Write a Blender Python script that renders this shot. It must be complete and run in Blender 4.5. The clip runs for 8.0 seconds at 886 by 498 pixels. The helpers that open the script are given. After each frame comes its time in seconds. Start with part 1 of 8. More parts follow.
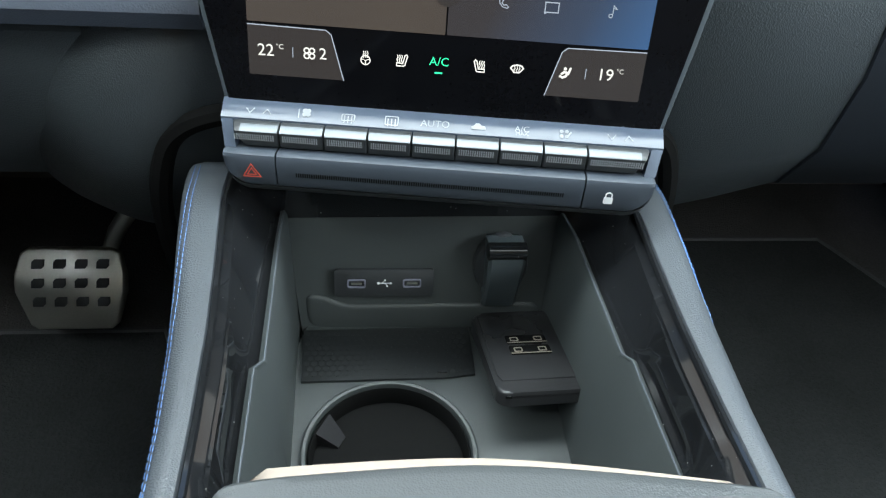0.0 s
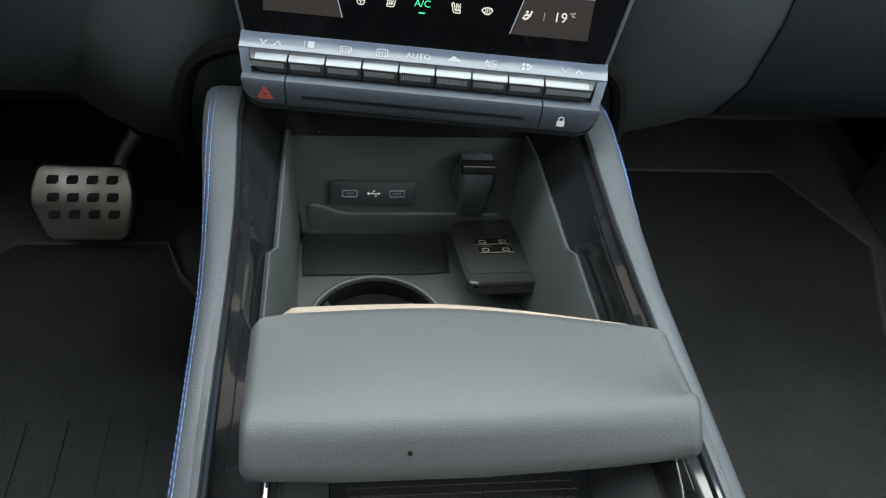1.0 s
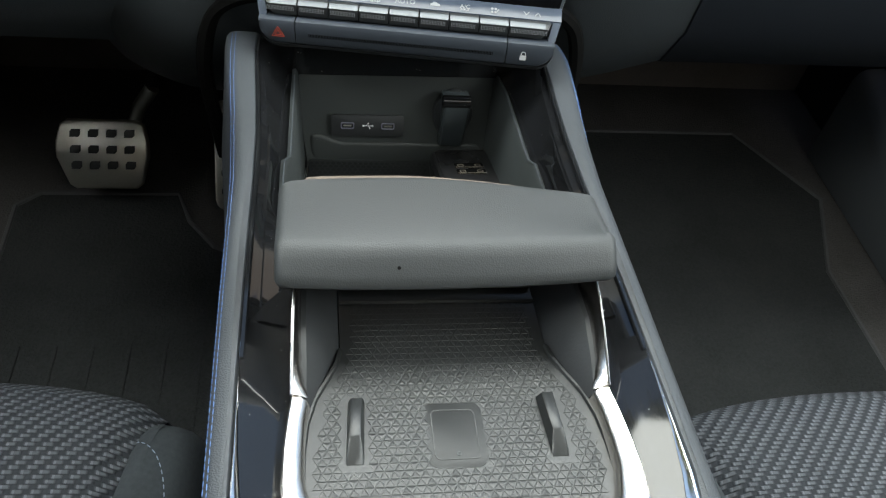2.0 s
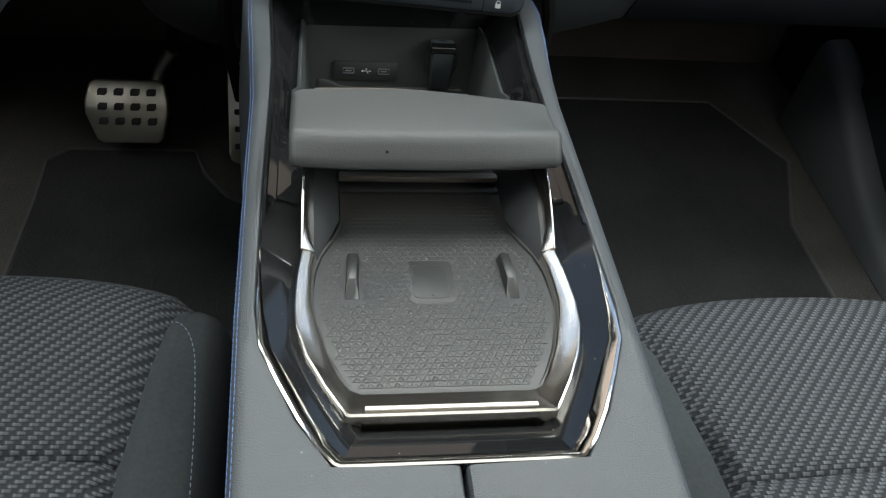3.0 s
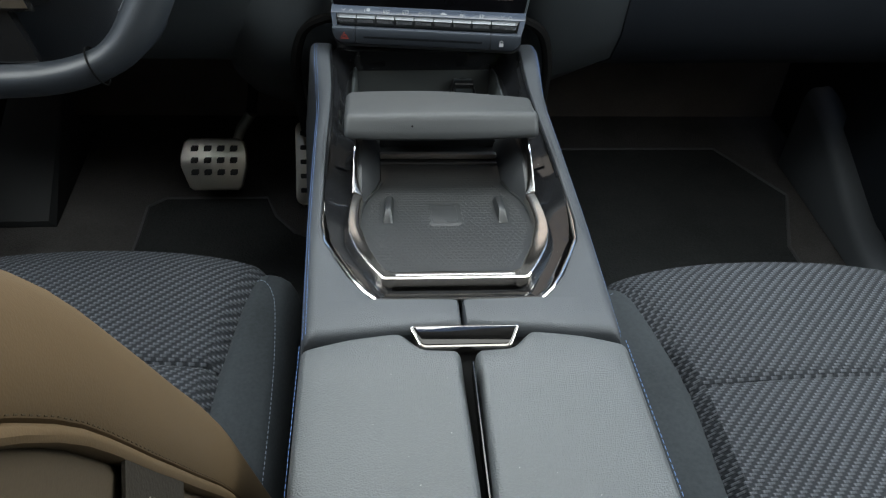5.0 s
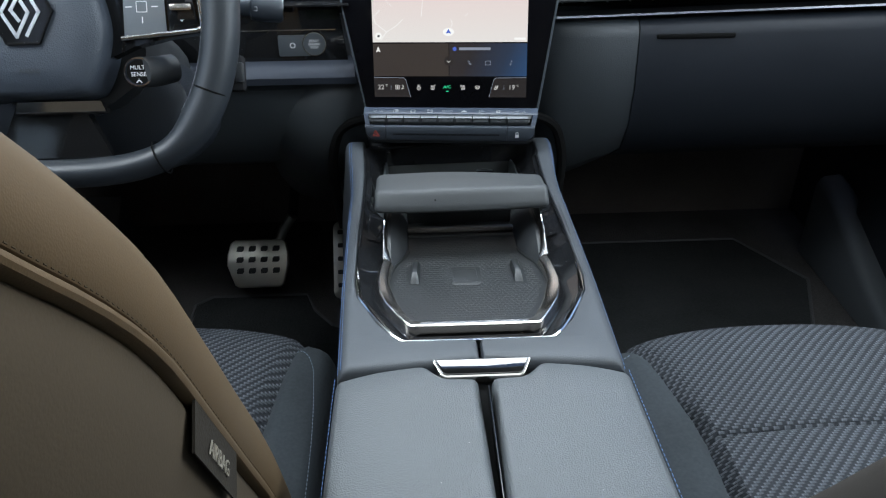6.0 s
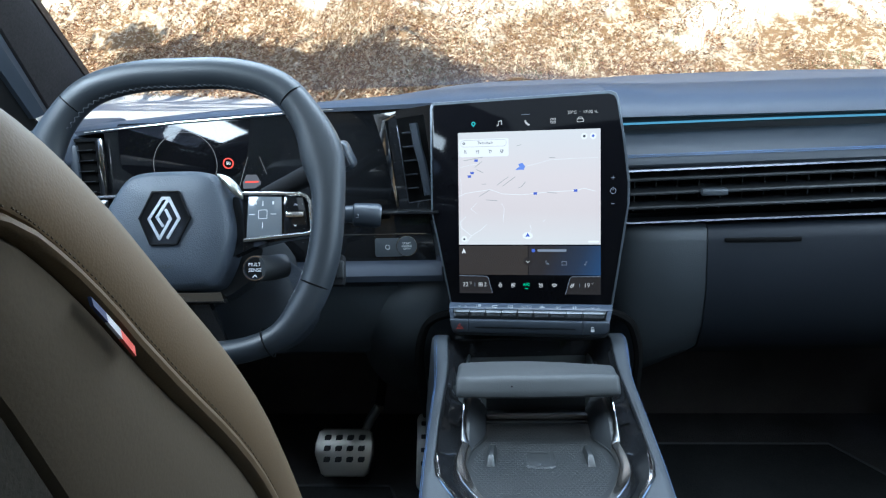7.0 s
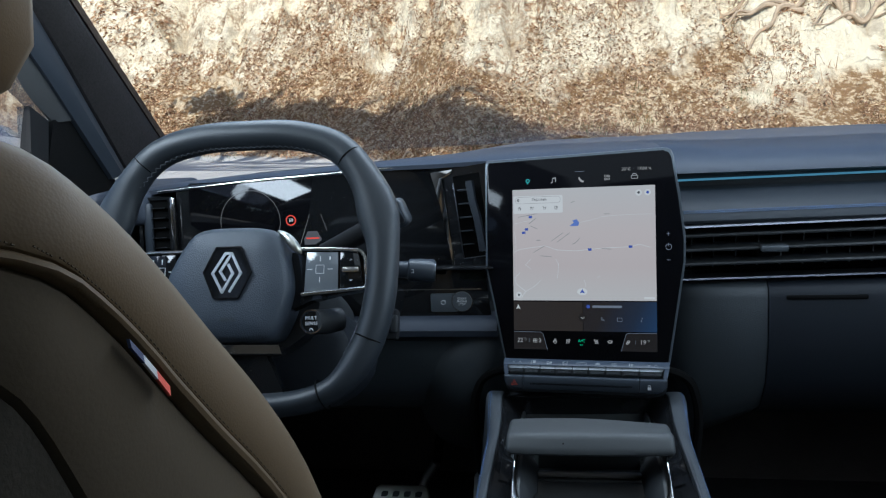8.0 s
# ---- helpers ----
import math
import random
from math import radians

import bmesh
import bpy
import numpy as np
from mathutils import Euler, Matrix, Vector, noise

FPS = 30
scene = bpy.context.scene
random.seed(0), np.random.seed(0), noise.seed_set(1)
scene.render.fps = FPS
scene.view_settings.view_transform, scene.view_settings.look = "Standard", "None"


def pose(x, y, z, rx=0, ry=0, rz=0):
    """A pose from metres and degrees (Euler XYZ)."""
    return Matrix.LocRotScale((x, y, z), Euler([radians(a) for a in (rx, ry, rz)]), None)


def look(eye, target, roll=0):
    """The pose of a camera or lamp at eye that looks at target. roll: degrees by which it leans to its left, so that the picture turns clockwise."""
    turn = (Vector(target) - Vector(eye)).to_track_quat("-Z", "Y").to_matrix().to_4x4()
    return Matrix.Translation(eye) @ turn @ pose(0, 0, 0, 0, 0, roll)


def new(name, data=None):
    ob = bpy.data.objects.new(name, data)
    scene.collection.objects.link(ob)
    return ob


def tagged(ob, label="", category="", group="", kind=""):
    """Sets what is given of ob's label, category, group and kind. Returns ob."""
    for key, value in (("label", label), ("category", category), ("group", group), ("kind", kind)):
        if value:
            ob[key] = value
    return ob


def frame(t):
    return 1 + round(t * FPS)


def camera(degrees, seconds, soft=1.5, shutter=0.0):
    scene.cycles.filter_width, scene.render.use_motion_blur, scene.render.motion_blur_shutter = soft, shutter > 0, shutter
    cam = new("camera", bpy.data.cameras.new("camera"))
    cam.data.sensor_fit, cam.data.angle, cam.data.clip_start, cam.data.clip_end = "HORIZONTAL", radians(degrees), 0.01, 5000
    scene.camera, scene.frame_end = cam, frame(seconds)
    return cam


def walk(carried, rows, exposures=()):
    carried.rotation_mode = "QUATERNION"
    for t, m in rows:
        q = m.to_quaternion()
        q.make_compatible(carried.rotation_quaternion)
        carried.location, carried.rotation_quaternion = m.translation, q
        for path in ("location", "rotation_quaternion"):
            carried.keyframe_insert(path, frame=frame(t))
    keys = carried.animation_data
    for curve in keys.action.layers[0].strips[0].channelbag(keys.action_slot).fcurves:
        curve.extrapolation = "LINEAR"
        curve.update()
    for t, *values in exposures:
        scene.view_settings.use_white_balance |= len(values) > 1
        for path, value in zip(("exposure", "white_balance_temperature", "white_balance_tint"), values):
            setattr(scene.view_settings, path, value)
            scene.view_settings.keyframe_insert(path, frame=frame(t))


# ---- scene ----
cam = camera(59.6, 8.0, 1.2)

PATH = [
    (0, (-0.044, -0.32, 0.906), (0.191, 1.136, -0.445), 6.1),
    (0.5, (-0.046, -0.348, 0.924), (0.211, 1.009, -0.522), 7.8),
    (1, (-0.052, -0.39, 0.953), (0.227, 0.942, -0.512), 8.9),
    (1.5, (-0.057, -0.438, 0.974), (0.239, 0.882, -0.499), 9.3),
    (2, (-0.061, -0.498, 0.987), (0.244, 0.815, -0.49), 9.6),
    (2.2, (-0.065, -0.523, 0.992), (0.249, 0.787, -0.486), 9.9),
    (3.3, (-0.055, -0.643, 1.026), (0.219, 0.663, -0.464), 8.7),
    (3.5, (-0.05, -0.666, 1.03), (0.205, 0.661, -0.445), 7.7),
    (4, (-0.049, -0.724, 1.043), (0.169, 0.659, -0.385), 6.4),
    (4.2, (-0.05, -0.741, 1.046), (0.16, 0.656, -0.37), 6.1),
    (5.3, (-0.051, -0.854, 1.065), (0.073, 0.704, -0.182), 1.9),
    (5.5, (-0.049, -0.869, 1.062), (0.055, 0.727, -0.138), 1.2),
    (6, (-0.042, -0.911, 1.062), (0.018, 0.782, -0.001), -0.6),
    (6.5, (-0.044, -0.951, 1.071), (-0.077, 0.865, 0.234), -1.7),
    (7, (-0.032, -0.975, 1.078), (-0.188, 0.931, 0.489), -2.4),
    (7.5, (-0.021, -0.983, 1.077), (-0.268, 0.943, 0.6), -3.0),
    (8, (-0.016, -0.986, 1.079), (-0.337, 0.939, 0.64), -3.4),
]
LIGHT = [(0, 2.18, 6650, 4), (1.0, 1.88, 7100, 6), (2.2, 1.54, 7350, 8), (4.2, 1.2, 7650, 8), (5.5, 1.2, 6550, 10), (6.5, 1.3, 6150, 9), (7, 1.28, 5550, 5), (7.5, 0.74, 5500, 4), (8, 0.34, 5750, 7)]
walk(cam, [(t, look(eye, target, roll)) for t, eye, target, roll in PATH], LIGHT)

# ---- world and light ----
world = bpy.data.worlds.new("sky")
scene.world = world
world.use_nodes = True
wn = world.node_tree
wn.nodes.clear()
sky_node = wn.nodes.new("ShaderNodeTexSky")
sky_node.sky_type = "NISHITA"
sky_node.sun_disc = False
SUN_UP, SUN_TURN = 50, 183
sky_node.sun_elevation, sky_node.sun_rotation = radians(SUN_UP), radians(SUN_TURN)
back_node = wn.nodes.new("ShaderNodeBackground")
back_node.inputs["Strength"].default_value = 0.15
out_node = wn.nodes.new("ShaderNodeOutputWorld")
wn.links.new(sky_node.outputs[0], back_node.inputs[0])
wn.links.new(back_node.outputs[0], out_node.inputs[0])

sun_data = bpy.data.lights.new("sun", "SUN")
sun_data.energy, sun_data.angle, sun_data.color = 5.0, radians(0.5), (1.0, 0.94, 0.84)
sun = new("sun", sun_data)
_a, _e = radians(SUN_TURN), radians(SUN_UP)
sun_from = Vector((math.sin(_a) * math.cos(_e), math.cos(_a) * math.cos(_e), math.sin(_e)))
sun.matrix_world = look(sun_from * 30, (0, 0, 0))


def fill_lamp(name, at, towards, width, height, watts):
    """Area lamp added as fill; the side and front ones stand in for window sky light."""
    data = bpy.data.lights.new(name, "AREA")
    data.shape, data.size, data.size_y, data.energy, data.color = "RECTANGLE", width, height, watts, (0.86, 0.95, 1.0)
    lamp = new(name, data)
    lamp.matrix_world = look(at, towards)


fill_lamp("sky_light_left", (-0.715, -0.25, 1.30), (0, 0.10, 0.45), 0.55, 0.11, 3.0)
fill_lamp("sky_light_right", (0.735, -0.45, 1.20), (0, -0.30, 0.55), 0.9, 0.32, 3.7)
fill_lamp("sky_light_front", (0, 0.055, 1.325), (0, -0.55, 0.70), 1.20, 0.26, 5.3)
# Unseen fill lamp under the closed roof, where no light comes in.
fill_lamp("fill_light_roof", (0, -0.50, 1.385), (0, -0.45, 0.0), 0.70, 0.50, 0.8)


# ---- materials ----
class Nodes:
    """Short forms for building a material's nodes."""

    def __init__(self, name):
        self.mat = bpy.data.materials.new(name) if isinstance(name, str) else name
        self.mat.use_nodes = True
        self.tree = self.mat.node_tree
        self.bsdf = self.tree.nodes["Principled BSDF"]
        self.out = self.tree.nodes["Material Output"]

    def add(self, kind, operation="", feature="", data_type=""):
        node = self.tree.nodes.new(kind)
        if operation:
            node.operation = operation
        if feature:
            node.feature = feature
        if data_type:
            node.data_type = data_type
        return node

    def link(self, a, b):
        self.tree.links.new(a, b)

    def feed(self, socket, value):
        if isinstance(value, bpy.types.NodeSocket):
            self.link(value, socket)
        else:
            socket.default_value = value

    def math(self, op, a, b=0.0, c=0.0):
        node = self.add("ShaderNodeMath", operation=op)
        for n, value in enumerate((a, b, c)):
            self.feed(node.inputs[n], value)
        return node.outputs[0]

    def coords(self):
        return self.add("ShaderNodeTexCoord").outputs["Object"]

    def noise(self, scale, detail=3.0, rough=0.55, at=None):
        node = self.add("ShaderNodeTexNoise")
        node.inputs["Scale"].default_value, node.inputs["Detail"].default_value = scale, detail
        node.inputs["Roughness"].default_value = rough
        self.link(at or self.coords(), node.inputs["Vector"])
        return node.outputs["Fac"]

    def cells(self, scale, feature="F1", at=None):
        node = self.add("ShaderNodeTexVoronoi", feature=feature)
        node.inputs["Scale"].default_value = scale
        self.link(at or self.coords(), node.inputs["Vector"])
        return node.outputs["Distance"]

    def ramp(self, fac, stops):
        node = self.add("ShaderNodeValToRGB")
        while len(node.color_ramp.elements) < len(stops):
            node.color_ramp.elements.new(0.5)
        for element, (at, colour) in zip(node.color_ramp.elements, stops):
            element.position, element.color = at, (*colour, 1)
        self.link(fac, node.inputs[0])
        return node.outputs[0]

    def mix(self, fac, a, b):
        node = self.add("ShaderNodeMix", data_type="RGBA")
        self.feed(node.inputs[0], fac)
        for socket, value in ((node.inputs[6], a), (node.inputs[7], b)):
            self.feed(socket, (*value, 1) if isinstance(value, tuple) and len(value) == 3 else value)
        return node.outputs[2]

    def bump(self, height, strength, distance=0.001):
        node = self.add("ShaderNodeBump")
        node.inputs["Strength"].default_value, node.inputs["Distance"].default_value = strength, distance
        self.link(height, node.inputs["Height"])
        self.link(node.outputs[0], self.bsdf.inputs["Normal"])


def surface(name, base, rough=0.5, metal=0.0, vary=0.15, grain=900.0, bump=0.15, depth=0.0004, cell=False, rough_vary=0.08, coat=0.0, specular=0.5):
    """A surface with two scales of variation and fine relief."""
    n = Nodes(name)
    broad, fine = n.noise(9.0, 4.0), n.noise(grain * 0.6, 2.0)
    blend = n.math("ADD", n.math("MULTIPLY", broad, 0.6), n.math("MULTIPLY", fine, 0.4))
    low, high = tuple(c * (1 - vary) for c in base), tuple(min(1.0, c * (1 + vary)) for c in base)
    n.link(n.ramp(blend, [(0.3, low), (0.7, high)]), n.bsdf.inputs["Base Color"])
    n.feed(n.bsdf.inputs["Roughness"], n.math("MULTIPLY_ADD", broad, rough_vary * 2, rough - rough_vary))
    n.bsdf.inputs["Metallic"].default_value = metal
    n.bsdf.inputs["Coat Weight"].default_value = coat
    n.bsdf.inputs["Coat Roughness"].default_value = 0.03
    n.bsdf.inputs["Specular IOR Level"].default_value = specular
    if bump:
        n.bump(n.cells(grain) if cell else fine, bump, depth)
    return n.mat


def dusty(mat, scale, size, share):
    """Scatter tiny pale dust specks over a surface."""
    n = Nodes(mat)
    node = n.add("ShaderNodeTexVoronoi")
    node.inputs["Scale"].default_value = scale
    n.link(n.coords(), node.inputs["Vector"])
    tone = n.add("ShaderNodeSeparateColor")
    n.link(node.outputs["Color"], tone.inputs[0])
    speck = n.math("MULTIPLY", n.math("LESS_THAN", node.outputs["Distance"], n.math("MULTIPLY", tone.outputs[1], size)), n.math("GREATER_THAN", tone.outputs[0], share))
    socket = n.bsdf.inputs["Base Color"]
    n.link(n.mix(n.math("MULTIPLY", speck, 0.7), socket.links[0].from_socket, (0.42, 0.42, 0.40)), socket)
    return mat


def glowing(name, colour, strength, rough=0.2):
    n = Nodes(name)
    n.bsdf.inputs["Base Color"].default_value = (0.01, 0.01, 0.01, 1)
    n.bsdf.inputs["Roughness"].default_value = rough
    n.bsdf.inputs["Emission Color"].default_value = (*colour, 1)
    n.bsdf.inputs["Emission Strength"].default_value = strength
    return n.mat


def woven(name, light, dark, across, along, turn, slip):
    """A coarse twill: short raised threads in rows, each row shifted against the last."""
    n = Nodes(name)
    mapping = n.add("ShaderNodeMapping")
    mapping.inputs["Rotation"].default_value = (0, 0, radians(turn))
    n.link(n.coords(), mapping.inputs[0])
    split = n.add("ShaderNodeSeparateXYZ")
    n.link(mapping.outputs[0], split.inputs[0])
    row = n.math("DIVIDE", split.outputs[1], across)
    shift = n.math("MULTIPLY", n.math("FLOOR", row), slip)
    u = n.math("FRACT", n.math("ADD", n.math("DIVIDE", split.outputs[0], along), shift))
    v = n.math("FRACT", row)
    hump_u = n.math("MINIMUM", 1.0, n.math("MAXIMUM", 0.0, n.math("MULTIPLY_ADD", n.math("SINE", n.math("MULTIPLY", u, 6.28318)), 0.9, 0.62)))
    hump_v = n.math("SUBTRACT", 1.0, n.math("POWER", n.math("ABSOLUTE", n.math("MULTIPLY_ADD", v, 2.0, -1.0)), 4.0))
    height = n.math("MULTIPLY", hump_u, hump_v)
    fluff = n.noise(1400.0, 2.0)
    tone = n.math("MULTIPLY", height, n.math("MULTIPLY_ADD", fluff, 0.7, 0.6))
    knot = n.math("MULTIPLY", n.math("LESS_THAN", n.math("ABSOLUTE", n.math("SUBTRACT", u, 0.08)), 0.07), hump_v)
    thread = n.ramp(tone, [(0.12, dark), (0.85, light)])
    n.link(n.mix(n.math("MULTIPLY", knot, 0.5), thread, tuple(c * 2.1 for c in light)), n.bsdf.inputs["Base Color"])
    n.bsdf.inputs["Roughness"].default_value = 0.8
    n.bsdf.inputs["Specular IOR Level"].default_value = 0.25
    n.bump(n.math("MULTIPLY_ADD", fluff, 0.15, height), 0.8, 0.0015)
    return n.mat


def pane_glass(name, gloss=1.0):
    """A thin clear pane: it lets light straight through and mirrors a little."""
    n = Nodes(name)
    clear, mirror, both = n.add("ShaderNodeBsdfTransparent"), n.add("ShaderNodeBsdfGlossy"), n.add("ShaderNodeMixShader")
    clear.inputs[0].default_value = (0.93, 0.95, 0.95, 1)
    mirror.inputs["Roughness"].default_value = 0.01
    fresnel = n.add("ShaderNodeFresnel")
    fresnel.inputs[0].default_value = 1.3
    n.link(n.math("MULTIPLY", fresnel.outputs[0], gloss), both.inputs[0])
    n.link(clear.outputs[0], both.inputs[1])
    n.link(mirror.outputs[0], both.inputs[2])
    n.link(both.outputs[0], n.out.inputs[0])
    return n.mat


M_LEATHER = dusty(surface("grey_leather", (0.076, 0.083, 0.087), 0.42, vary=0.12, grain=1000, bump=0.45, depth=0.0006, cell=True), 210, 0.07, 0.75)
M_LEATHER_RAIL = dusty(surface("rail_leather", (0.047, 0.053, 0.060), 0.50, vary=0.08, grain=1200, bump=0.36, depth=0.0005, cell=True), 210, 0.07, 0.6)
M_LEATHER_SMOOTH = dusty(surface("smooth_grey_vinyl", (0.0345, 0.0378, 0.0395), 0.56, vary=0.06, grain=1300, bump=0.28, depth=0.0003, cell=True), 160, 0.05, 0.86)
M_SOFT = surface("dark_soft_plastic", (0.0160, 0.0192, 0.0240), 0.46, vary=0.10, grain=1100, bump=0.3, depth=0.0004, cell=True, specular=0.3)
# Darker copy of M_SOFT, standing in for the lid's dimmer light.
M_GLOVE = surface("dimmed_glovebox_skin", (0.0110, 0.0135, 0.0180), 0.52, vary=0.10, grain=1100, bump=0.3, depth=0.0004, cell=True, specular=0.22)
# Lighter copy of the dash plastic, standing in for light on low parts.
M_FLANK = surface("lifted_slate_flank", (0.036, 0.042, 0.047), 0.40, vary=0.10, grain=1100, bump=0.5, depth=0.0005, cell=True)
M_DASHTOP = surface("slate_dash_skin", (0.040, 0.048, 0.066), 0.55, vary=0.08, grain=900, bump=0.3, depth=0.0004, cell=True)
M_PLASTIC = surface("black_grained_plastic", (0.024, 0.026, 0.028), 0.5, vary=0.12, grain=1300, bump=0.25, depth=0.0003)
M_BIN = surface("charcoal_bin_plastic", (0.036, 0.041, 0.041), 0.48, vary=0.08, grain=1600, bump=0.2, depth=0.0002)
M_PIANO = dusty(surface("piano_black", (0.009, 0.0095, 0.0105), 0.06, vary=0.2, grain=300, bump=0.0, rough_vary=0.02, specular=0.46), 260, 0.10, 0.55)
M_DARKSATIN = surface("dark_satin_metal", (0.050, 0.049, 0.048), 0.24, 1.0, vary=0.05, bump=0.0, rough_vary=0.04)
M_GLOSSGREY = surface("gloss_grey_lacquer", (0.048, 0.060, 0.082), 0.16, vary=0.05, grain=300, bump=0.0, rough_vary=0.03, specular=0.3)
M_KEY = surface("key_satin_grey", (0.060, 0.068, 0.076), 0.36, vary=0.06, grain=1500, bump=0.1, depth=0.0002)
M_LEDGE = surface("slate_satin_ledge", (0.040, 0.048, 0.060), 0.42, vary=0.05, grain=1500, bump=0.08, depth=0.0002, specular=0.35)
M_BRACKET = surface("bracket_metal", (0.36, 0.345, 0.33), 0.24, 1.0, vary=0.05, bump=0.0, rough_vary=0.04)
M_TRIM = surface("grey_satin_trim", (0.14, 0.145, 0.16), 0.3, 1.0, vary=0.05, bump=0.0, rough_vary=0.04)
M_DOTS = surface("pale_key_dots", (0.20, 0.21, 0.22), 0.45, vary=0.1, bump=0.0)
M_KEYTOP = surface("satin_key_top", (0.10, 0.11, 0.12), 0.34, 0.4, vary=0.04, grain=800, bump=0.05, depth=0.0001)
M_CHROME = surface("bright_chrome", (0.78, 0.78, 0.79), 0.08, 1.0, vary=0.03, bump=0.0, rough_vary=0.02)
M_SATIN = surface("satin_chrome", (0.80, 0.755, 0.70), 0.2, 1.0, vary=0.05, bump=0.0, rough_vary=0.04)
M_DARKCHROME = surface("dark_chrome", (0.70, 0.67, 0.64), 0.09, 1.0, vary=0.06, bump=0.0, rough_vary=0.03)
M_MIRROR = surface("dark_mirror_chrome", (0.13, 0.127, 0.124), 0.05, 1.0, vary=0.03, bump=0.0, rough_vary=0.01)
M_BRONZE = surface("bronze_satin_metal", (0.15, 0.125, 0.105), 0.45, 1.0, vary=0.06, grain=600, bump=0.05, depth=0.0002)
M_STEEL = surface("brushed_steel", (0.66, 0.635, 0.56), 0.36, 1.0, vary=0.08, grain=800, bump=0.08, depth=0.0002)
M_RUBBER = surface("black_rubber", (0.028, 0.030, 0.031), 0.55, vary=0.15, grain=1200, bump=0.2, depth=0.0003)
M_MATRUBBER = surface("grey_tray_rubber", (0.0145, 0.0160, 0.0165), 0.36, vary=0.12, grain=900, bump=0.15, depth=0.0003)
M_PADFLAT = surface("flat_pad_rubber", (0.0150, 0.0165, 0.0170), 0.50, vary=0.06, grain=900, bump=0.1, depth=0.0002)
# Carpet paler than black: a veil of haze is put into the colour.
M_CARPET = surface("black_carpet", (0.078, 0.075, 0.074), 0.95, vary=0.35, grain=700, bump=0.9, depth=0.002, specular=0.1)
M_MAT = surface("charcoal_floor_mat", (0.031, 0.033, 0.034), 0.95, vary=0.3, grain=500, bump=0.9, depth=0.002, specular=0.1)
M_BINDING = surface("mat_binding", (0.07, 0.072, 0.075), 0.9, vary=0.2, grain=800, bump=0.6, depth=0.001)
M_SUEDE = surface("charcoal_suede", (0.036, 0.042, 0.047), 0.9, vary=0.25, grain=500, bump=0.4, depth=0.0006, specular=0.2)
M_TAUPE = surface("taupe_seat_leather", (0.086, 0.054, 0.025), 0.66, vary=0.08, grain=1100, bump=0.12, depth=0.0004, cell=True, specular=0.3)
# Shaded copy of M_TAUPE for the passenger's backrest bolster.
M_TAUPE_SHADED = surface("shaded_taupe_leather", (0.034, 0.029, 0.024), 0.66, vary=0.08, grain=1100, bump=0.12, depth=0.0004, cell=True, specular=0.3)
M_TAUPE_CLOTH = surface("taupe_side_cloth", (0.062, 0.046, 0.029), 0.8, vary=0.10, grain=1200, bump=0.3, depth=0.0004, specular=0.2)
M_BACKCLOTH = surface("dark_seat_back_cloth", (0.030, 0.025, 0.019), 0.9, vary=0.25, grain=900, bump=0.5, depth=0.0008, specular=0.15)
M_SEAT = woven("woven_seat_fabric", (0.072, 0.079, 0.090), (0.021, 0.024, 0.029), 0.0031, 0.0104, 0, -0.30)
M_BLUE = surface("blue_thread", (0.075, 0.155, 0.34), 0.6, vary=0.1, grain=2500, bump=0.3, depth=0.0002)
M_PALE = surface("pale_thread", (0.16, 0.20, 0.26), 0.6, vary=0.1, grain=2500, bump=0.3, depth=0.0002)
M_WHITE = surface("white_print", (0.8, 0.8, 0.8), 0.5, vary=0.03, bump=0.0)
M_RED = surface("red_print", (0.55, 0.08, 0.05), 0.5, vary=0.05, bump=0.0)
M_REDTAG = surface("red_cloth", (0.55, 0.06, 0.035), 0.7, vary=0.08, grain=2000, bump=0.3, depth=0.0003)
# White tag cloth greyed, because it faces away from the light.
M_WHITETAG_DIM = surface("dimmed_white_cloth", (0.42, 0.41, 0.40), 0.7, vary=0.08, grain=2000, bump=0.3, depth=0.0003)
M_SLATE = surface("dark_slate_plastic", (0.026, 0.032, 0.041), 0.38, vary=0.06, grain=1200, bump=0.1, depth=0.0002)
M_NAVYTAG = surface("navy_cloth", (0.02, 0.03, 0.08), 0.7, vary=0.08, grain=2000, bump=0.3, depth=0.0003)
M_CREAM = surface("cream_print", (0.24, 0.21, 0.165), 0.6, vary=0.05, bump=0.0)
# Unseen headliner, toned dark to cut its reflection in the screen.
M_HEADLINER = surface("dark_headliner", (0.09, 0.09, 0.095), 0.95, vary=0.08, grain=500, bump=0.4, depth=0.0008)
M_PILLARCLOTH = surface("dark_pillar_cloth", (0.027, 0.024, 0.024), 0.9, vary=0.3, grain=420, bump=0.8, depth=0.001, specular=0.2)
M_SAIL = surface("black_sail_plastic", (0.016, 0.016, 0.017), 0.7, vary=0.15, grain=900, bump=0.2, specular=0.08)
M_PANE = pane_glass("window_glass", 0.6)
M_LED = glowing("led_line", (0.16, 0.48, 0.70), 0.3)
M_TOUCHGLASS = surface("coated_display_glass", (0.004, 0.004, 0.005), 0.07, vary=0.2, bump=0.0, rough_vary=0.02, specular=0.14)
M_PRINT = surface("pale_key_print", (0.19, 0.20, 0.21), 0.5, vary=0.03, bump=0.0)
M_RAIL = surface("grey_pillar_plastic", (0.085, 0.094, 0.104), 0.55, vary=0.06, grain=900, bump=0.15)
# Gloss black made pale: the right switch field's reflection is in the colour.
M_SWITCH_GLARE = surface("switch_lacquer_glare", (0.16, 0.175, 0.19), 0.12, vary=0.05, bump=0.0, rough_vary=0.03, coat=0.6)
M_SWITCHWHITE = surface("pale_badge_metal", (0.62, 0.63, 0.66), 0.35, 0.6, vary=0.03, bump=0.0)
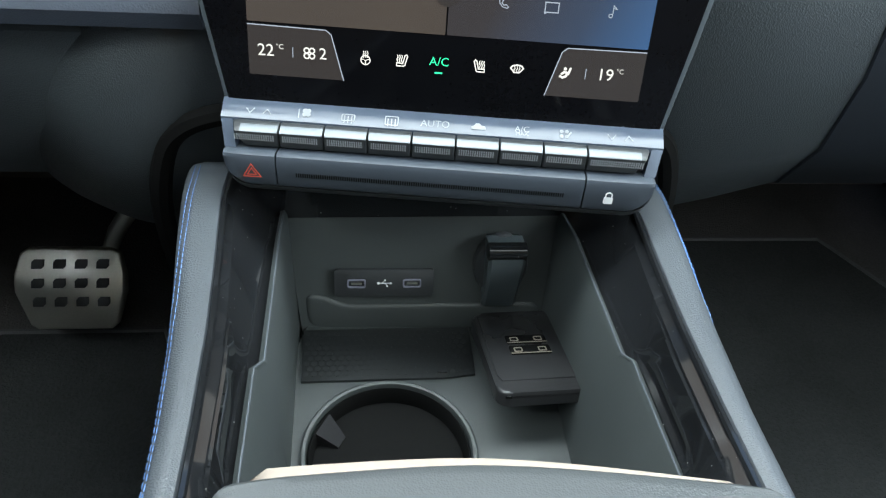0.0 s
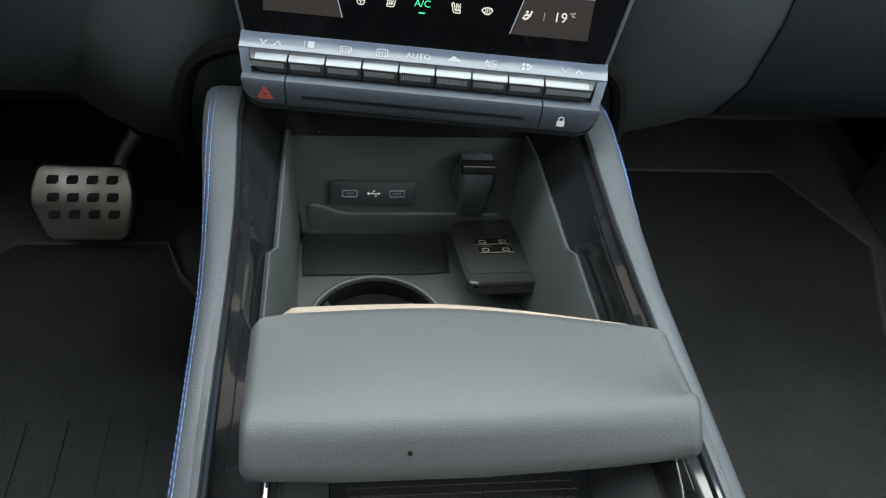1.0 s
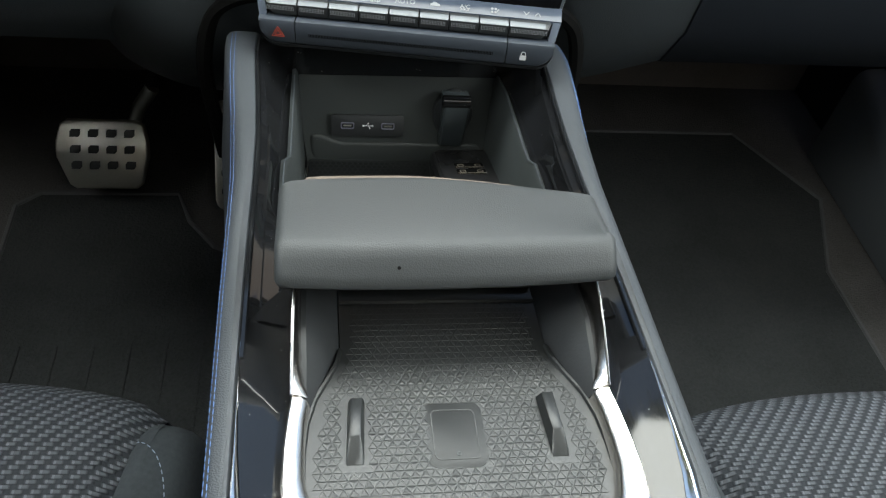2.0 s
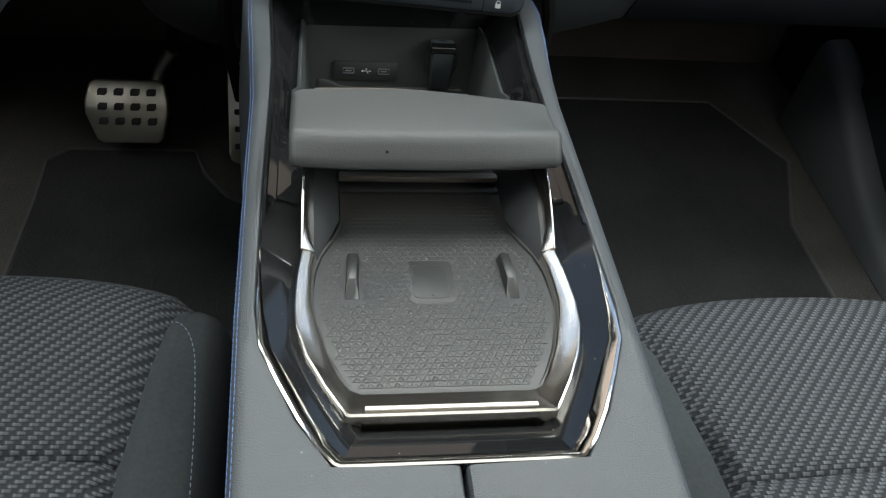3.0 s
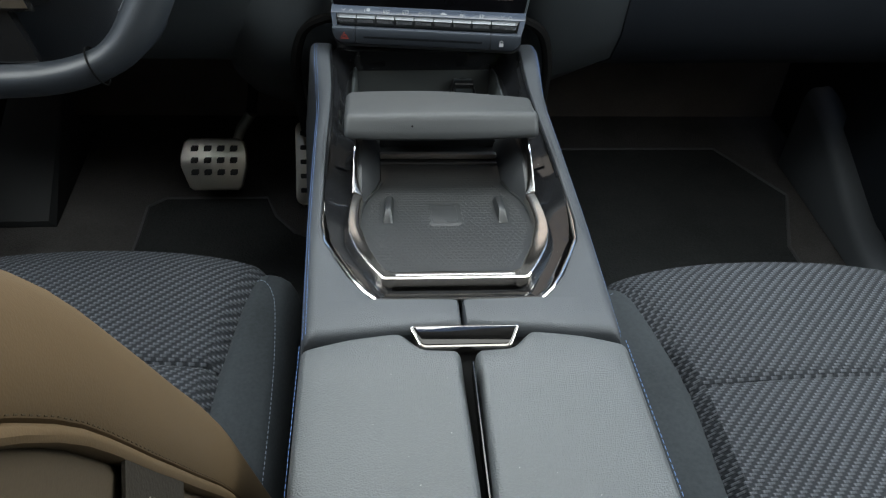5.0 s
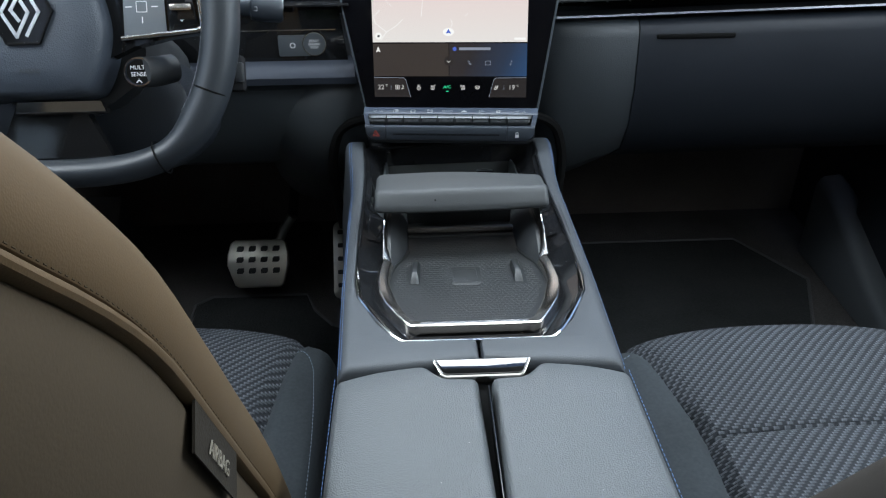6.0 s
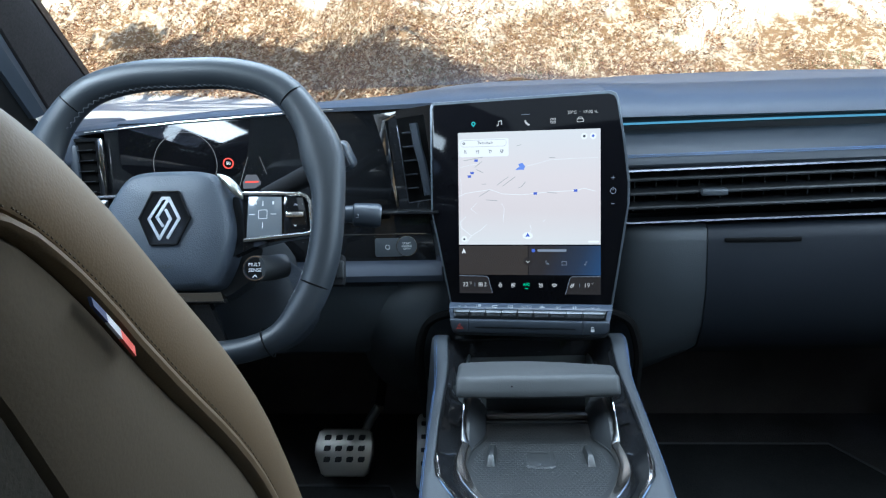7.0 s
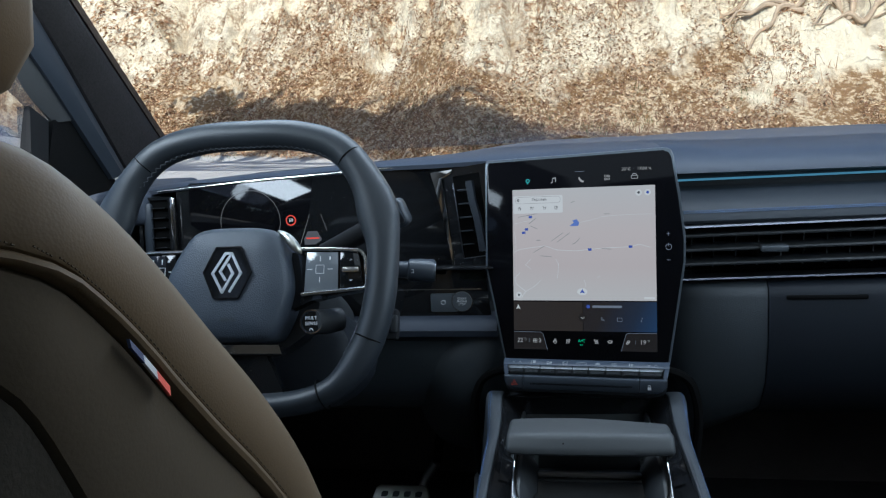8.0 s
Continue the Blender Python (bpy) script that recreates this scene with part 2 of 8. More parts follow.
M_SCREENGLASS = surface("screen_glass_black", (0.004, 0.004, 0.005), 0.04, vary=0.2, bump=0.0, rough_vary=0.01, specular=0.9)
M_DISPLAY = surface("instrument_glass_black", (0.004, 0.004, 0.005), 0.05, vary=0.2, bump=0.0, rough_vary=0.01, specular=0.42)
# Lightened brown-grey, standing in for stray light in the footwells.
M_LIFTED = surface("lifted_brown_grey", (0.17, 0.15, 0.14), 0.95, vary=0.2, grain=600, bump=0.6, depth=0.001, specular=0.1)
# Near-black; inside recesses and behind vents it puts the cavity's dark into colour.
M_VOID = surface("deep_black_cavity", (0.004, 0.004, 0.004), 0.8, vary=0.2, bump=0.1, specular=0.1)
M_PAINT = surface("blue_car_paint", (0.012, 0.025, 0.07), 0.25, vary=0.05, bump=0.0, coat=0.3, specular=0.3)


# ---- building helpers ----
def part(name, bm, material, parent=None, label="", smooth=True):
    """Link a bmesh as one mesh object, under a thing or a part."""
    bmesh.ops.recalc_face_normals(bm, faces=bm.faces)
    me = bpy.data.meshes.new(name)
    bm.to_mesh(me)
    bm.free()
    me.materials.append(material)
    for polygon in me.polygons:
        polygon.use_smooth = smooth and polygon.loop_total <= 8
    if smooth:
        me.set_sharp_from_angle(angle=radians(38))
    ob = new(name, me)
    if parent:
        ob.parent = parent
        if parent.data is None:
            ob.matrix_parent_inverse = Matrix.Translation(-parent.location)
    if label:
        tagged(ob, label)
    return ob


def thing(name, base, label, category, group="", kind=""):
    ob = new(name)
    ob.location = base
    ob.empty_display_size = 0.02
    return tagged(ob, label, category, group, kind)


def box(size, at=(0, 0, 0), bevel=0.0, segments=2, m=None, bm=None):
    bm = bm or bmesh.new()
    made = bmesh.ops.create_cube(bm, size=1.0)["verts"]
    for v in made:
        v.co = Vector((v.co.x * size[0], v.co.y * size[1], v.co.z * size[2]))
    if bevel:
        edges = list({e for v in made for e in v.link_edges})
        made = list({v for f in bmesh.ops.bevel(bm, geom=edges, offset=bevel, segments=segments, affect="EDGES", profile=0.5)["faces"] for v in f.verts} | {v for v in made if v.is_valid})
    shift = (m or Matrix()) @ Matrix.Translation(at)
    for v in made:
        v.co = shift @ v.co
    return bm


def loft(rings, closed=True, caps=True, bm=None):
    """A skin over rings of equally many points."""
    bm = bm or bmesh.new()
    rows = [[bm.verts.new(p) for p in ring] for ring in rings]
    count = len(rows[0])
    for a, b in zip(rows, rows[1:]):
        for i in range(count if closed else count - 1):
            j = (i + 1) % count
            bm.faces.new((a[i], a[j], b[j], b[i]))
    if caps and closed:
        bm.faces.new(rows[0])
        bm.faces.new(rows[-1])
    return bm


def slab(outline, depth, m=None, bevel=0.0, segments=2, bm=None):
    """A flat outline (u, v) raised by depth along w, with its upper edge rounded."""
    own = bmesh.new()
    bottom = [own.verts.new((u, v, 0)) for u, v in outline]
    top = [own.verts.new((u, v, depth)) for u, v in outline]
    own.faces.new(bottom[::-1])
    lid = own.faces.new(top)
    for i in range(len(outline)):
        j = (i + 1) % len(outline)
        own.faces.new((bottom[i], bottom[j], top[j], top[i]))
    if bevel:
        bmesh.ops.bevel(own, geom=list(lid.edges), offset=bevel, segments=segments, affect="EDGES", profile=0.5)
    if m:
        own.transform(m)
    return merge(bm, own)


def merge(bm, own):
    if bm is None:
        return own
    me = bpy.data.meshes.new("join")
    own.to_mesh(me)
    own.free()
    bm.from_mesh(me)
    bpy.data.meshes.remove(me)
    return bm


def ring_slab(outer, inner, depth, m=None, bm=None):
    """A flat frame between two outlines of equally many points, raised by depth."""
    own = bmesh.new()
    n = len(outer)
    levels = [[own.verts.new((u, v, z)) for u, v in line] for line, z in ((outer, 0), (outer, depth), (inner, depth), (inner, 0))]
    for k in range(4):
        a, b = levels[k], levels[(k + 1) % 4]
        for i in range(n):
            j = (i + 1) % n
            own.faces.new((a[i], a[j], b[j], b[i]))
    if m:
        own.transform(m)
    return merge(bm, own)


def tube(points, radius, sides=8, closed=False, bm=None, squash=1.0):
    """A round bar along points; radius is one number or one a point."""
    points = [Vector(p) for p in points]
    radii = radius if isinstance(radius, (list, tuple)) else [radius] * len(points)
    rings, side = [], None
    count = len(points)
    for i, p in enumerate(points):
        ahead = points[(i + 1) % count] if closed or i + 1 < count else p
        behind = points[i - 1] if closed or i else p
        way = (ahead - behind).normalized()
        if side is None:
            side = way.cross(Vector((0, 0, 1)))
            if side.length < 0.1:
                side = way.cross(Vector((1, 0, 0)))
        side = (side - way * side.dot(way)).normalized()
        up = side.cross(way)
        rings.append([p + radii[i] * (math.cos(2 * math.pi * k / sides) * side + squash * math.sin(2 * math.pi * k / sides) * up) for k in range(sides)])
    if closed:
        rings.append(rings[0])
    return loft(rings, True, not closed, bm)


def disc(radius, depth, m=None, sides=32, bevel=0.0, bm=None):
    return slab([(radius * math.cos(2 * math.pi * k / sides), radius * math.sin(2 * math.pi * k / sides)) for k in range(sides)], depth, m, bevel, bm=bm)


def ring(radius, inner, depth, m=None, sides=40, bm=None):
    turn = [(math.cos(2 * math.pi * k / sides), math.sin(2 * math.pi * k / sides)) for k in range(sides)]
    return ring_slab([(radius * c, radius * s) for c, s in turn], [(inner * c, inner * s) for c, s in turn], depth, m, bm)


def rounded(width, height, radius, at=(0, 0), steps=5):
    """The outline of a rounded rectangle about a centre."""
    line = []
    for sx, sy, start in ((1, 1, 0), (-1, 1, 90), (-1, -1, 180), (1, -1, 270)):
        cx, cy = at[0] + sx * (width / 2 - radius), at[1] + sy * (height / 2 - radius)
        for k in range(steps + 1):
            a = radians(start + 90 * k / steps)
            line.append((cx + radius * math.cos(a), cy + radius * math.sin(a)))
    return line


def fillet(points, radius, steps=5):
    """A closed outline with its corners rounded."""
    line, n = [], len(points)
    for i in range(n):
        a, p, b = Vector(points[i - 1]), Vector(points[i]), Vector(points[(i + 1) % n])
        reach = min(radius, (a - p).length * 0.48, (b - p).length * 0.48)
        start, end = p + (a - p).normalized() * reach, p + (b - p).normalized() * reach
        for k in range(steps + 1):
            t = k / steps
            q = start * (1 - t) ** 2 + p * 2 * t * (1 - t) + end * t * t
            line.append((q.x, q.y))
    return line


def pillow(outline, rows, cuts_u=(), cuts_v=()):
    """A padded shape: the outline drawn in by rows of (inset, height), its top cut into a grid."""
    n = len(outline)
    area = sum(outline[i - 1][0] * outline[i][1] - outline[i][0] * outline[i - 1][1] for i in range(n))
    turn = 1 if area > 0 else -1
    norms = []
    for i in range(n):
        d = Vector(outline[(i + 1) % n]) - Vector(outline[i - 1])
        norms.append(Vector((-d.y, d.x)).normalized() * turn)
    bm = loft([[(p[0] + m.x * inset, p[1] + m.y * inset, z) for p, m in zip(outline, norms)] for inset, z in rows])
    for values, axis in ((cuts_u, (1, 0, 0)), (cuts_v, (0, 1, 0))):
        for value in values:
            bmesh.ops.bisect_plane(bm, geom=bm.verts[:] + bm.edges[:] + bm.faces[:], plane_co=Vector(axis) * value, plane_no=axis)
    return bm


def spline(points, steps=8, closed=False):
    """A smooth line through points."""
    points = [Vector(p) for p in points]
    n, line = len(points), []
    for i in range(n if closed else n - 1):
        p0 = points[i - 1] if closed or i else points[0]
        p1, p2 = points[i], points[(i + 1) % n]
        p3 = points[(i + 2) % n] if closed or i + 2 < n else points[-1]
        for k in range(steps):
            t = k / steps
            line.append(0.5 * ((2 * p1) + (p2 - p0) * t + (2 * p0 - 5 * p1 + 4 * p2 - p3) * t * t + (3 * p1 - p0 - 3 * p2 + p3) * t ** 3))
    if not closed:
        line.append(points[-1])
    return line


def stitches(line, long, gap, radius, bm=None):
    """Thread dashes along a line."""
    bm = bm or bmesh.new()
    line = [Vector(p) for p in line]
    lengths = [0.0]
    for a, b in zip(line, line[1:]):
        lengths.append(lengths[-1] + (b - a).length)

    def at(d):
        for k in range(len(line) - 1):
            if d <= lengths[k + 1]:
                return line[k].lerp(line[k + 1], (d - lengths[k]) / max(1e-9, lengths[k + 1] - lengths[k]))
        return line[-1]

    d = 0.0
    while d + long < lengths[-1]:
        a, b = at(d), at(d + long)
        tube([a, a.lerp(b, 0.25), a.lerp(b, 0.75), b], [radius * 0.4, radius, radius, radius * 0.4], 5, bm=bm)
        d += long + gap
    return bm


def lettering(text, size, m, align="CENTER", raise_by=0.0):
    """Letters as a flat mesh."""
    curve = bpy.data.curves.new("letters", "FONT")
    curve.body, curve.size, curve.align_x, curve.align_y = text, size, align, "CENTER"
    curve.extrude, curve.resolution_u = raise_by, 3
    ob = bpy.data.objects.new("letters", curve)
    scene.collection.objects.link(ob)
    bpy.context.view_layer.update()
    me = bpy.data.meshes.new_from_object(ob.evaluated_get(bpy.context.evaluated_depsgraph_get()))
    bm = bmesh.new()
    bm.from_mesh(me)
    bpy.data.objects.remove(ob)
    bpy.data.curves.remove(curve)
    bpy.data.meshes.remove(me)
    bm.transform(m)
    return bm


def along(table, y):
    """Straight-line values between rows of (y, value), y falling."""
    for (y0, a), (y1, b) in zip(table, table[1:]):
        if y >= y1:
            return a + (b - a) * max(0.0, min(1.0, (y0 - y) / (y0 - y1)))
    return table[-1][1]


# ---- the car's shell and the place outside ----
FLOOR, GROUND = 0.21, -0.16


def structure(name, bm, material, label, smooth=False):
    return tagged(part(name, bm, material, None, smooth=smooth), label, kind="structure")


def build_outside():
    # One ground sheet that rises into the bank in front of the car.
    def height(x, y):
        foot = 8.6 + 0.5 * noise.noise((x * 0.25, 3.1, 0)) + (0.0875 * (x + 2.5) if x > -2.5 else 0.0)
        away = min(1.0, max(0.0, (-1.2 - x) / 2.0))
        foot += away * away * (3 - 2 * away) * (2.35 + 0.45 * min(4.6, max(0.0, -3.2 - x)))
        if y < foot - 0.6:
            return GROUND + 0.015 * noise.noise((x * 0.8, y * 0.8, 2))
        d = y - foot + 0.6
        rise = 0.62 * d + 0.12 * max(0.0, d - 1.6) ** 2 if d < 4 else 2.48 + 0.69 + 1.25 * (d - 4)
        crag = min(1.0, max(0.0, d - 1.5))
        lumps = 0.34 * noise.noise((x * 0.7, y * 0.7, 0)) + 0.14 * noise.noise((x * 2.1, y * 2.1, 5)) + 0.08 * noise.noise((x * 5, y * 5, 9))
        lumps += crag * (1.1 * (0.4 - abs(noise.noise((x * 1.3 + 0.5 * y, y * 0.55, 21)))) + 0.62 * (0.4 - abs(noise.noise((x * 3.4, y * 1.5, 33)))) + 0.09 * noise.noise((x * 9, y * 6, 41)))
        return GROUND + min(rise, 5.0 + 0.02 * d) + lumps * min(1.0, d * 0.7)

    bm = bmesh.new()
    xs = [-400, -120, -40, -24, -18] + [-16 + 0.3 * i for i in range(25)] + [-8.5 + 0.065 * i for i in range(240)] + [7.1 + 0.4 * i for i in range(12)] + [14, 22, 45, 130, 400]
    ys = [-400, -100, -30, -8, -2, 3, 5.5] + [6.5 + 0.065 * i for i in range(140)] + [15.8, 16.5, 18, 24, 50, 130, 400]
    grid = [[bm.verts.new((x, y, height(x, y) if -17 < x < 13 and y < 20 else (GROUND if y < 8 else GROUND + min(5.0, 0.9 * (y - 8))))) for x in xs] for y in ys]
    for a, b in zip(grid, grid[1:]):
        for i in range(len(xs) - 1):
            bm.faces.new((a[i], a[i + 1], b[i + 1], b[i]))
    n = Nodes("pale_rock_and_litter")
    broad, mid, fine = n.noise(0.75, 4.0, 0.55), n.noise(2.6, 5.0, 0.65), n.noise(16.0, 5.0, 0.7)
    split = n.add("ShaderNodeSeparateXYZ")
    n.link(n.coords(), split.inputs[0])
    rock = n.mix(mid, (0.96, 0.86, 0.66), (0.86, 0.73, 0.50))
    twig = n.noise(13.0, 5.0, 0.7)
    streak = n.add("ShaderNodeMapRange")
    streak.inputs[1].default_value, streak.inputs[2].default_value = 0.49, 0.57
    n.link(n.math("ADD", n.math("MULTIPLY", twig, 0.7), n.math("MULTIPLY", mid, 0.32)), streak.inputs[0])
    patch = n.add("ShaderNodeMapRange")
    patch.inputs[1].default_value, patch.inputs[2].default_value = 0.42, 0.62
    n.link(n.noise(1.7, 3.0, 0.5), patch.inputs[0])
    smooth_rock = n.add("ShaderNodeMapRange")
    smooth_rock.inputs[1].default_value, smooth_rock.inputs[2].default_value = 1.2, 3.2
    n.link(n.math("ADD", split.outputs[0], n.math("MULTIPLY", mid, 1.2)), smooth_rock.inputs[0])
    stalks = n.math("MULTIPLY", n.math("MULTIPLY_ADD", patch.outputs[0], 0.66, 0.30), n.math("MULTIPLY_ADD", smooth_rock.outputs[0], -0.85, 1.0))
    rock = n.mix(n.math("MULTIPLY", streak.outputs[0], stalks), rock, (0.34, 0.165, 0.068))
    # Dark of the crevices, painted into the rock colour.
    crevice_shade = n.add("ShaderNodeMapRange")
    crevice_shade.inputs[1].default_value, crevice_shade.inputs[2].default_value = 0.012, 0.003
    n.link(n.math("ABSOLUTE", n.math("SUBTRACT", n.noise(0.9, 4.0, 0.55), 0.5)), crevice_shade.inputs[0])
    rock = n.mix(n.math("MULTIPLY", n.math("MULTIPLY", crevice_shade.outputs[0], patch.outputs[0]), 0.8), rock, (0.10, 0.060, 0.032))
    # Stretched second set of painted crevice lines, tinted brown like dry stalks.
    crevice_streak = n.add("ShaderNodeMapRange")
    crevice_streak.inputs[1].default_value, crevice_streak.inputs[2].default_value = 0.022, 0.006
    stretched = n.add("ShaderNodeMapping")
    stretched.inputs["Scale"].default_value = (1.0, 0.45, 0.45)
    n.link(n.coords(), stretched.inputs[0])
    n.link(n.math("ABSOLUTE", n.math("SUBTRACT", n.noise(2.2, 4.0, 0.6, at=stretched.outputs[0]), 0.52)), crevice_streak.inputs[0])
    rock = n.mix(n.math("MULTIPLY", crevice_streak.outputs[0], n.math("MULTIPLY", n.math("MULTIPLY", patch.outputs[0], 0.75), n.math("MULTIPLY_ADD", smooth_rock.outputs[0], -0.8, 1.0))), rock, (0.22, 0.115, 0.050))
    # Brown patches: bare soil, and shaded rock streaks painted into the colour.
    soil_shade = n.add("ShaderNodeMapRange")
    soil_shade.inputs[1].default_value, soil_shade.inputs[2].default_value = 0.53, 0.60
    n.link(n.noise(1.1, 8.0, 0.72), soil_shade.inputs[0])
    rock = n.mix(n.math("MULTIPLY", soil_shade.outputs[0], n.math("MULTIPLY_ADD", fine, 0.9, 0.15)), rock, (0.42, 0.33, 0.23))
    litter = n.mix(n.math("MULTIPLY", streak.outputs[0], 0.85), n.mix(fine, (0.13, 0.068, 0.030), (0.46, 0.28, 0.135)), (0.84, 0.67, 0.44))
    amount = n.math("ADD", n.math("MULTIPLY", broad, 1.15), n.math("MULTIPLY", n.noise(3.2, 4.0, 0.6), 0.55))
    up = n.math("MULTIPLY", n.math("SUBTRACT", split.outputs[2], 0.9), 0.32)
    amount = n.math("SUBTRACT", n.math("SUBTRACT", amount, up), n.math("MULTIPLY", smooth_rock.outputs[0], 0.16))
    node = n.add("ShaderNodeMapRange")
    node.inputs[1].default_value, node.inputs[2].default_value = 0.66, 0.80
    n.link(amount, node.inputs[0])
    bank = n.mix(node.outputs[0], rock, litter)
    flat = n.add("ShaderNodeMapRange")
    flat.inputs[1].default_value, flat.inputs[2].default_value = GROUND + 0.02, GROUND + 0.16
    n.link(split.outputs[2], flat.inputs[0])
    road = n.mix(fine, (0.45, 0.44, 0.42), (0.60, 0.58, 0.55))
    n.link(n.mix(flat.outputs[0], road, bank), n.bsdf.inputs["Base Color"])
    n.bsdf.inputs["Roughness"].default_value = 0.95
    n.bsdf.inputs["Specular IOR Level"].default_value = 0.1
    n.bump(n.math("ADD", fine, n.math("MULTIPLY", n.noise(60.0, 4.0, 0.7), 0.4)), 1.0, 0.08)
    structure("ground", bm, n.mat, "pale gravel verge rising into a sunlit rocky bank", True)
    return height


bank_height = build_outside()


def build_litter():
    """Fallen leaves and dry stalks on the bank."""
    r = random.Random(4)
    n = Nodes("dry_leaves")
    island = n.add("ShaderNodeNewGeometry").outputs["Random Per Island"]
    n.link(n.ramp(island, [(0.0, (0.15, 0.072, 0.034)), (0.30, (0.31, 0.155, 0.075)), (0.60, (0.47, 0.29, 0.15)), (1.0, (0.80, 0.64, 0.42))]), n.bsdf.inputs["Base Color"])
    n.bsdf.inputs["Roughness"].default_value = 0.85
    verts, faces = [], []

    def leaf(x, y, z, size, lean):
        turn = r.uniform(0, 6.283)
        a = Vector((math.cos(turn), math.sin(turn), r.uniform(-lean, lean))) * size
        b = Vector((-math.sin(turn), math.cos(turn), r.uniform(-lean, lean))) * size * r.uniform(0.18, 0.40)
        c, k = Vector((x, y, z)), len(verts)
        fold = Vector((0, 0, size * r.uniform(0.1, 0.5)))
        verts.extend([c - a, c - b + fold, c + a, c + b + fold])
        faces.extend([(k, k + 1, k + 2), (k, k + 2, k + 3)])

    for _ in range(190000):
        x, y = r.uniform(-8.5, 7.0), 8.2 + 6.6 * r.random() ** 1.1
        where = noise.noise((x * 0.55, y * 0.55, 7)) + 0.55 * noise.noise((x * 1.7, y * 1.7, 3)) + 0.45 * noise.noise((x * 4.2, y * 4.2, 8))
        if where < -0.34 + 0.11 * (y - 9.9) + 0.15 * min(2.0, max(0.0, x - 0.4)) - 0.13 * min(2.0, max(0.0, -1.5 - x)) or bank_height(x, y) < GROUND + 0.05:
            continue
        leaf(x, y, bank_height(x, y) + r.uniform(0.0, 0.05), r.uniform(0.010, 0.034) * (1.0 + 0.06 * max(0.0, -x)), 0.9)
    for _ in range(14000):
        x, y = r.uniform(-16.0, -8.5), r.uniform(12.2, 17.0)
        if bank_height(x, y) > GROUND + 0.05:
            leaf(x, y, bank_height(x, y) + r.uniform(0.0, 0.05), r.uniform(0.03, 0.07), 0.9)
    for _ in range(5200):
        x, y = r.uniform(-8.5, 7.0), 8.3 + 5.0 * r.random()
        if noise.noise((x * 0.8, y * 0.8, 12)) < 0.0:
            continue
        z, long, turn = bank_height(x, y), r.uniform(0.10, 0.30), r.uniform(0, 6.283)
        if z < GROUND + 0.1:
            continue
        tip = Vector((x + math.cos(turn) * long * 0.5, y + math.sin(turn) * long * 0.4, z + long * r.uniform(0.2, 0.9)))
        side, k = Vector((-math.sin(turn), math.cos(turn), 0)) * 0.006, len(verts)
        base = Vector((x, y, z - 0.02))
        verts.extend([base - side, base + side, tip + side * 0.3, tip - side * 0.3])
        faces.append((k, k + 1, k + 2, k + 3))
    me = bpy.data.meshes.new("leaf_litter")
    me.from_pydata(verts, [], faces)
    me.materials.append(n.mat)
    tagged(new("leaf_litter", me), "brown fallen leaves and dry stalks covering the bank", "leaf litter", kind="stuff")


def build_grass():
    """Thin green tufts among the leaves along the bank's foot."""
    r = random.Random(15)
    green = surface("bank_grass", (0.085, 0.115, 0.032), 0.8, vary=0.4, grain=6, bump=0.0, specular=0.2)
    verts, faces = [], []
    for _ in range(190):
        x, y = r.uniform(-13.0, 4.5), r.uniform(8.4, 14.0)
        z = bank_height(x, y)
        if not GROUND + 0.04 < z < GROUND + (0.75 if r.random() < 0.8 else 2.2):
            continue
        for _ in range(70):
            px, py = x + r.gauss(0, 0.16), y + r.gauss(0, 0.14)
            base, turn, tall = Vector((px, py, bank_height(px, py) - 0.01)), r.uniform(0, 6.283), r.uniform(0.03, 0.10)
            tip = base + Vector((math.cos(turn) * tall * 0.6, math.sin(turn) * tall * 0.6, tall))
            side, k = Vector((-math.sin(turn), math.cos(turn), 0)) * 0.005, len(verts)
            verts.extend([base - side, base + side, tip])
            faces.append((k, k + 1, k + 2))
    me = bpy.data.meshes.new("grass_tufts")
    me.from_pydata(verts, [], faces)
    me.materials.append(green)
    tagged(new("grass_tufts", me), "sparse green grass tufts among the fallen leaves", "grass", kind="stuff")


build_litter()
build_grass()


def build_roots():
    """Bare roots and fallen branches hanging on the bank."""
    r = random.Random(11)
    bark = surface("pale_bare_root", (0.36, 0.27, 0.18), 0.85, vary=0.3, grain=60, bump=0.6, depth=0.01)
    for label, x0, y0, long, turn, count in (
        ("tangled pale bare roots at the top of the bank", 3.3, 11.1, 1.4, 175, 8),
        ("tangled pale bare roots beside the rock face", 4.1, 11.3, 1.5, 268, 8),
        ("thin bare branches hanging over the rock", 0.6, 12.3, 0.9, 265, 4),
        ("fallen grey branch on the leaf litter", -2.2, 9.4, 0.4, 10, 1),
    ):
        base = thing("bare_root", (x0, y0, bank_height(x0, y0)), label, "root", "roots on the bank")
        for _ in range(count):
            x, y, a = x0 + r.uniform(-0.4, 0.4), y0 + r.uniform(-0.3, 0.3), radians(turn + r.uniform(-35, 35))
            line = []
            for k in range(7):
                line.append((x, y, bank_height(x, y) + 0.05 + r.uniform(-0.02, 0.06)))
                a += r.uniform(-0.5, 0.5)
                x += math.cos(a) * long / 6
                y += math.sin(a) * long / 6 * 0.5
            line = spline(line, 4)
            part("root", tube(line, [0.045 * (1 - 0.85 * k / (len(line) - 1)) * r.uniform(0.8, 1.1) for k in range(len(line))], 7), bark, base)


build_roots()


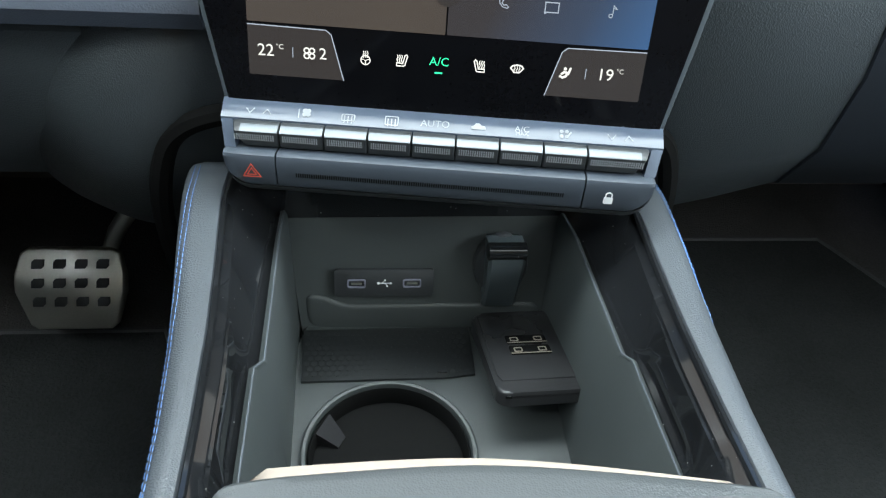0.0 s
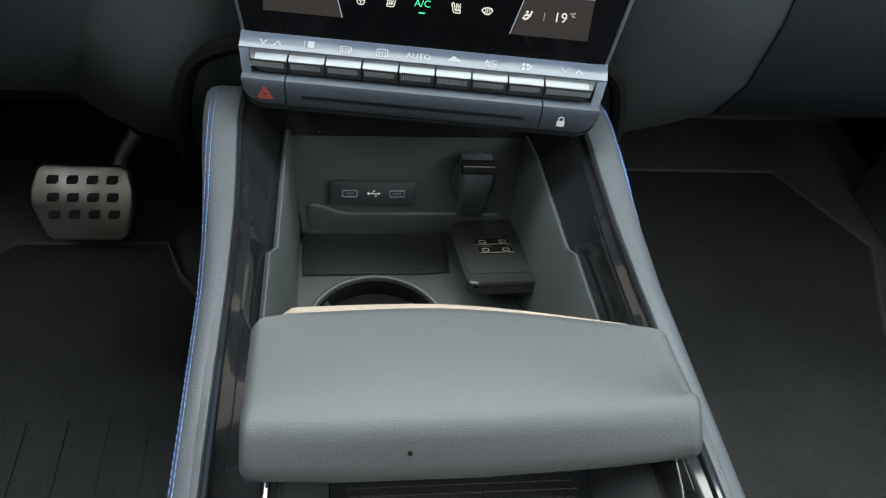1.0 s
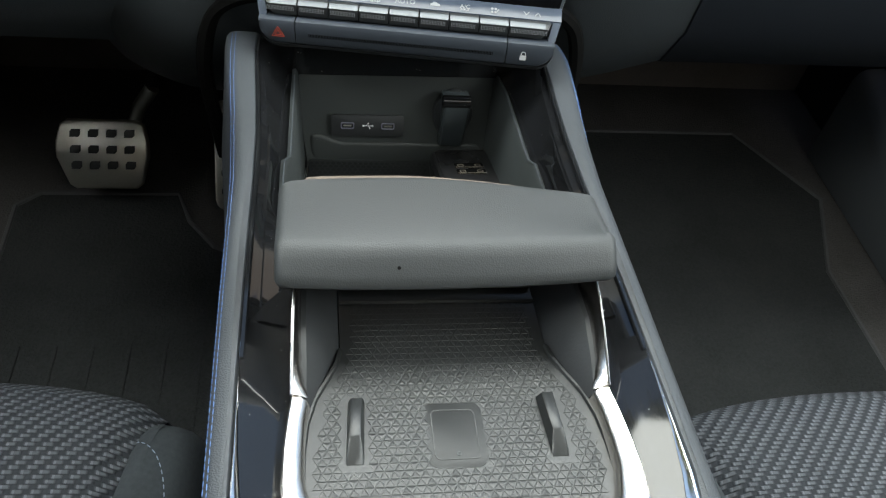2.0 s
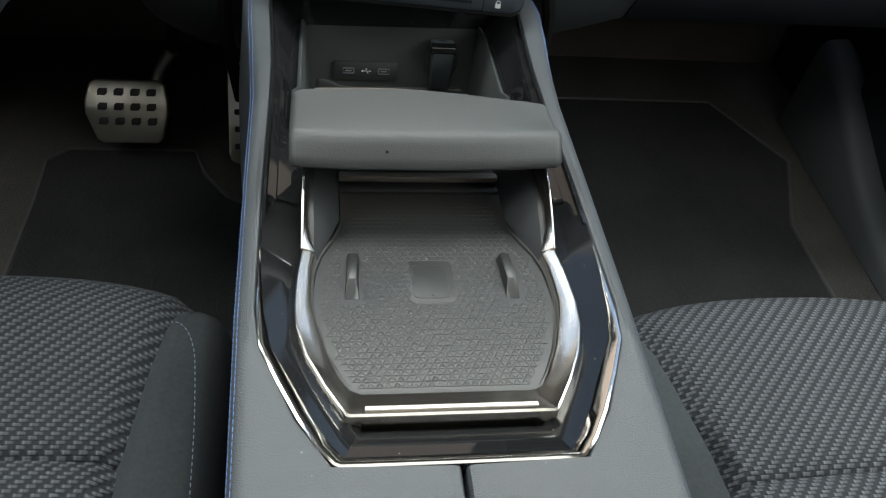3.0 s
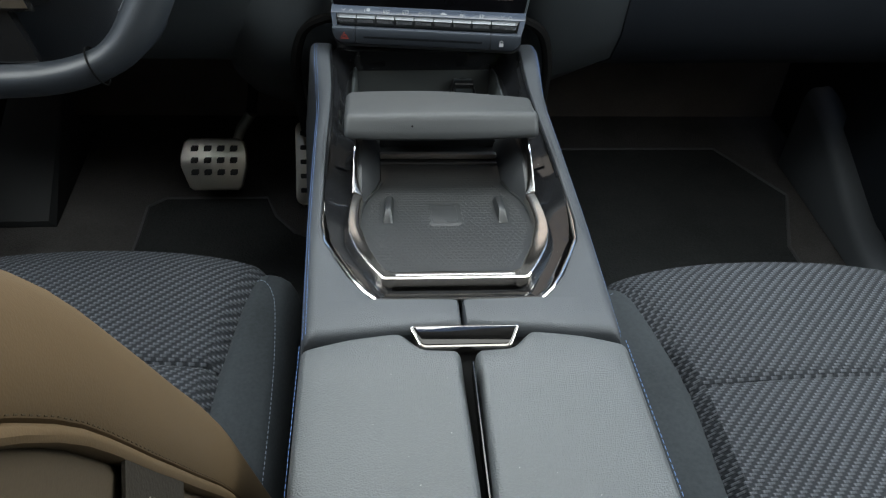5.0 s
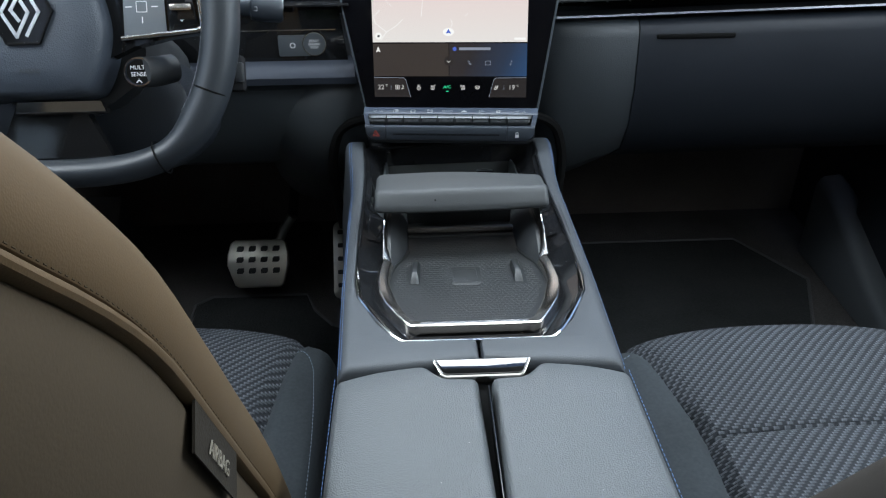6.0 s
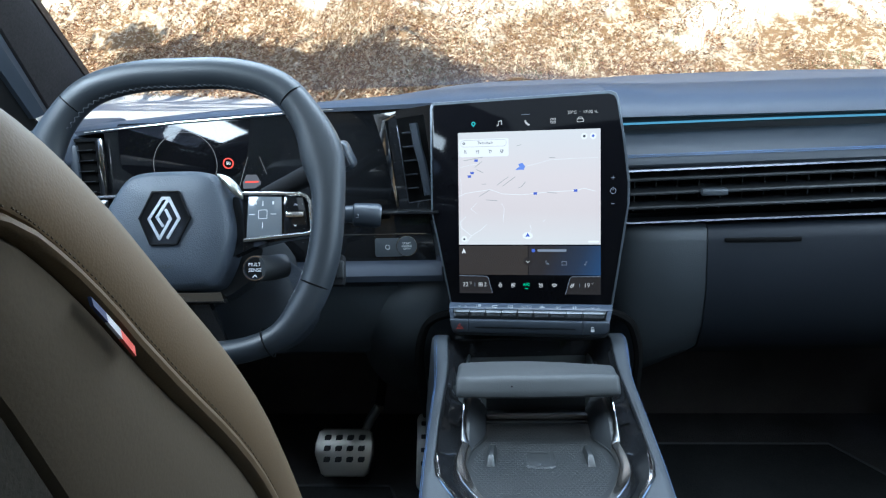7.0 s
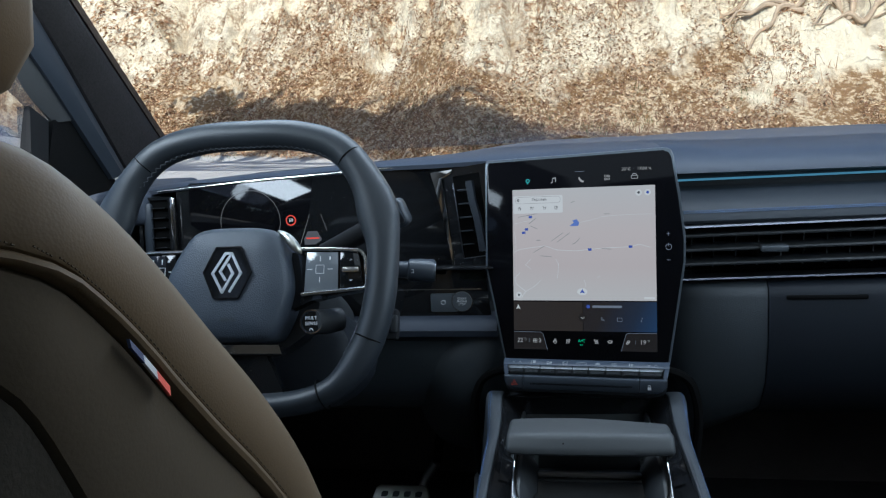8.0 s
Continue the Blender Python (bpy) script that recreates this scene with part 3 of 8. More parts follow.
def build_trees():
    """Trees out of view: the first is added to shade the bank's foot, the others stand behind the car and show in the
    panes.
    """
    bark = surface("grey_bark", (0.10, 0.085, 0.07), 0.9, vary=0.3, grain=30, bump=0.8, depth=0.02)
    n = Nodes("tree_leaves")
    island = n.add("ShaderNodeNewGeometry").outputs["Random Per Island"]
    n.link(n.ramp(island, [(0.0, (0.035, 0.06, 0.015)), (0.6, (0.07, 0.10, 0.03)), (1.0, (0.11, 0.12, 0.045))]), n.bsdf.inputs["Base Color"])
    n.bsdf.inputs["Roughness"].default_value = 0.7
    for k, (x, y, high, crown, wide, leaves) in enumerate(((-9.5, 6.4, 7.0, (-3.3, 5.1, 7.4), 2.1, 9000), (-3.5, -10.5, 7.5, (-3.2, -10.2, 7.4), 2.6, 1500), (0.6, -12.0, 8.5, (0.5, -12.0, 8.0), 2.8, 1500), (3.6, -10.0, 7.0, (3.8, -10.3, 7.0), 2.4, 1500), (7.0, -13.0, 9.0, (7.0, -13.0, 8.5), 3.0, 1500), (-8.0, -13.5, 9.0, (-8.0, -13.5, 8.0), 3.0, 1500))):
        r = random.Random(50 + k)
        tree = thing("tree", (x, y, GROUND), "tall leafy tree with a grey trunk beside the road, out of view", "tree", "trees by the road")
        top = Vector(crown)
        shading = k == 0
        spread = Vector((0.62, 0.36, 0.36)) if shading else Vector((1, 1, 1))
        line = spline([(x, y, GROUND - 0.1), (x + r.uniform(-0.2, 0.2), y, high * 0.4), tuple(Vector((x, y, high * 0.75)).lerp(top, 0.4)), tuple(top + Vector((0, 0, wide * 0.6)))], 5)
        part("trunk", tube(line, [0.22 * (1 - 0.85 * i / (len(line) - 1)) for i in range(len(line))], 9), bark, tree)
        verts, faces, hubs = [], [], []
        for i in range(24 if shading else 9):
            d = Vector((r.gauss(0, 1), r.gauss(0, 1), r.gauss(0, 0.7))).normalized() * wide * r.uniform(0.45, 1.0)
            # Crown stretched along the line where its shadow must fall on the bank.
            if shading:
                f = (i - 11.5) / 11.5
                d = Vector((3.9, -2.5, -0.1)) * f - Vector((0, 3.2, 0)) * max(0.0, f) * (1 - 0.75 * f) + d * Vector((0.15, 0.22, 0.16)) * (1.15 - i / 30)
            hubs.append(top + d)
            start = line[r.randrange(9, 15)]
            mid = start.lerp(top + d, 0.5) + Vector((0, 0, 0.25))
            part("limb", tube(spline([start, mid, top + d], 4), [0.07 - 0.0065 * i for i in range(9)], 6), bark, tree)
        for _ in range(leaves):
            c = r.choice(hubs) + Vector((r.gauss(0, 0.5), r.gauss(0, 0.5), r.gauss(0, 0.4))) * wide * 0.42 * spread
            a = Vector((r.gauss(0, 1), r.gauss(0, 1), r.gauss(0, 1))).normalized() * r.uniform(0.06, 0.13)
            b = a.orthogonal().normalized() * a.length * 0.55
            i = len(verts)
            verts.extend([c - a, c - b, c + a, c + b])
            faces.append((i, i + 1, i + 2, i + 3))
        me = bpy.data.meshes.new("crown")
        me.from_pydata([tuple(v) for v in verts], [], faces)
        me.materials.append(n.mat)
        ob = new("crown", me)
        ob.parent = tree
        ob.matrix_parent_inverse = Matrix.Translation(-tree.location)


build_trees()


def build_saplings():
    """A thicket of bare young trees beside the road."""
    bark = surface("dark_sapling_bark", (0.045, 0.04, 0.032), 0.9, vary=0.3, grain=40, bump=0.5, depth=0.01)
    r = random.Random(77)
    for k in range(16):
        x, y = -2.6 - 0.48 * k + r.uniform(-0.3, 0.3), -9.5 + r.uniform(-2.0, 2.0) + 0.30 * k
        sapling = thing("sapling", (x, y, GROUND), "thin bare young tree with many twigs beside the road", "tree", "saplings by the road")
        high = r.uniform(4.0, 6.0)
        stem = spline([(x, y, GROUND - 0.05), (x + r.uniform(-0.2, 0.2), y, high * 0.4), (x + r.uniform(-0.4, 0.4), y + r.uniform(-0.3, 0.3), high)], 5)
        part("trunk", tube(stem, [0.07 * (1 - 0.8 * i / (len(stem) - 1)) for i in range(len(stem))], 7), bark, sapling)
        bm = bmesh.new()
        for _ in range(26):
            i = r.randrange(1, len(stem))
            p, way = stem[i], Vector((r.gauss(0, 1), r.gauss(0, 1), r.uniform(0.1, 1.0))).normalized()
            line = [p]
            for _ in range(4):
                way = (way + Vector((r.gauss(0, 0.3), r.gauss(0, 0.3), r.gauss(0, 0.2)))).normalized()
                line.append(line[-1] + way * r.uniform(0.18, 0.38))
            tube(line, [0.022, 0.017, 0.012, 0.008, 0.004], 5, bm=bm)
        tagged(part("twigs", bm, bark, sapling), kind="stuff")


build_saplings()


def build_woods():
    """Dark woods some way off beside the road."""
    r = random.Random(91)
    n = Nodes("dark_wood_leaves")
    island = n.add("ShaderNodeNewGeometry").outputs["Random Per Island"]
    n.link(n.ramp(island, [(0.0, (0.030, 0.055, 0.014)), (0.6, (0.075, 0.115, 0.030)), (1.0, (0.13, 0.15, 0.050))]), n.bsdf.inputs["Base Color"])
    n.bsdf.inputs["Roughness"].default_value = 0.8
    verts, faces = [], []
    for _ in range(130000):
        x = r.uniform(-26, 4)
        y = -15.5 + 0.10 * x + r.uniform(-1.5, 1.5)
        clump = 8.2 + 4.0 * noise.noise((x * 0.5, 4.0, 0)) + 2.4 * noise.noise((x * 1.7, 9.0, 0))
        tall = abs(r.gauss(0, 0.55))
        z = GROUND + (tall if tall < 1 else r.random()) * max(9.0, min(10.0, clump))
        c, a = Vector((x, y, z)), Vector((r.gauss(0, 1), r.gauss(0, 1), r.gauss(0, 1))).normalized() * r.uniform(0.10, 0.26)
        b, i = a.orthogonal().normalized() * a.length * 0.6, len(verts)
        verts.extend([tuple(c - a), tuple(c - b), tuple(c + a), tuple(c + b)])
        faces.append((i, i + 1, i + 2, i + 3))
    me = bpy.data.meshes.new("far_woods")
    me.from_pydata(verts, [], faces)
    me.materials.append(n.mat)
    tagged(new("far_woods", me), "dense dark green undergrowth along the road", "woods", kind="stuff")


build_woods()


def wall(points, thick, out):
    """A plain wall: a flat outline with thickness."""
    out = Vector(out) * thick
    return loft([[Vector(p) for p in points], [Vector(p) + out for p in points]])


def build_shell():
    structure("floor", box((1.70, 2.75, 0.03), (0, -0.75, FLOOR - 0.017)), M_CARPET, "black carpeted car floor")
    structure("floor_underbody", box((1.50, 2.55, 0.345), (0, -0.75, 0.0125)), M_SAIL, "plain dark underbody of the car")
    structure("wall_front", box((1.70, 0.04, 0.70), (0, 0.60, 0.52)), M_LIFTED, "bulkhead behind the pedals, lightened for footwell light")
    structure("wall_back", box((1.56, 0.05, 0.80), (0, -2.1, 0.58)), M_BACKCLOTH, "dark cloth wall behind the rear bench")
    for sign, name in ((-1, "wall_left"), (1, "wall_right")):
        structure(name, box((0.05, 2.75, 0.68), (sign * 0.815, -0.75, 0.54), 0.01), M_SOFT, "dark plastic lower side of the car")
        # Window frames above the waist line.
        bm = bmesh.new()
        box((0.05, 1.95, 0.05), (sign * 0.72, -1.15, 1.375), 0.01, bm=bm)
        box((0.05, 0.12, 0.5), (sign * 0.745, -0.72, 1.13), 0.01, bm=bm)
        box((0.05, 0.30, 0.5), (sign * 0.745, -1.98, 1.13), 0.01, bm=bm)
        structure("pillar_" + ("left" if sign < 0 else "right"), bm, M_PILLARCLOTH, "dark cloth covered roof pillars and rail", True)
    # Unseen header added to keep the rear sky's reflection off the screen.
    structure("wall_back_blocker", box((1.56, 0.05, 0.20), (0, -2.06, 1.345), 0.01), M_PILLARCLOTH, "dark cloth header added out of view to block sky reflections")
    # Roof.
    bm = bmesh.new()
    box((0.38, 2.0, 0.03), (-0.55, -1.1, 1.405), 0.008, bm=bm)
    box((0.38, 2.0, 0.03), (0.55, -1.1, 1.405), 0.008, bm=bm)
    box((0.72, 0.14, 0.03), (0, -0.17, 1.405), 0.008, bm=bm)
    box((0.72, 0.74, 0.03), (0, -1.73, 1.405), 0.008, bm=bm)
    structure("ceiling", bm, M_HEADLINER, "cloth headliner out of view, kept dark against reflections, with a roof opening", True)
    # Opaque unseen panel above the roof lamp; it keeps the sun out.
    structure("roof_panel", box((0.76, 1.16, 0.006), (0, -0.80, 1.424), 0.002), M_SCREENGLASS, "opaque black roof panel, out of view, keeping the sun out")
    panes = [
        ("window_1", [[(-0.72, 0.285, 0.955), (-0.45, 0.47, 0.945), (0, 0.56, 0.94), (0.45, 0.47, 0.945), (0.72, 0.285, 0.955)],
                      [(-0.70, -0.09, 1.41), (-0.42, 0.0, 1.425), (0, 0.04, 1.43), (0.42, 0.0, 1.425), (0.70, -0.09, 1.41)]], "clear curved windscreen"),
        ("window_2", [[(-0.765, 0.25, 0.90), (-0.765, -1.95, 0.90)], [(-0.73, 0.0, 1.37), (-0.73, -1.95, 1.37)]], "clear side window beside the driver"),
        ("window_3", [[(0.765, 0.25, 0.90), (0.765, -1.95, 0.90)], [(0.73, 0.0, 1.37), (0.73, -1.95, 1.37)]], "clear side window beside the passenger"),
        ("window_4", [[(-0.72, -2.1, 0.98), (0.72, -2.1, 0.98)], [(-0.68, -2.02, 1.25), (0.68, -2.02, 1.25)]], "clear rear window"),
    ]
    for name, rows, label in panes:
        pane = structure(name, loft([[Vector(p) for p in row] for row in rows], False), M_PANE, label, True)
        pane.visible_shadow = False


build_shell()


def build_pillar():
    """The windscreen pillar, the mirror corner and the door beside the driver."""
    inner = [(-0.705, 0.276, 0.985), (-0.705, 0.151, 1.119), (-0.705, 0.064, 1.213), (-0.69, -0.09, 1.39)]
    outer = [(-0.728, 0.190, 0.955), (-0.728, 0.080, 1.118), (-0.728, 0.013, 1.213), (-0.715, -0.13, 1.385)]
    rings = []
    for a, b in zip(inner, outer):
        a, b = Vector(a), Vector(b)
        mid = a.lerp(b, 0.5) + Vector((0.014, -0.006, 0))
        rings.append([a, a.lerp(mid, 0.5) + Vector((0.005, 0, 0)), mid, b.lerp(mid, 0.5) + Vector((0.003, 0, 0)), b, b + Vector((-0.05, 0.02, 0)), a + Vector((-0.05, 0.04, 0))])
    structure("pillar_front", loft(rings), M_PILLARCLOTH, "dark textile windscreen pillar trim", True)
    low = [(-0.742, 0.165, 0.945), (-0.742, 0.034, 1.118), (-0.742, -0.046, 1.213), (-0.735, -0.19, 1.375)]
    rings = []
    for b, c in zip(outer, low):
        b, c = Vector(b) + Vector((-0.004, -0.003, 0)), Vector(c)
        mid = b.lerp(c, 0.45) + Vector((0.006, 0, 0))
        rings.append([b, mid, c.lerp(mid, 0.2), c, c + Vector((-0.03, 0, 0)), b + Vector((-0.03, 0, 0))])
    structure("trim_pillar_rail", loft(rings), M_SLATE, "grey plastic rail along the pillar's foot", True)
    edge = [(-0.752, 0.054, 1.044), (-0.752, 0.015, 1.076), (-0.752, -0.024, 1.109), (-0.752, -0.120, 1.215), (-0.745, -0.260, 1.375)]
    near = [(-0.747, 0.098, 1.044), (-0.747, 0.070, 1.075), (-0.747, 0.042, 1.107), (-0.747, -0.044, 1.213), (-0.740, -0.188, 1.370)]
    rings = []
    for b, c in zip(near, edge):
        b, c = Vector(b), Vector(c)
        rings.append([b, b.lerp(c, 0.5) + Vector((0.004, 0, 0)), c, c + Vector((-0.02, 0, 0)), b + Vector((-0.02, 0, 0))])
    structure("trim_window_frame", loft(rings), M_RUBBER, "black rubber upper frame of the side window", True)
    rings = []
    for a in inner:
        a = Vector(a)
        rings.append([a + Vector((0, 0.004, 0.002)), a + Vector((0.004, 0.012, 0.004)), a + Vector((-0.03, 0.03, 0.004)), a + Vector((-0.03, 0.02, 0))])
    # Black rubber tinted brown; the highlight along it is in the colour.
    structure("trim_windscreen_edge", loft(rings), surface("highlight_browned_rubber", (0.075, 0.048, 0.034), 0.6, vary=0.15, bump=0.2), "black rubber edge along the windscreen pillar", True)
    # Mirror corner and window frame.
    structure("trim_mirror_corner", wall([(-0.750, 0.22, 0.90), (-0.750, 0.007, 0.90), (-0.750, 0.021, 0.98), (-0.750, 0.052, 1.048), (-0.750, 0.10, 1.046), (-0.750, 0.13, 1.00)], 0.02, (-1, 0, 0)), M_VOID, "black plastic mirror corner trim")
    structure("trim_window_channel", wall([(-0.748, 0.006, 0.90), (-0.748, -0.024, 0.90), (-0.748, -0.016, 0.984), (-0.748, 0.003, 1.070), (-0.748, 0.037, 1.047), (-0.748, 0.020, 0.980)], 0.02, (-1, 0, 0)), M_SAIL, "grey upright channel of the side window")
    structure("trim_dash_end", box((0.10, 0.20, 0.05), (-0.700, 0.185, 0.905), 0.012, 3), M_DASHTOP, "slate soft end of the dashboard beside the door", True)
    door = thing("door_panel", (-0.73, -0.3, FLOOR), "dark soft door panel with a sloping sill", "door")
    rings = []
    for y in (0.20, 0.05, -0.10, -0.4, -1.0):
        rings.append([(-0.79, y, 0.915), (-0.73, y, 0.905), (-0.705, y, 0.88), (-0.72, y, 0.76), (-0.69, y, 0.70), (-0.69, y, 0.66), (-0.74, y, 0.60), (-0.735, y, 0.40), (-0.76, y, 0.27), (-0.79, y, 0.27)])
    part("panel", loft(rings), M_SOFT, door)
    # Exterior mirror, seen through the side window.
    mirror = thing("door_mirror", (-0.86, 0.02, 0.93), "blue painted exterior door mirror housing", "mirror")
    rings = []
    for k, s in ((0, 0.35), (0.02, 0.75), (0.06, 1.0), (0.11, 0.92), (0.15, 0.5)):
        rings.append([(-1.005 + 0.120 * s * math.cos(a), 0.09 + k, 0.972 + 0.085 * s * math.sin(a)) for a in [2 * math.pi * i / 20 for i in range(20)]])
    part("housing", loft(rings), M_PAINT, mirror)
    part("stem", box((0.10, 0.05, 0.035), (-0.82, 0.0, 0.955), 0.01), M_PLASTIC, mirror)
    passenger = thing("door_panel", (0.73, -0.3, FLOOR), "dark soft door panel beside the passenger", "door")
    rings = []
    for y in (0.30, 0.05, -0.10, -0.4, -1.0):
        rings.append([(0.79, y, 0.915), (0.74, y, 0.905), (0.725, y, 0.88), (0.74, y, 0.76), (0.71, y, 0.70), (0.71, y, 0.66), (0.765, y, 0.60), (0.755, y, 0.42), (0.775, y, 0.27), (0.79, y, 0.27)])
    part("panel", loft(rings), M_SOFT, passenger)
    # Sill trims that rise into the kick panels.
    for side, name in ((1, "trim_sill_passenger"), (-1, "trim_sill_driver")):
        rings = []
        for y, z in [(p.x, p.y) for p in spline([(-0.60, 0.250, 0), (-0.10, 0.250, 0), (0.05, 0.252, 0), (0.14, 0.272, 0), (0.22, 0.310, 0), (0.30, 0.352, 0), (0.36, 0.375, 0), (0.40, 0.380, 0)], 4)]:
            rings.append([(side * x, y, zz) for x, zz in ((0.732, FLOOR), (0.733, z - 0.020), (0.737, z - 0.007), (0.745, z), (0.772, z + 0.003), (0.780, z), (0.783, z - 0.01), (0.783, FLOOR))])
        structure(name, loft(rings), M_RAIL, "grey plastic sill trim rising into the kick panel", True)


build_pillar()


def build_floor_mats():
    for name, line, label in (
        ("driver", [(-0.20, 0.19), (-0.235, 0.235), (-0.255, 0.287), (-0.43, 0.287), (-0.457, 0.262), (-0.455, 0.18), (-0.46, 0.02), (-0.49, -0.06), (-0.49, -0.30), (-0.17, -0.30), (-0.17, 0.17)], "charcoal floor mat under the pedals"),
        ("passenger", [(0.17, 0.30), (0.24, 0.44), (0.61, 0.44), (0.70, 0.285), (0.645, 0.14), (0.66, -0.28), (0.17, -0.28)], "charcoal floor mat in the passenger footwell"),
    ):
        mat = thing("floor_mat", (line[0][0], line[0][1], FLOOR), label, "floor mat", "floor mats")
        part("pad", slab(line, 0.010, Matrix.Translation((0, 0, FLOOR - 0.002))), M_MAT, mat, smooth=False)
        edge = [(x, y, FLOOR + 0.008) for x, y in line]
        part("binding", tube(edge, 0.0035, 6, True), M_BINDING, mat)
        if name == "driver":
            for k in range(7):
                part("heel_rib", box((0.004, 0.14, 0.0022), (-0.44 + 0.04 * k, -0.03, FLOOR + 0.0088), 0.0006), M_MAT, mat)


build_floor_mats()


# ---- centre console ----
OUTER = [(0.06, 0.138), (0.033, 0.1365), (-0.01, 0.1318), (-0.04, 0.1282), (-0.08, 0.1226), (-0.11, 0.1194), (-0.15, 0.1166), (-0.25, 0.1137), (-0.36, 0.110), (-0.42, 0.107), (-0.49, 0.1035), (-0.65, 0.101), (-1.0, 0.099)]
INNER = [(0.06, 0.1115), (0.0, 0.1105), (-0.07, 0.1050), (-0.12, 0.1022), (-0.20, 0.1015), (-0.30, 0.100), (-0.36, 0.0985), (-0.386, 0.0945), (-0.43, 0.0755), (-0.456, 0.058)]


def top_z(y):
    return 0.647 - 0.108 * y - (0.45 * max(0.0, y) ** 1.3 if y > 0 else 0.0)


def build_console():
    console = thing("center_console", (0, -0.2, FLOOR), "grey leather centre console with piano black insert and blue stitching", "console")
    # Leather side rails, one a side, with a pad that closes the rear.
    ys = [0.075, 0.06, 0.045, 0.03, 0.01, -0.03, -0.06, -0.10, -0.15, -0.20, -0.25, -0.30, -0.34, -0.36, -0.375, -0.386, -0.40, -0.415, -0.43, -0.445, -0.456]
    for sign in (1, -1):
        rings = []

        def section(y, xi, drop=0.0):
            xo, z = along(OUTER, y), top_z(y) - drop
            pts = [(xi, z - 0.040), (xi, z - 0.0035), (xi + 0.0012, z - 0.001), (xi + 0.004, z), (xo - 0.009, z + 0.0003), (xo - 0.0045, z - 0.0010), (xo - 0.0012, z - 0.0048),
                   (xo + 0.0004, z - 0.011), (xo + 0.003, z - 0.035), (xo + 0.012, z - 0.11), (xo + 0.018, z - 0.20), (xo + 0.020, FLOOR), (xi, FLOOR)]
            return [(sign * x, y, zz) for x, zz in pts]

        for y in ys:
            rings.append(section(y, along(INNER, y), 0.02 * max(0, (y - 0.045) / 0.03) ** 2 if y > 0.045 else 0.0))
        for y, xi, drop, bow in ((-0.4575, 0.0012, 0.0, 0.0), (-0.470, 0.0012, 0.0, 0.15), (-0.486, 0.0012, 0.0003, 0.8), (-0.4905, 0.0012, 0.0016, 1.0), (-0.4930, 0.0012, 0.0045, 1.0), (-0.4940, 0.0012, 0.010, 1.0), (-0.4942, 0.0012, 0.03, 1.0)):
            rings.append([(x, yy + 0.0105 * bow * max(0.0, 1 - abs(x) / 0.104), z) for x, yy, z in section(y, xi, drop)])
        part("side_rail", loft(rings), M_LEATHER_RAIL, console, "padded grey leather rail")
        # Lower body behind the rail, under the armrest.
        part("rear_side", loft([[(sign * x, y, z) for x, z in ((0.012, 0.62), (0.0965, 0.69), (0.098, 0.66), (0.118, 0.40), (0.122, FLOOR), (0.012, FLOOR))] for y in (-0.4955, -1.05)]), M_LEATHER, console)
        bm = bmesh.new()
        for side, inset in ((-0.0006, 0.0066), (0.0004, 0.0052)) if sign > 0 else ((-0.0026, 0.0066), (-0.0003, 0.0060)):
            line = []
            for k in range(54):
                y = 0.04 - 0.01 * k
                d = side - inset * min(1.0, max(0.0, (y + 0.10) / 0.13))
                low = float(np.interp(d, (-0.009, -0.0045, -0.0012, 0.0004), (0.0003, -0.0010, -0.0048, -0.0110)))
                line.append((sign * (along(OUTER, y) + d + 0.0002), y, top_z(y) + low + 0.0003))
            stitches(line, 0.0032, 0.0009, 0.00029, bm)
        part("stitching", bm, M_BLUE, console, "double row of blue stitches")
        line = [(sign * (along(OUTER, y) + 0.0012), y, 0.7 - 0.108 * (y + 0.49) - 0.006) for y in [-0.495 - 0.02 * k for k in range(26)]]
        part("armrest_stitching", stitches(line, 0.0032, 0.0012, 0.00026), M_BLUE, console, "single row of blue stitches")

    # Piano black insert: two side flanks and the rear sweep round the tray.
    for sign in (1, -1):
        rings = []
        for y in [0.055 - 0.012 * k for k in range(29)]:
            xi, z = along(INNER, y), top_z(y)
            notch = 0.004 * min(1.0, max(0.0, (-0.085 - y) / 0.02))
            fade = min(1.0, max(0.0, (-0.15 - y) / 0.06))
            fade = fade * fade * (3 - 2 * fade)
            low = 0.030 - 0.015 * fade
            xin = 0.0855 + notch - 0.0197 * fade
            rings.append([(sign * xi, y, z - 0.004), (sign * (xi - 0.006), y, z - 0.0065), (sign * (xin + 0.004), y, z - low), (sign * xin, y, z - low - 0.003), (sign * xin, y, z - low - 0.012), (sign * (xi + 0.002), y, z - 0.04)])
        part("gloss_flank", loft(rings), M_PIANO, console, "piano black inner flank")
        # Stepped panel on the flank, with a slanting front edge.
        for start, proud, inner_edge in ((-0.086, 0.0007, 0.86), (-0.104, 0.0014, 0.74)):
            rings = []
            for k in range(22):
                y = start - (0.004 * k if k < 7 else 0.024 + 0.009 * (k - 6))
                xi, z = along(INNER, y), top_z(y)
                fade = min(1.0, max(0.0, (-0.15 - y) / 0.06))
                fade = fade * fade * (3 - 2 * fade)
                a = Vector((xi - 0.006, y, z - 0.0065))
                b = Vector((0.0855 + 0.004 * min(1.0, max(0.0, (-0.085 - y) / 0.02)) - 0.0197 * fade + 0.004, y, z - 0.030 + 0.015 * fade))
                up = Vector((-(a.z - b.z), 0, a.x - b.x)).normalized()
                f1 = 0.10 + (inner_edge - 0.10) * min(1.0, (k + 0.4) / 6)
                rings.append([(sign * p.x, p.y, p.z) for p in (a.lerp(b, 0.06) - up * 0.001, a.lerp(b, 0.09) + up * proud, a.lerp(b, max(0.10, f1 - 0.06)) + up * proud, a.lerp(b, f1) - up * 0.001)])
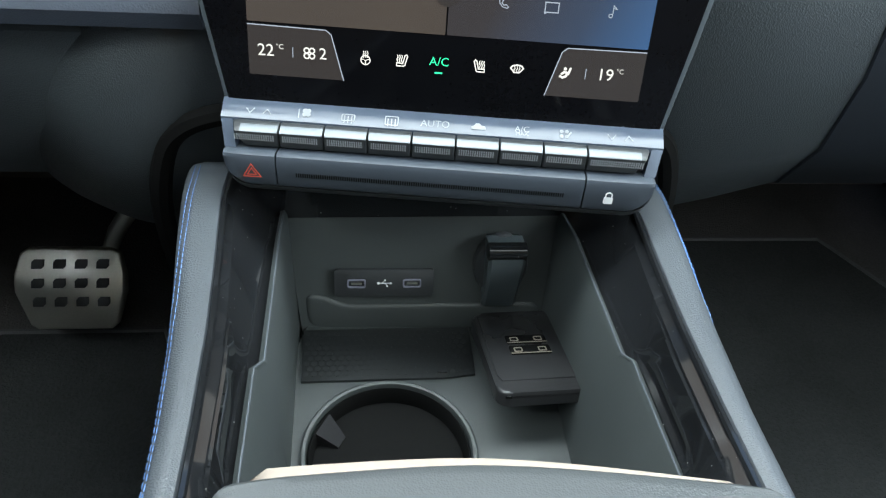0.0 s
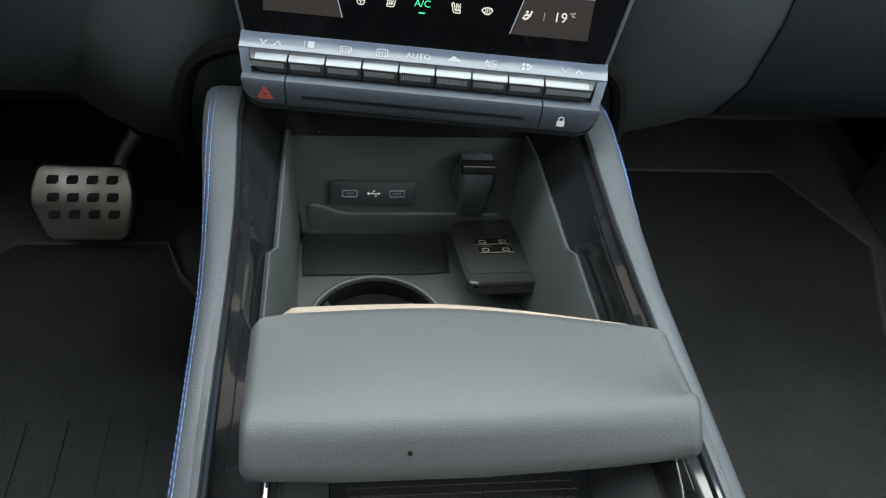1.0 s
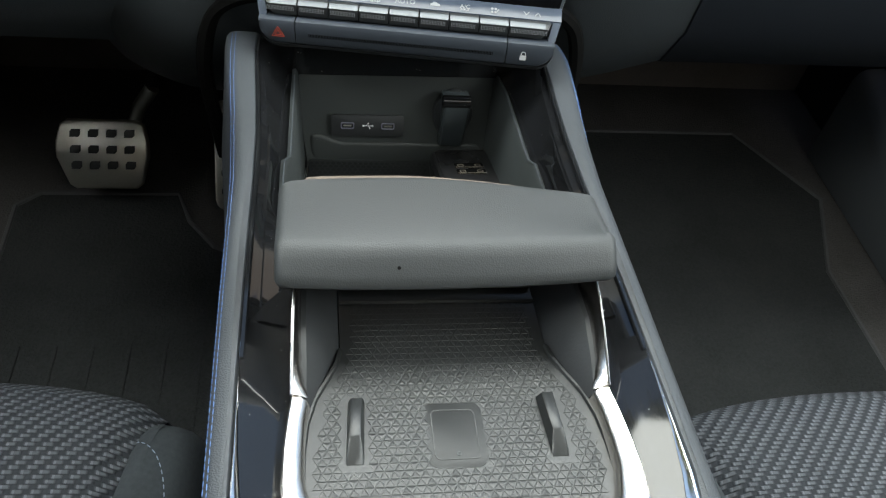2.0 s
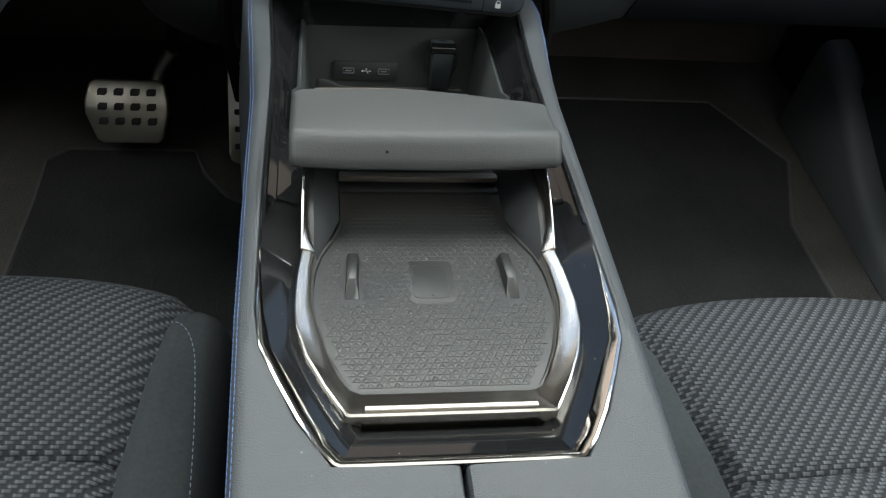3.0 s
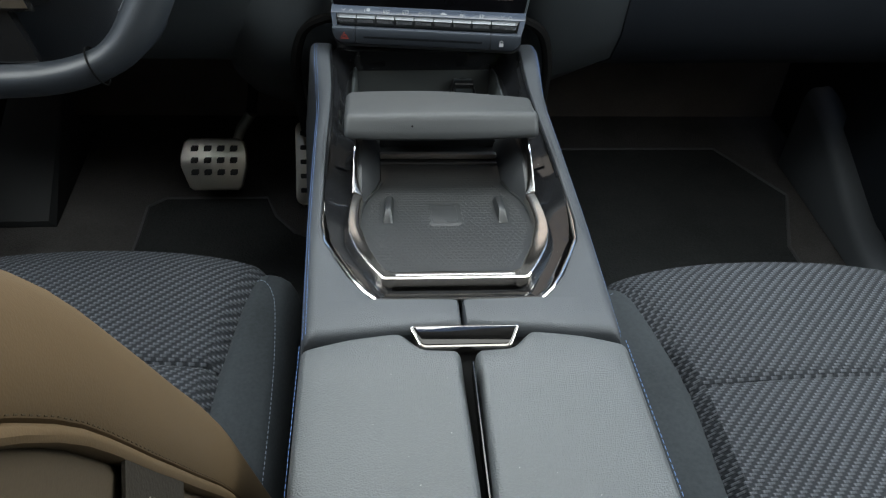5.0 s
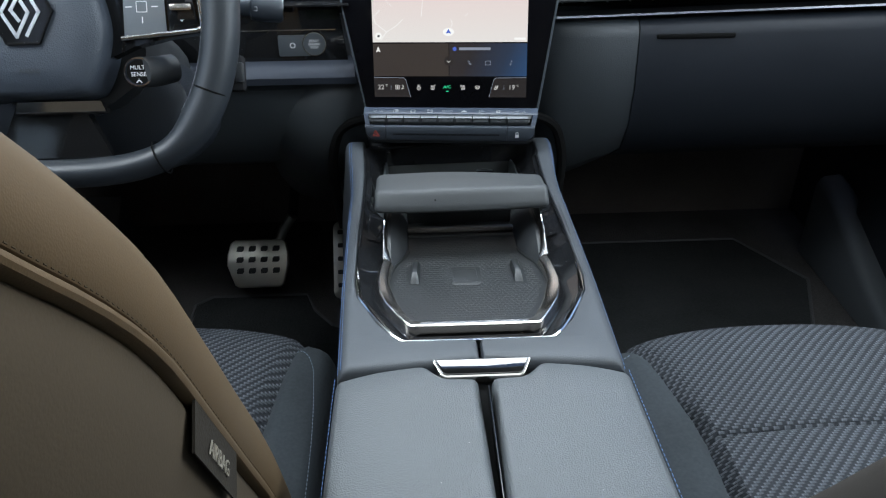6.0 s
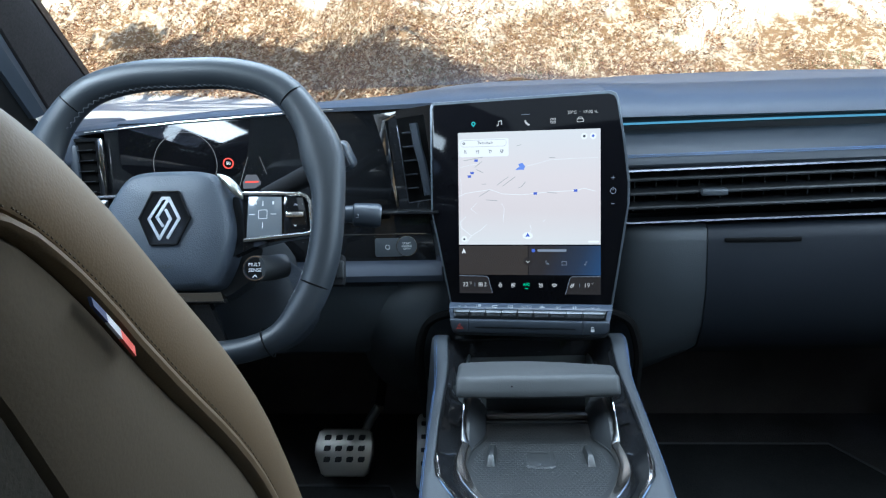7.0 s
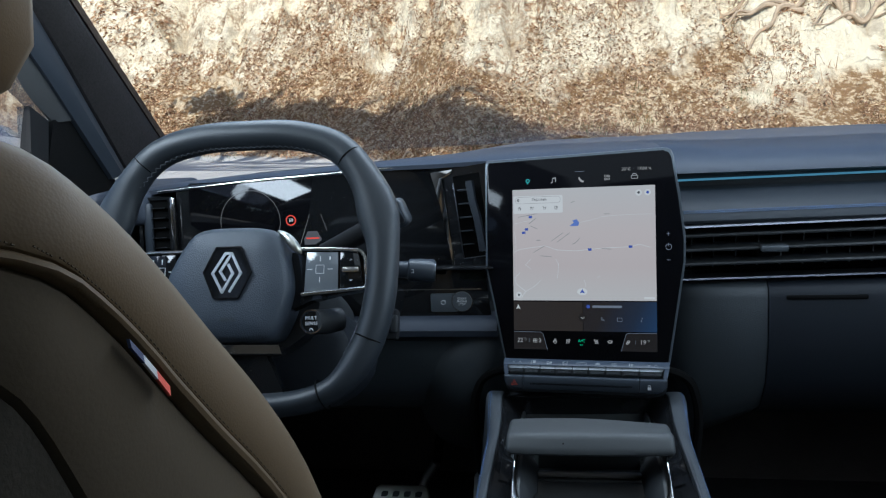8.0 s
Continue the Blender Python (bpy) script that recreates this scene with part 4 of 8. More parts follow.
            part("stepped_panel", loft(rings), M_PIANO, console)
        line = [(sign * (along(INNER, y) - 0.0012), y, top_z(y) - 0.0022) for y in (0.04, 0.0, -0.05, -0.10, -0.15, -0.2, -0.25, -0.29)]
        part("edge_strip", tube(line, 0.0016, 6), M_PIANO, console)

    def sweep(line, profile, taper):
        """A strip along a line in plan; profile rows of (inward, down), the first ones narrowed towards the strip's ends."""
        rings = []
        for i, (x, y) in enumerate(line):
            a, b = line[max(0, i - 1)], line[min(len(line) - 1, i + 1)]
            way = Vector((b[0] - a[0], b[1] - a[1])).normalized()
            norm = Vector((way.y, -way.x))
            if norm.dot(Vector((-x, -0.34 - y))) < 0:
                norm = -norm
            wide = min(1.0, max(0.10, (-0.318 - y) / 0.085))
            rows = [(d * wide, 0.0010 + (low - 0.0010) * wide) if k < taper else (d, low) for k, (d, low) in enumerate(profile)]
            rings.append([(x + norm.x * d, y + norm.y * d, top_z(y + norm.y * d) - low) for d, low in rows])
        return rings

    rim = [(0.1003, -0.280), (0.0995, -0.310), (0.0988, -0.335), (0.0985, -0.36), (0.0960, -0.384), (0.0865, -0.407), (0.0755, -0.430), (0.0665, -0.4455), (0.0590, -0.4545), (0.0555, -0.4562)]
    rim = rim + [(0.03, -0.4564), (0.0, -0.4565), (-0.03, -0.4564)] + [(-x, y) for x, y in rim[::-1]]
    part("bright_rim", loft(sweep(rim, [(0.0, 0.0045), (0.0005, 0.0014), (0.0018, 0.0010), (0.0028, 0.0014), (0.0078, 0.0060), (0.0082, 0.009), (0.0, 0.009)], 6)), M_DARKCHROME, console, "bright polished rim")
    part("gloss_sweep", loft(sweep(rim, [(0.0080, 0.0066), (0.012, 0.0078), (0.020, 0.0105), (0.0265, 0.0150), (0.0275, 0.022), (0.0005, 0.022)], 1)), M_PIANO, console, "piano black sweep around the tray")

    # Storage bin in front.
    bm = bmesh.new()
    back = [(-0.0835, 0.034, 0.6035), (0.0865, 0.032, 0.6075), (0.077, 0.006, 0.536), (-0.0745, 0.006, 0.530)]
    loft([[Vector(p) for p in back], [Vector(p) + Vector((0, 0.012, 0)) for p in back]], bm=bm)
    part("bin_back", bm, M_BIN, console)
    for sign in (1, -1):
        rings = []
        for y in (0.036, 0.0, -0.05, -0.094, -0.098, -0.14, -0.20):
            z = top_z(y) - 0.030
            k = 0.004 if y < -0.096 else 0.0
            rings.append([(sign * (0.0855 + k), y, z), (sign * (0.0832 + k), y, z + 0.001), (sign * (0.0815 + k), y, z - 0.002), (sign * 0.0765, y, 0.535), (sign * 0.0765, y, 0.52), (sign * (0.0865 + k), y, 0.52)])
        part("bin_side", loft(rings), M_BIN, console)
        part("bin_edge", tube([(sign * (0.0832 + (0.004 if y < -0.096 else 0.0)), y, top_z(y) - 0.0288) for y in (0.03, 0.0, -0.05, -0.094, -0.099, -0.14, -0.19)], 0.0006, 6), M_KEY, console)
    # Bin floor with the round cup hole.
    bm = bmesh.new()
    cx, cy, rad, sides = -0.0235, -0.0865, 0.0465, 40
    hole = [(cx + rad * math.cos(2 * math.pi * k / sides), cy + rad * math.sin(2 * math.pi * k / sides)) for k in range(sides)]
    rect = []
    for k in range(sides):
        a = 2 * math.pi * k / sides
        s = min((0.078 - cx) / max(1e-6, math.cos(a)) if math.cos(a) > 0 else (-0.078 - cx) / min(-1e-6, math.cos(a)), (0.008 - cy) / max(1e-6, math.sin(a)) if math.sin(a) > 0 else (-0.20 - cy) / min(-1e-6, math.sin(a)))
        rect.append((cx + s * math.cos(a), cy + s * math.sin(a)))
    ring_slab(rect, hole, 0.006, Matrix.Translation((0, 0, 0.5295)), bm)
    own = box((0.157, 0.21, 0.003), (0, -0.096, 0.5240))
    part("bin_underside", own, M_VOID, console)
    part("bin_floor", bm, M_BIN, console)
    holder = part("cup_holder", loft([[(cx + r * math.cos(2 * math.pi * k / sides), cy + r * math.sin(2 * math.pi * k / sides), z) for k in range(sides)] for r, z in ((0.0485, 0.5355), (0.0487, 0.5385), (0.0475, 0.5395), (0.0458, 0.5392), (0.0452, 0.5380), (0.0450, 0.530))], caps=False), M_BIN, console, "round cup holder rim")
    # Liner coloured near-black for the shade inside the deep cup.
    part("liner", loft([[(cx + r * math.cos(2 * math.pi * k / sides), cy + r * math.sin(2 * math.pi * k / sides), z) for k in range(sides)] for r, z in ((0.0449, 0.531), (0.0442, 0.5375), (0.0436, 0.5380), (0.0430, 0.5365), (0.0420, 0.520), (0.0385, 0.415), (0.036, 0.402), (0.0005, 0.4018))], caps=False), M_VOID, holder, "cup liner with the cup's inner dark put into its colour")
    for turn in (150, -22):
        m = Matrix.Translation((cx, cy, 0.515)) @ Matrix.Rotation(radians(turn), 4, "Z")
        part("cup_grip", loft([[m @ Vector((0.0425, -0.0075, 0.0215)), m @ Vector((0.0425, 0.0075, 0.0215)), m @ Vector((0.043, 0.007, -0.045)), m @ Vector((0.043, -0.007, -0.045))],
                               [m @ Vector((0.0300, -0.0040, 0.012)), m @ Vector((0.0300, 0.0040, 0.012)), m @ Vector((0.037, 0.005, -0.045)), m @ Vector((0.037, -0.005, -0.045))]]), M_SAIL, holder)
    # Recessed panel under the USB sockets and the gloss ceiling of the bin.
    wall_frame = Matrix.Translation((0, 0.0075, 0.533)) @ Matrix.Rotation(radians(-1.2), 4, "Z") @ Matrix.Rotation(radians(73), 4, "X")
    part("bin_moulding", pillow(fillet([(-0.0715, 0.0), (0.0735, 0.0), (0.0755, 0.020), (-0.048, 0.0175), (-0.060, 0.0235), (-0.0725, 0.0250)], 0.010), [(0.0, -0.002), (0.0, 0.0004), (0.0006, 0.0012), (0.0018, 0.0018), (0.0035, 0.0020)]), M_BIN, console).data.transform(wall_frame)
    part("bin_roof", box((0.205, 0.05, 0.004), (0, 0.055, 0.632), 0.001), M_PIANO, console, "piano black roof of the storage bin")
    part("bin_lintel", loft([[(-0.105, 0.0335, 0.6030), (0.105, 0.0315, 0.6078), (0.105, 0.0450, 0.650), (-0.105, 0.0450, 0.650)], [(-0.105, 0.0480, 0.6030), (0.105, 0.0460, 0.6078), (0.105, 0.060, 0.650), (-0.105, 0.060, 0.650)]]), M_PIANO, console, "piano black lintel above the bin wall")
    part("bin_lamp", box((0.008, 0.002, 0.0014), (0.0225, 0.0352, 0.6105), 0.0005), glowing("bin_lamp_glow", (0.45, 0.85, 0.85), 0.05), console, "small lit lamp")
    # Front wall of the bin, under the hand rest.
    part("bin_front", box((0.17, 0.004, 0.11), (0, -0.202, 0.585)), M_BIN, console)
    return console


console = build_console()


def build_bin_mat():
    mat = thing("bin_mat", (-0.03, -0.02, 0.536), "thin black rubber mat with a scale pattern in the storage bin", "mat")
    part("sheet", slab([(-0.0735, 0.0035), (0.03, 0.0045), (0.03, -0.0335), (0.012, -0.0355), (-0.0735, -0.0365)], 0.0016, Matrix.Translation((0, 0, 0.5357)), 0.0004), M_MATRUBBER, mat)
    bm = bmesh.new()
    for j in range(9):
        for i in range(22):
            x, y = -0.071 + 0.0046 * i + (0.0023 if j % 2 else 0), 0.0 - 0.0039 * j
            if x < 0.027:
                k = [(0.0019 * math.cos(radians(a)), 0.0019 * math.sin(radians(a))) for a in range(30, 390, 60)]
                slab([(x + u, y + v) for u, v in k], 0.0002, Matrix.Translation((0, 0, 0.5372)), bm=bm)
    tagged(part("scale_pattern", bm, M_MATRUBBER, mat, smooth=False), kind="stuff")
    part("tab", box((0.006, 0.0012, 0.001), (0.010, -0.0325, 0.5377)), M_SATIN, mat)


build_bin_mat()


def build_usb():
    m = Matrix.Translation((-0.024, 0.0165, 0.5665)) @ Matrix.Rotation(radians(73), 4, "X")
    panel = thing("usb_panel", (-0.024, 0.02, 0.566), "black panel with two USB-C sockets", "usb socket")
    part("plate", slab(rounded(0.061, 0.0185, 0.0022), 0.0020, m, 0.0005), M_PLASTIC, panel)
    for u in (-0.017, 0.017):
        socket = part("socket", ring_slab(rounded(0.0112, 0.0058, 0.0014, (u, 0)), rounded(0.0096, 0.0042, 0.0009, (u, 0)), 0.0009, m @ Matrix.Translation((0, 0, 0.0021))), surface("violet_socket_plastic", (0.17, 0.17, 0.22), 0.4, bump=0.0), panel)
        part("tongue", slab(rounded(0.0066, 0.0010, 0.0004, (u, 0)), 0.0008, m @ Matrix.Translation((0, 0, 0.0022))), M_STEEL, socket)
    mark = bmesh.new()
    up = m @ Matrix.Translation((0, 0, 0.0021))
    slab(rounded(0.0072, 0.0005, 0.0002), 0.0002, up, bm=mark)
    disc(0.0009, 0.0002, up @ Matrix.Translation((-0.0036, 0, 0)), 12, bm=mark)
    slab([(0.0034, 0.0009), (0.0034, -0.0009), (0.0050, 0)], 0.0002, up, bm=mark)
    for s in (1, -1):
        slab([(-0.0016 * s, 0.0001), (-0.0011 * s, 0.0001), (0.0006 * s, 0.0019 * s), (0.0001 * s, 0.0019 * s)] if s > 0 else [(0.0002, 0), (0.0007, 0), (0.0020, -0.0019), (0.0015, -0.0019)], 0.0002, up, bm=mark)
    box((0.0011, 0.0011, 0.0002), (0.0004, 0.0020, 0.0001), m=up, bm=mark)
    disc(0.0006, 0.0002, up @ Matrix.Translation((0.0018, -0.0020, 0)), 10, bm=mark)
    part("symbol", mark, M_WHITE, panel, smooth=False)


build_usb()


def build_plug():
    plug = thing("socket_plug", (0.047, 0.015, 0.57), "black twelve volt socket plug with a curved flap", "plug")
    m = Matrix.Translation((0.0475, 0.021, 0.579)) @ Matrix.Rotation(radians(78), 4, "X")
    part("collar", disc(0.0168, 0.006, m @ Matrix.Diagonal((1, 1.28, 1, 1)), 32, 0.002), M_PLASTIC, plug)
    rings = []
    for v, w, half in ((0.0205, 0.004, 0.0102), (0.0205, 0.0150, 0.0110), (0.0170, 0.0200, 0.0114), (0.009, 0.0205, 0.0112), (-0.006, 0.0165, 0.0108), (-0.020, 0.0115, 0.0106), (-0.028, 0.008, 0.0104)):
        rings.append([m @ Vector((-half, v, 0.003)), m @ Vector((-half, v, w - 0.002)), m @ Vector((-half + 0.002, v, w)), m @ Vector((half - 0.002, v, w)), m @ Vector((half, v, w - 0.002)), m @ Vector((half, v, 0.003))])
    part("flap", loft(rings), surface("blue_grey_plastic", (0.045, 0.055, 0.06), 0.35, vary=0.05, bump=0.1), plug)
    part("hood", tube([m @ Vector((u, 0.0165, 0.0155)) for u in (-0.0118, -0.0112, 0, 0.0112, 0.0118)], [0.0040, 0.0056, 0.0056, 0.0056, 0.0040], 16), M_PIANO, plug, "glossy black rolled hood")


build_plug()


def build_key_card():
    near, far = Vector((0.0605, -0.075, 0.5745)), Vector((0.0565, 0.005, 0.5505))
    ahead = (far - near).normalized()
    right = Vector((1, 0.02, 0)) - ahead * Vector((1, 0.02, 0)).dot(ahead)
    right.normalize()
    up = right.cross(ahead)
    m = Matrix((right, ahead, up)).transposed().to_4x4()
    m.translation = near.lerp(far, 0.5) - up * 0.009
    card = thing("key_card", near.lerp(far, 0.5), "black car key card with four printed buttons", "car key")
    part("body", slab(rounded(0.0540, 0.0830, 0.0075), 0.009, m, 0.0022, 3), surface("satin_black_key", (0.016, 0.016, 0.017), 0.33, vary=0.1, bump=0.08), card)
    part("face", slab([(-0.0235, 0.036), (0.0235, 0.036), (0.0245, -0.026), (0.0225, -0.031), (-0.0225, -0.031), (-0.0245, -0.026)], 0.0014, m @ Matrix.Translation((0, 0, 0.0086)), 0.0006), surface("satin_black_face", (0.020, 0.020, 0.021), 0.28, vary=0.1, bump=0.05), card)
    for v in (0.0075, -0.0035):
        plate = part("button_plate", slab(rounded(0.024, 0.0085, 0.001, (0, v)), 0.0006, m @ Matrix.Translation((0, 0, 0.0100)), 0.0002), M_VOID, card)
        part("line", slab(rounded(0.024, 0.0005, 0.0002, (0, v - 0.0036)), 0.0003, m @ Matrix.Translation((0, 0, 0.0107))), M_CREAM, plate)
        for u in (-0.0072, 0.0072):
            part("icon", ring_slab(rounded(0.0050, 0.0044, 0.001, (u, v)), rounded(0.0036, 0.0028, 0.0007, (u, v)), 0.0002, m @ Matrix.Translation((0, 0, 0.0107))), M_CREAM, plate)
    part("edge_trim", box((0.046, 0.001, 0.0022), (0, -0.0410, 0.0060), 0.0004, m=m), M_DARKSATIN, card)


build_key_card()


def build_hand_rest():
    rest = thing("hand_rest", (0, -0.235, 0.69), "smooth grey sliding hand rest with a bronze edge strip", "hand rest")
    front_y = spline([(-0.0835, -0.2050, 0), (-0.0760, -0.2010, 0), (-0.0500, -0.1990, 0), (-0.0120, -0.1980, 0), (0.0200, -0.2005, 0), (0.0600, -0.2062, 0), (0.0780, -0.2092, 0), (0.0835, -0.2125, 0)], 6)
    rear_y = [(0.0835, -0.2650), (0.05, -0.2680), (0.0, -0.2700), (-0.05, -0.2700), (-0.0835, -0.2680)]

    def front_at(x):
        for p, q in zip(front_y, front_y[1:]):
            if x <= q.x:
                return p.y + (q.y - p.y) * max(0.0, x - p.x) / (q.x - p.x)
        return front_y[-1].y

    def profile(x, shrink):
        """The cushion's outline at x, drawn in by shrink: flat top, a soft crease and a short rear face."""
        yf, yr = front_at(x), along(rear_y, x)
        arch = -0.0022 * (x / 0.0835) ** 2
        pts = [(yf - 0.002, 0.7010), (yf, 0.7038), (yf - 0.0004, 0.7066), (yf - 0.0022, 0.7086), (yf - 0.0052, 0.7096 + arch * 0.4), (yf - 0.020, 0.7132 + arch), (yf - 0.036, 0.7162 + arch), (yr + 0.0190, 0.7180 + arch), (yr + 0.0148, 0.7180 + arch), (yr + 0.0112, 0.7168 + arch), (yr + 0.0082, 0.7143 + arch), (yr + 0.0030, 0.7080), (yr + 0.0004, 0.7046), (yr, 0.7022), (yr + 0.0012, 0.7000), (yr + 0.0044, 0.6986), (yr + 0.012, 0.6980), (yf - 0.012, 0.6960)]
        out = []
        for i, (y, z) in enumerate(pts):
            p, q = pts[i - 1], pts[(i + 1) % len(pts)]
            d = Vector((q[0] - p[0], q[1] - p[1])).normalized()
            out.append((x, y - d.y * shrink, z + d.x * shrink))
        return out

    half, soft = 0.0838, 0.0046
    rings = []
    ends = [(soft * (1 - math.sin(radians(a))), soft * (1 - math.cos(radians(a)))) for a in (90, 72, 54, 36, 18, 0)]
    for e, shrink in ends:
        rings.append(profile(-half + e, shrink))
    for k in range(-9, 10):
        rings.append(profile(0.0086 * k, 0.0))
    for e, shrink in ends[::-1]:
        rings.append(profile(half - e, shrink))
    part("cushion", loft(rings), M_LEATHER_SMOOTH, rest)
    line = [Vector((x, front_at(x) + 0.0002, 0.7020 - 0.0005 * (x / 0.08) ** 2)) for x in [-0.0735 + 0.0049 * k for k in range(31)]]
    rings = []
    for p, f in zip(line, [0.35] + [1.0] * 29 + [0.35]):
        out = (0.0044 - 0.0026 * (p.x + 0.0735) / 0.147) * f
        rings.append([(p.x, p.y - 0.004, p.z + 0.0030 * f), (p.x, p.y + out - 0.0005, p.z + 0.0030 * f), (p.x, p.y + out, p.z + 0.0012), (p.x, p.y + 0.0012 * f, p.z - 0.0034 * f), (p.x, p.y - 0.004, p.z - 0.0034 * f)])
    part("edge_strip", loft(rings), M_BRONZE, rest, "bronze satin metal edge strip")
    part("marker", disc(0.0009, 0.0008, Matrix.Translation((-0.0260, -0.2642, 0.7108)) @ Matrix.Rotation(radians(48), 4, "X"), 10), M_VOID, rest)
    # Base plate with two slots, under the cushion.
    bm = bmesh.new()
    box((0.112, 0.004, 0.007), (0, -0.238, 0.6895), 0.001, bm=bm)
    base = part("base_edge", bm, surface("grey_base_plastic", (0.12, 0.125, 0.13), 0.4, vary=0.06, bump=0.1), rest, "grey slotted base edge")
    for x in (-0.024, 0.036):
        part("slot", slab(rounded(0.036 if x < 0 else 0.03, 0.0045, 0.001, (x, 0)), 0.001, Matrix.Translation((0, -0.2402, 0.690)) @ Matrix.Rotation(radians(90), 4, "X")), M_VOID, base)
    # Polished brackets that carry the rest.
    for sign in (1, -1):
        rings = []
        for y, x, w, zt, fall in ((-0.225, 0.0742, 0.0022, 0.7000, 0.010), (-0.255, 0.0745, 0.0024, 0.6985, 0.012), (-0.272, 0.0748, 0.0030, 0.6950, 0.013), (-0.285, 0.0750, 0.0040, 0.6895, 0.012), (-0.296, 0.0752, 0.0054, 0.6835, 0.009), (-0.304, 0.0753, 0.0064, 0.6790, 0.006), (-0.3095, 0.0753, 0.0068, 0.6762, 0.004)):
            rings.append([(sign * (x + 0.0010), y, zt - 0.0005), (sign * x, y, zt), (sign * (x - w * 0.35), y, zt - fall * 0.25), (sign * (x - w), y, zt - fall), (sign * (x - w), y, 0.658), (sign * (x + 0.0010), y, 0.658)])
        bracket = part("bracket", loft(rings), M_BRACKET, rest, "polished metal bracket")
        part("bright_edge", tube([Vector(ring_pts[1]) for ring_pts in rings], 0.0005, 6), M_CHROME, bracket, "bright metal edge")
    return rest


build_hand_rest()


def tray_z(y):
    return top_z(y) - 0.0160


def build_phone_tray():
    tray = thing("phone_tray", (0, -0.36, 0.66), "wireless charging tray with patterned rubber floor and chrome frame", "phone tray")
    # Chrome frame: a channel round the rear and sides.
    outer = [(0.0758, -0.308), (0.0775, -0.322), (0.0788, -0.338), (0.0790, -0.354), (0.0778, -0.369), (0.0722, -0.389), (0.0635, -0.4075), (0.0560, -0.4205), (0.0528, -0.4262), (0.0510, -0.4272)]
    inner = [(0.0672, -0.312), (0.0688, -0.322), (0.0692, -0.338), (0.0690, -0.350), (0.0665, -0.360), (0.0608, -0.381), (0.0535, -0.3975), (0.0488, -0.4045), (0.0455, -0.4064), (0.0430, -0.4067)]
    out_line = outer + [(0.03, -0.4273), (0.0, -0.4273), (-0.03, -0.4273)] + [(-x, y) for x, y in outer[::-1]]
    in_line = inner + [(0.025, -0.4068), (0.0, -0.4068), (-0.025, -0.4068)] + [(-x, y) for x, y in inner[::-1]]
    rings = []
    for (xo, yo), (xi, yi) in zip(out_line, in_line):
        o, i = Vector((xo, yo, 0)), Vector((xi, yi, 0))

        def at(f, low):
            p = o.lerp(i, f)
            return (p.x, p.y, top_z(p.y) - low)

        k = min(1.0, max(0.0, (-0.375 - yo) / 0.035))
        rings.append([at(0.0, 0.020), at(0.0, 0.0074), at(0.03, 0.0060), at(0.10, 0.0056), at(0.14, 0.0058 + 0.0004 * k), at(0.45, 0.0064 + 0.0034 * k), at(0.82, 0.0078 + 0.0058 * k), at(0.92, 0.0092 + 0.0054 * k), at(0.98, 0.0125 + 0.0027 * k), at(1.0, 0.0160), at(1.0, 0.024)])
    part("frame", loft(rings), M_SATIN, tray, "satin chrome frame")
    bm = bmesh.new()
    for k in range(72):
        box((0.0008, 0.0020, 0.0011), (-0.0426 + 0.0012 * k, -0.4212, top_z(-0.4212) - 0.0074), bm=bm)
    part("ridged_lip", bm, M_BRACKET, tray, "finely ridged bright lip", smooth=False)
    # Rubber floor.
    line = [(0.0690, -0.320), (0.0704, -0.336), (0.0704, -0.351), (0.0678, -0.3625), (0.0615, -0.3825), (0.0540, -0.3985), (0.0492, -0.4055), (0.0440, -0.4078)]
    line = [(0.0535, -0.205), (0.0530, -0.276), (0.0545, -0.2835), (0.0590, -0.2935), (0.0655, -0.3065)] + line
    line = line + [(-x, y) for x, y in line[::-1]]
    bm = bmesh.new()
    slab([(x, y) for x, y in line], 0.004, bm=bm)
    for v in bm.verts:
        v.co.z += tray_z(v.co.y) - 0.004
    part("floor_pad", bm, M_MATRUBBER, tray)
    edge = [(x, y, tray_z(y) + 0.0004) for x, y in line[1:-1]]
    part("pad_border", tube(edge, 0.0014, 6), M_MATRUBBER, tray)
    # Low triangles on the pad, parted by fine grooves.
    bm = bmesh.new()
    rng = random.Random(5)
    side = 0.0045
    tall = side * 0.866

    def inside(x, y):
        x = abs(x)
        limit = 0.0515 if y > -0.276 else along([(-0.276, 0.0515), (-0.2935, 0.0565), (-0.3065, 0.0630), (-0.336, 0.0682), (-0.351, 0.0682), (-0.3825, 0.0590), (-0.3985, 0.0515), (-0.4060, 0.045)], y)
        return x < limit - 0.0035 and y > -0.4050 and not (abs(x - 0.047) < 0.0060 and -0.345 < y < -0.305) and not (x < 0.0140 and -0.345 < y < -0.310)

    for j in range(int(0.160 / tall)):
        for i in range(-33, 34):
            for flip in (1, -1):
                x, y = (i + 0.5 * (j % 2) + (0.25 if flip > 0 else -0.25)) * side, -0.246 - j * tall - (0.0007 * flip)
                if not inside(x, y):
                    continue
                corners = [Vector((math.cos(radians(a)), math.sin(radians(a)), 0)) * side * 0.54 for a in ((90, 210, 330) if flip > 0 else (270, 30, 150))]
                z = tray_z(y) + 0.0001
                tip = bm.verts.new((x, y, z + rng.uniform(0.00010, 0.00028)))
                ring_verts = [bm.verts.new((x + c.x, y + c.y, z - 0.108 * c.y)) for c in corners]
                inner_verts = [bm.verts.new((x + c.x * 0.80, y + c.y * 0.80, z - 0.108 * c.y * 0.80 + 0.00014)) for c in corners]
                for k in range(3):
                    bm.faces.new((ring_verts[k], ring_verts[(k + 1) % 3], inner_verts[(k + 1) % 3], inner_verts[k]))
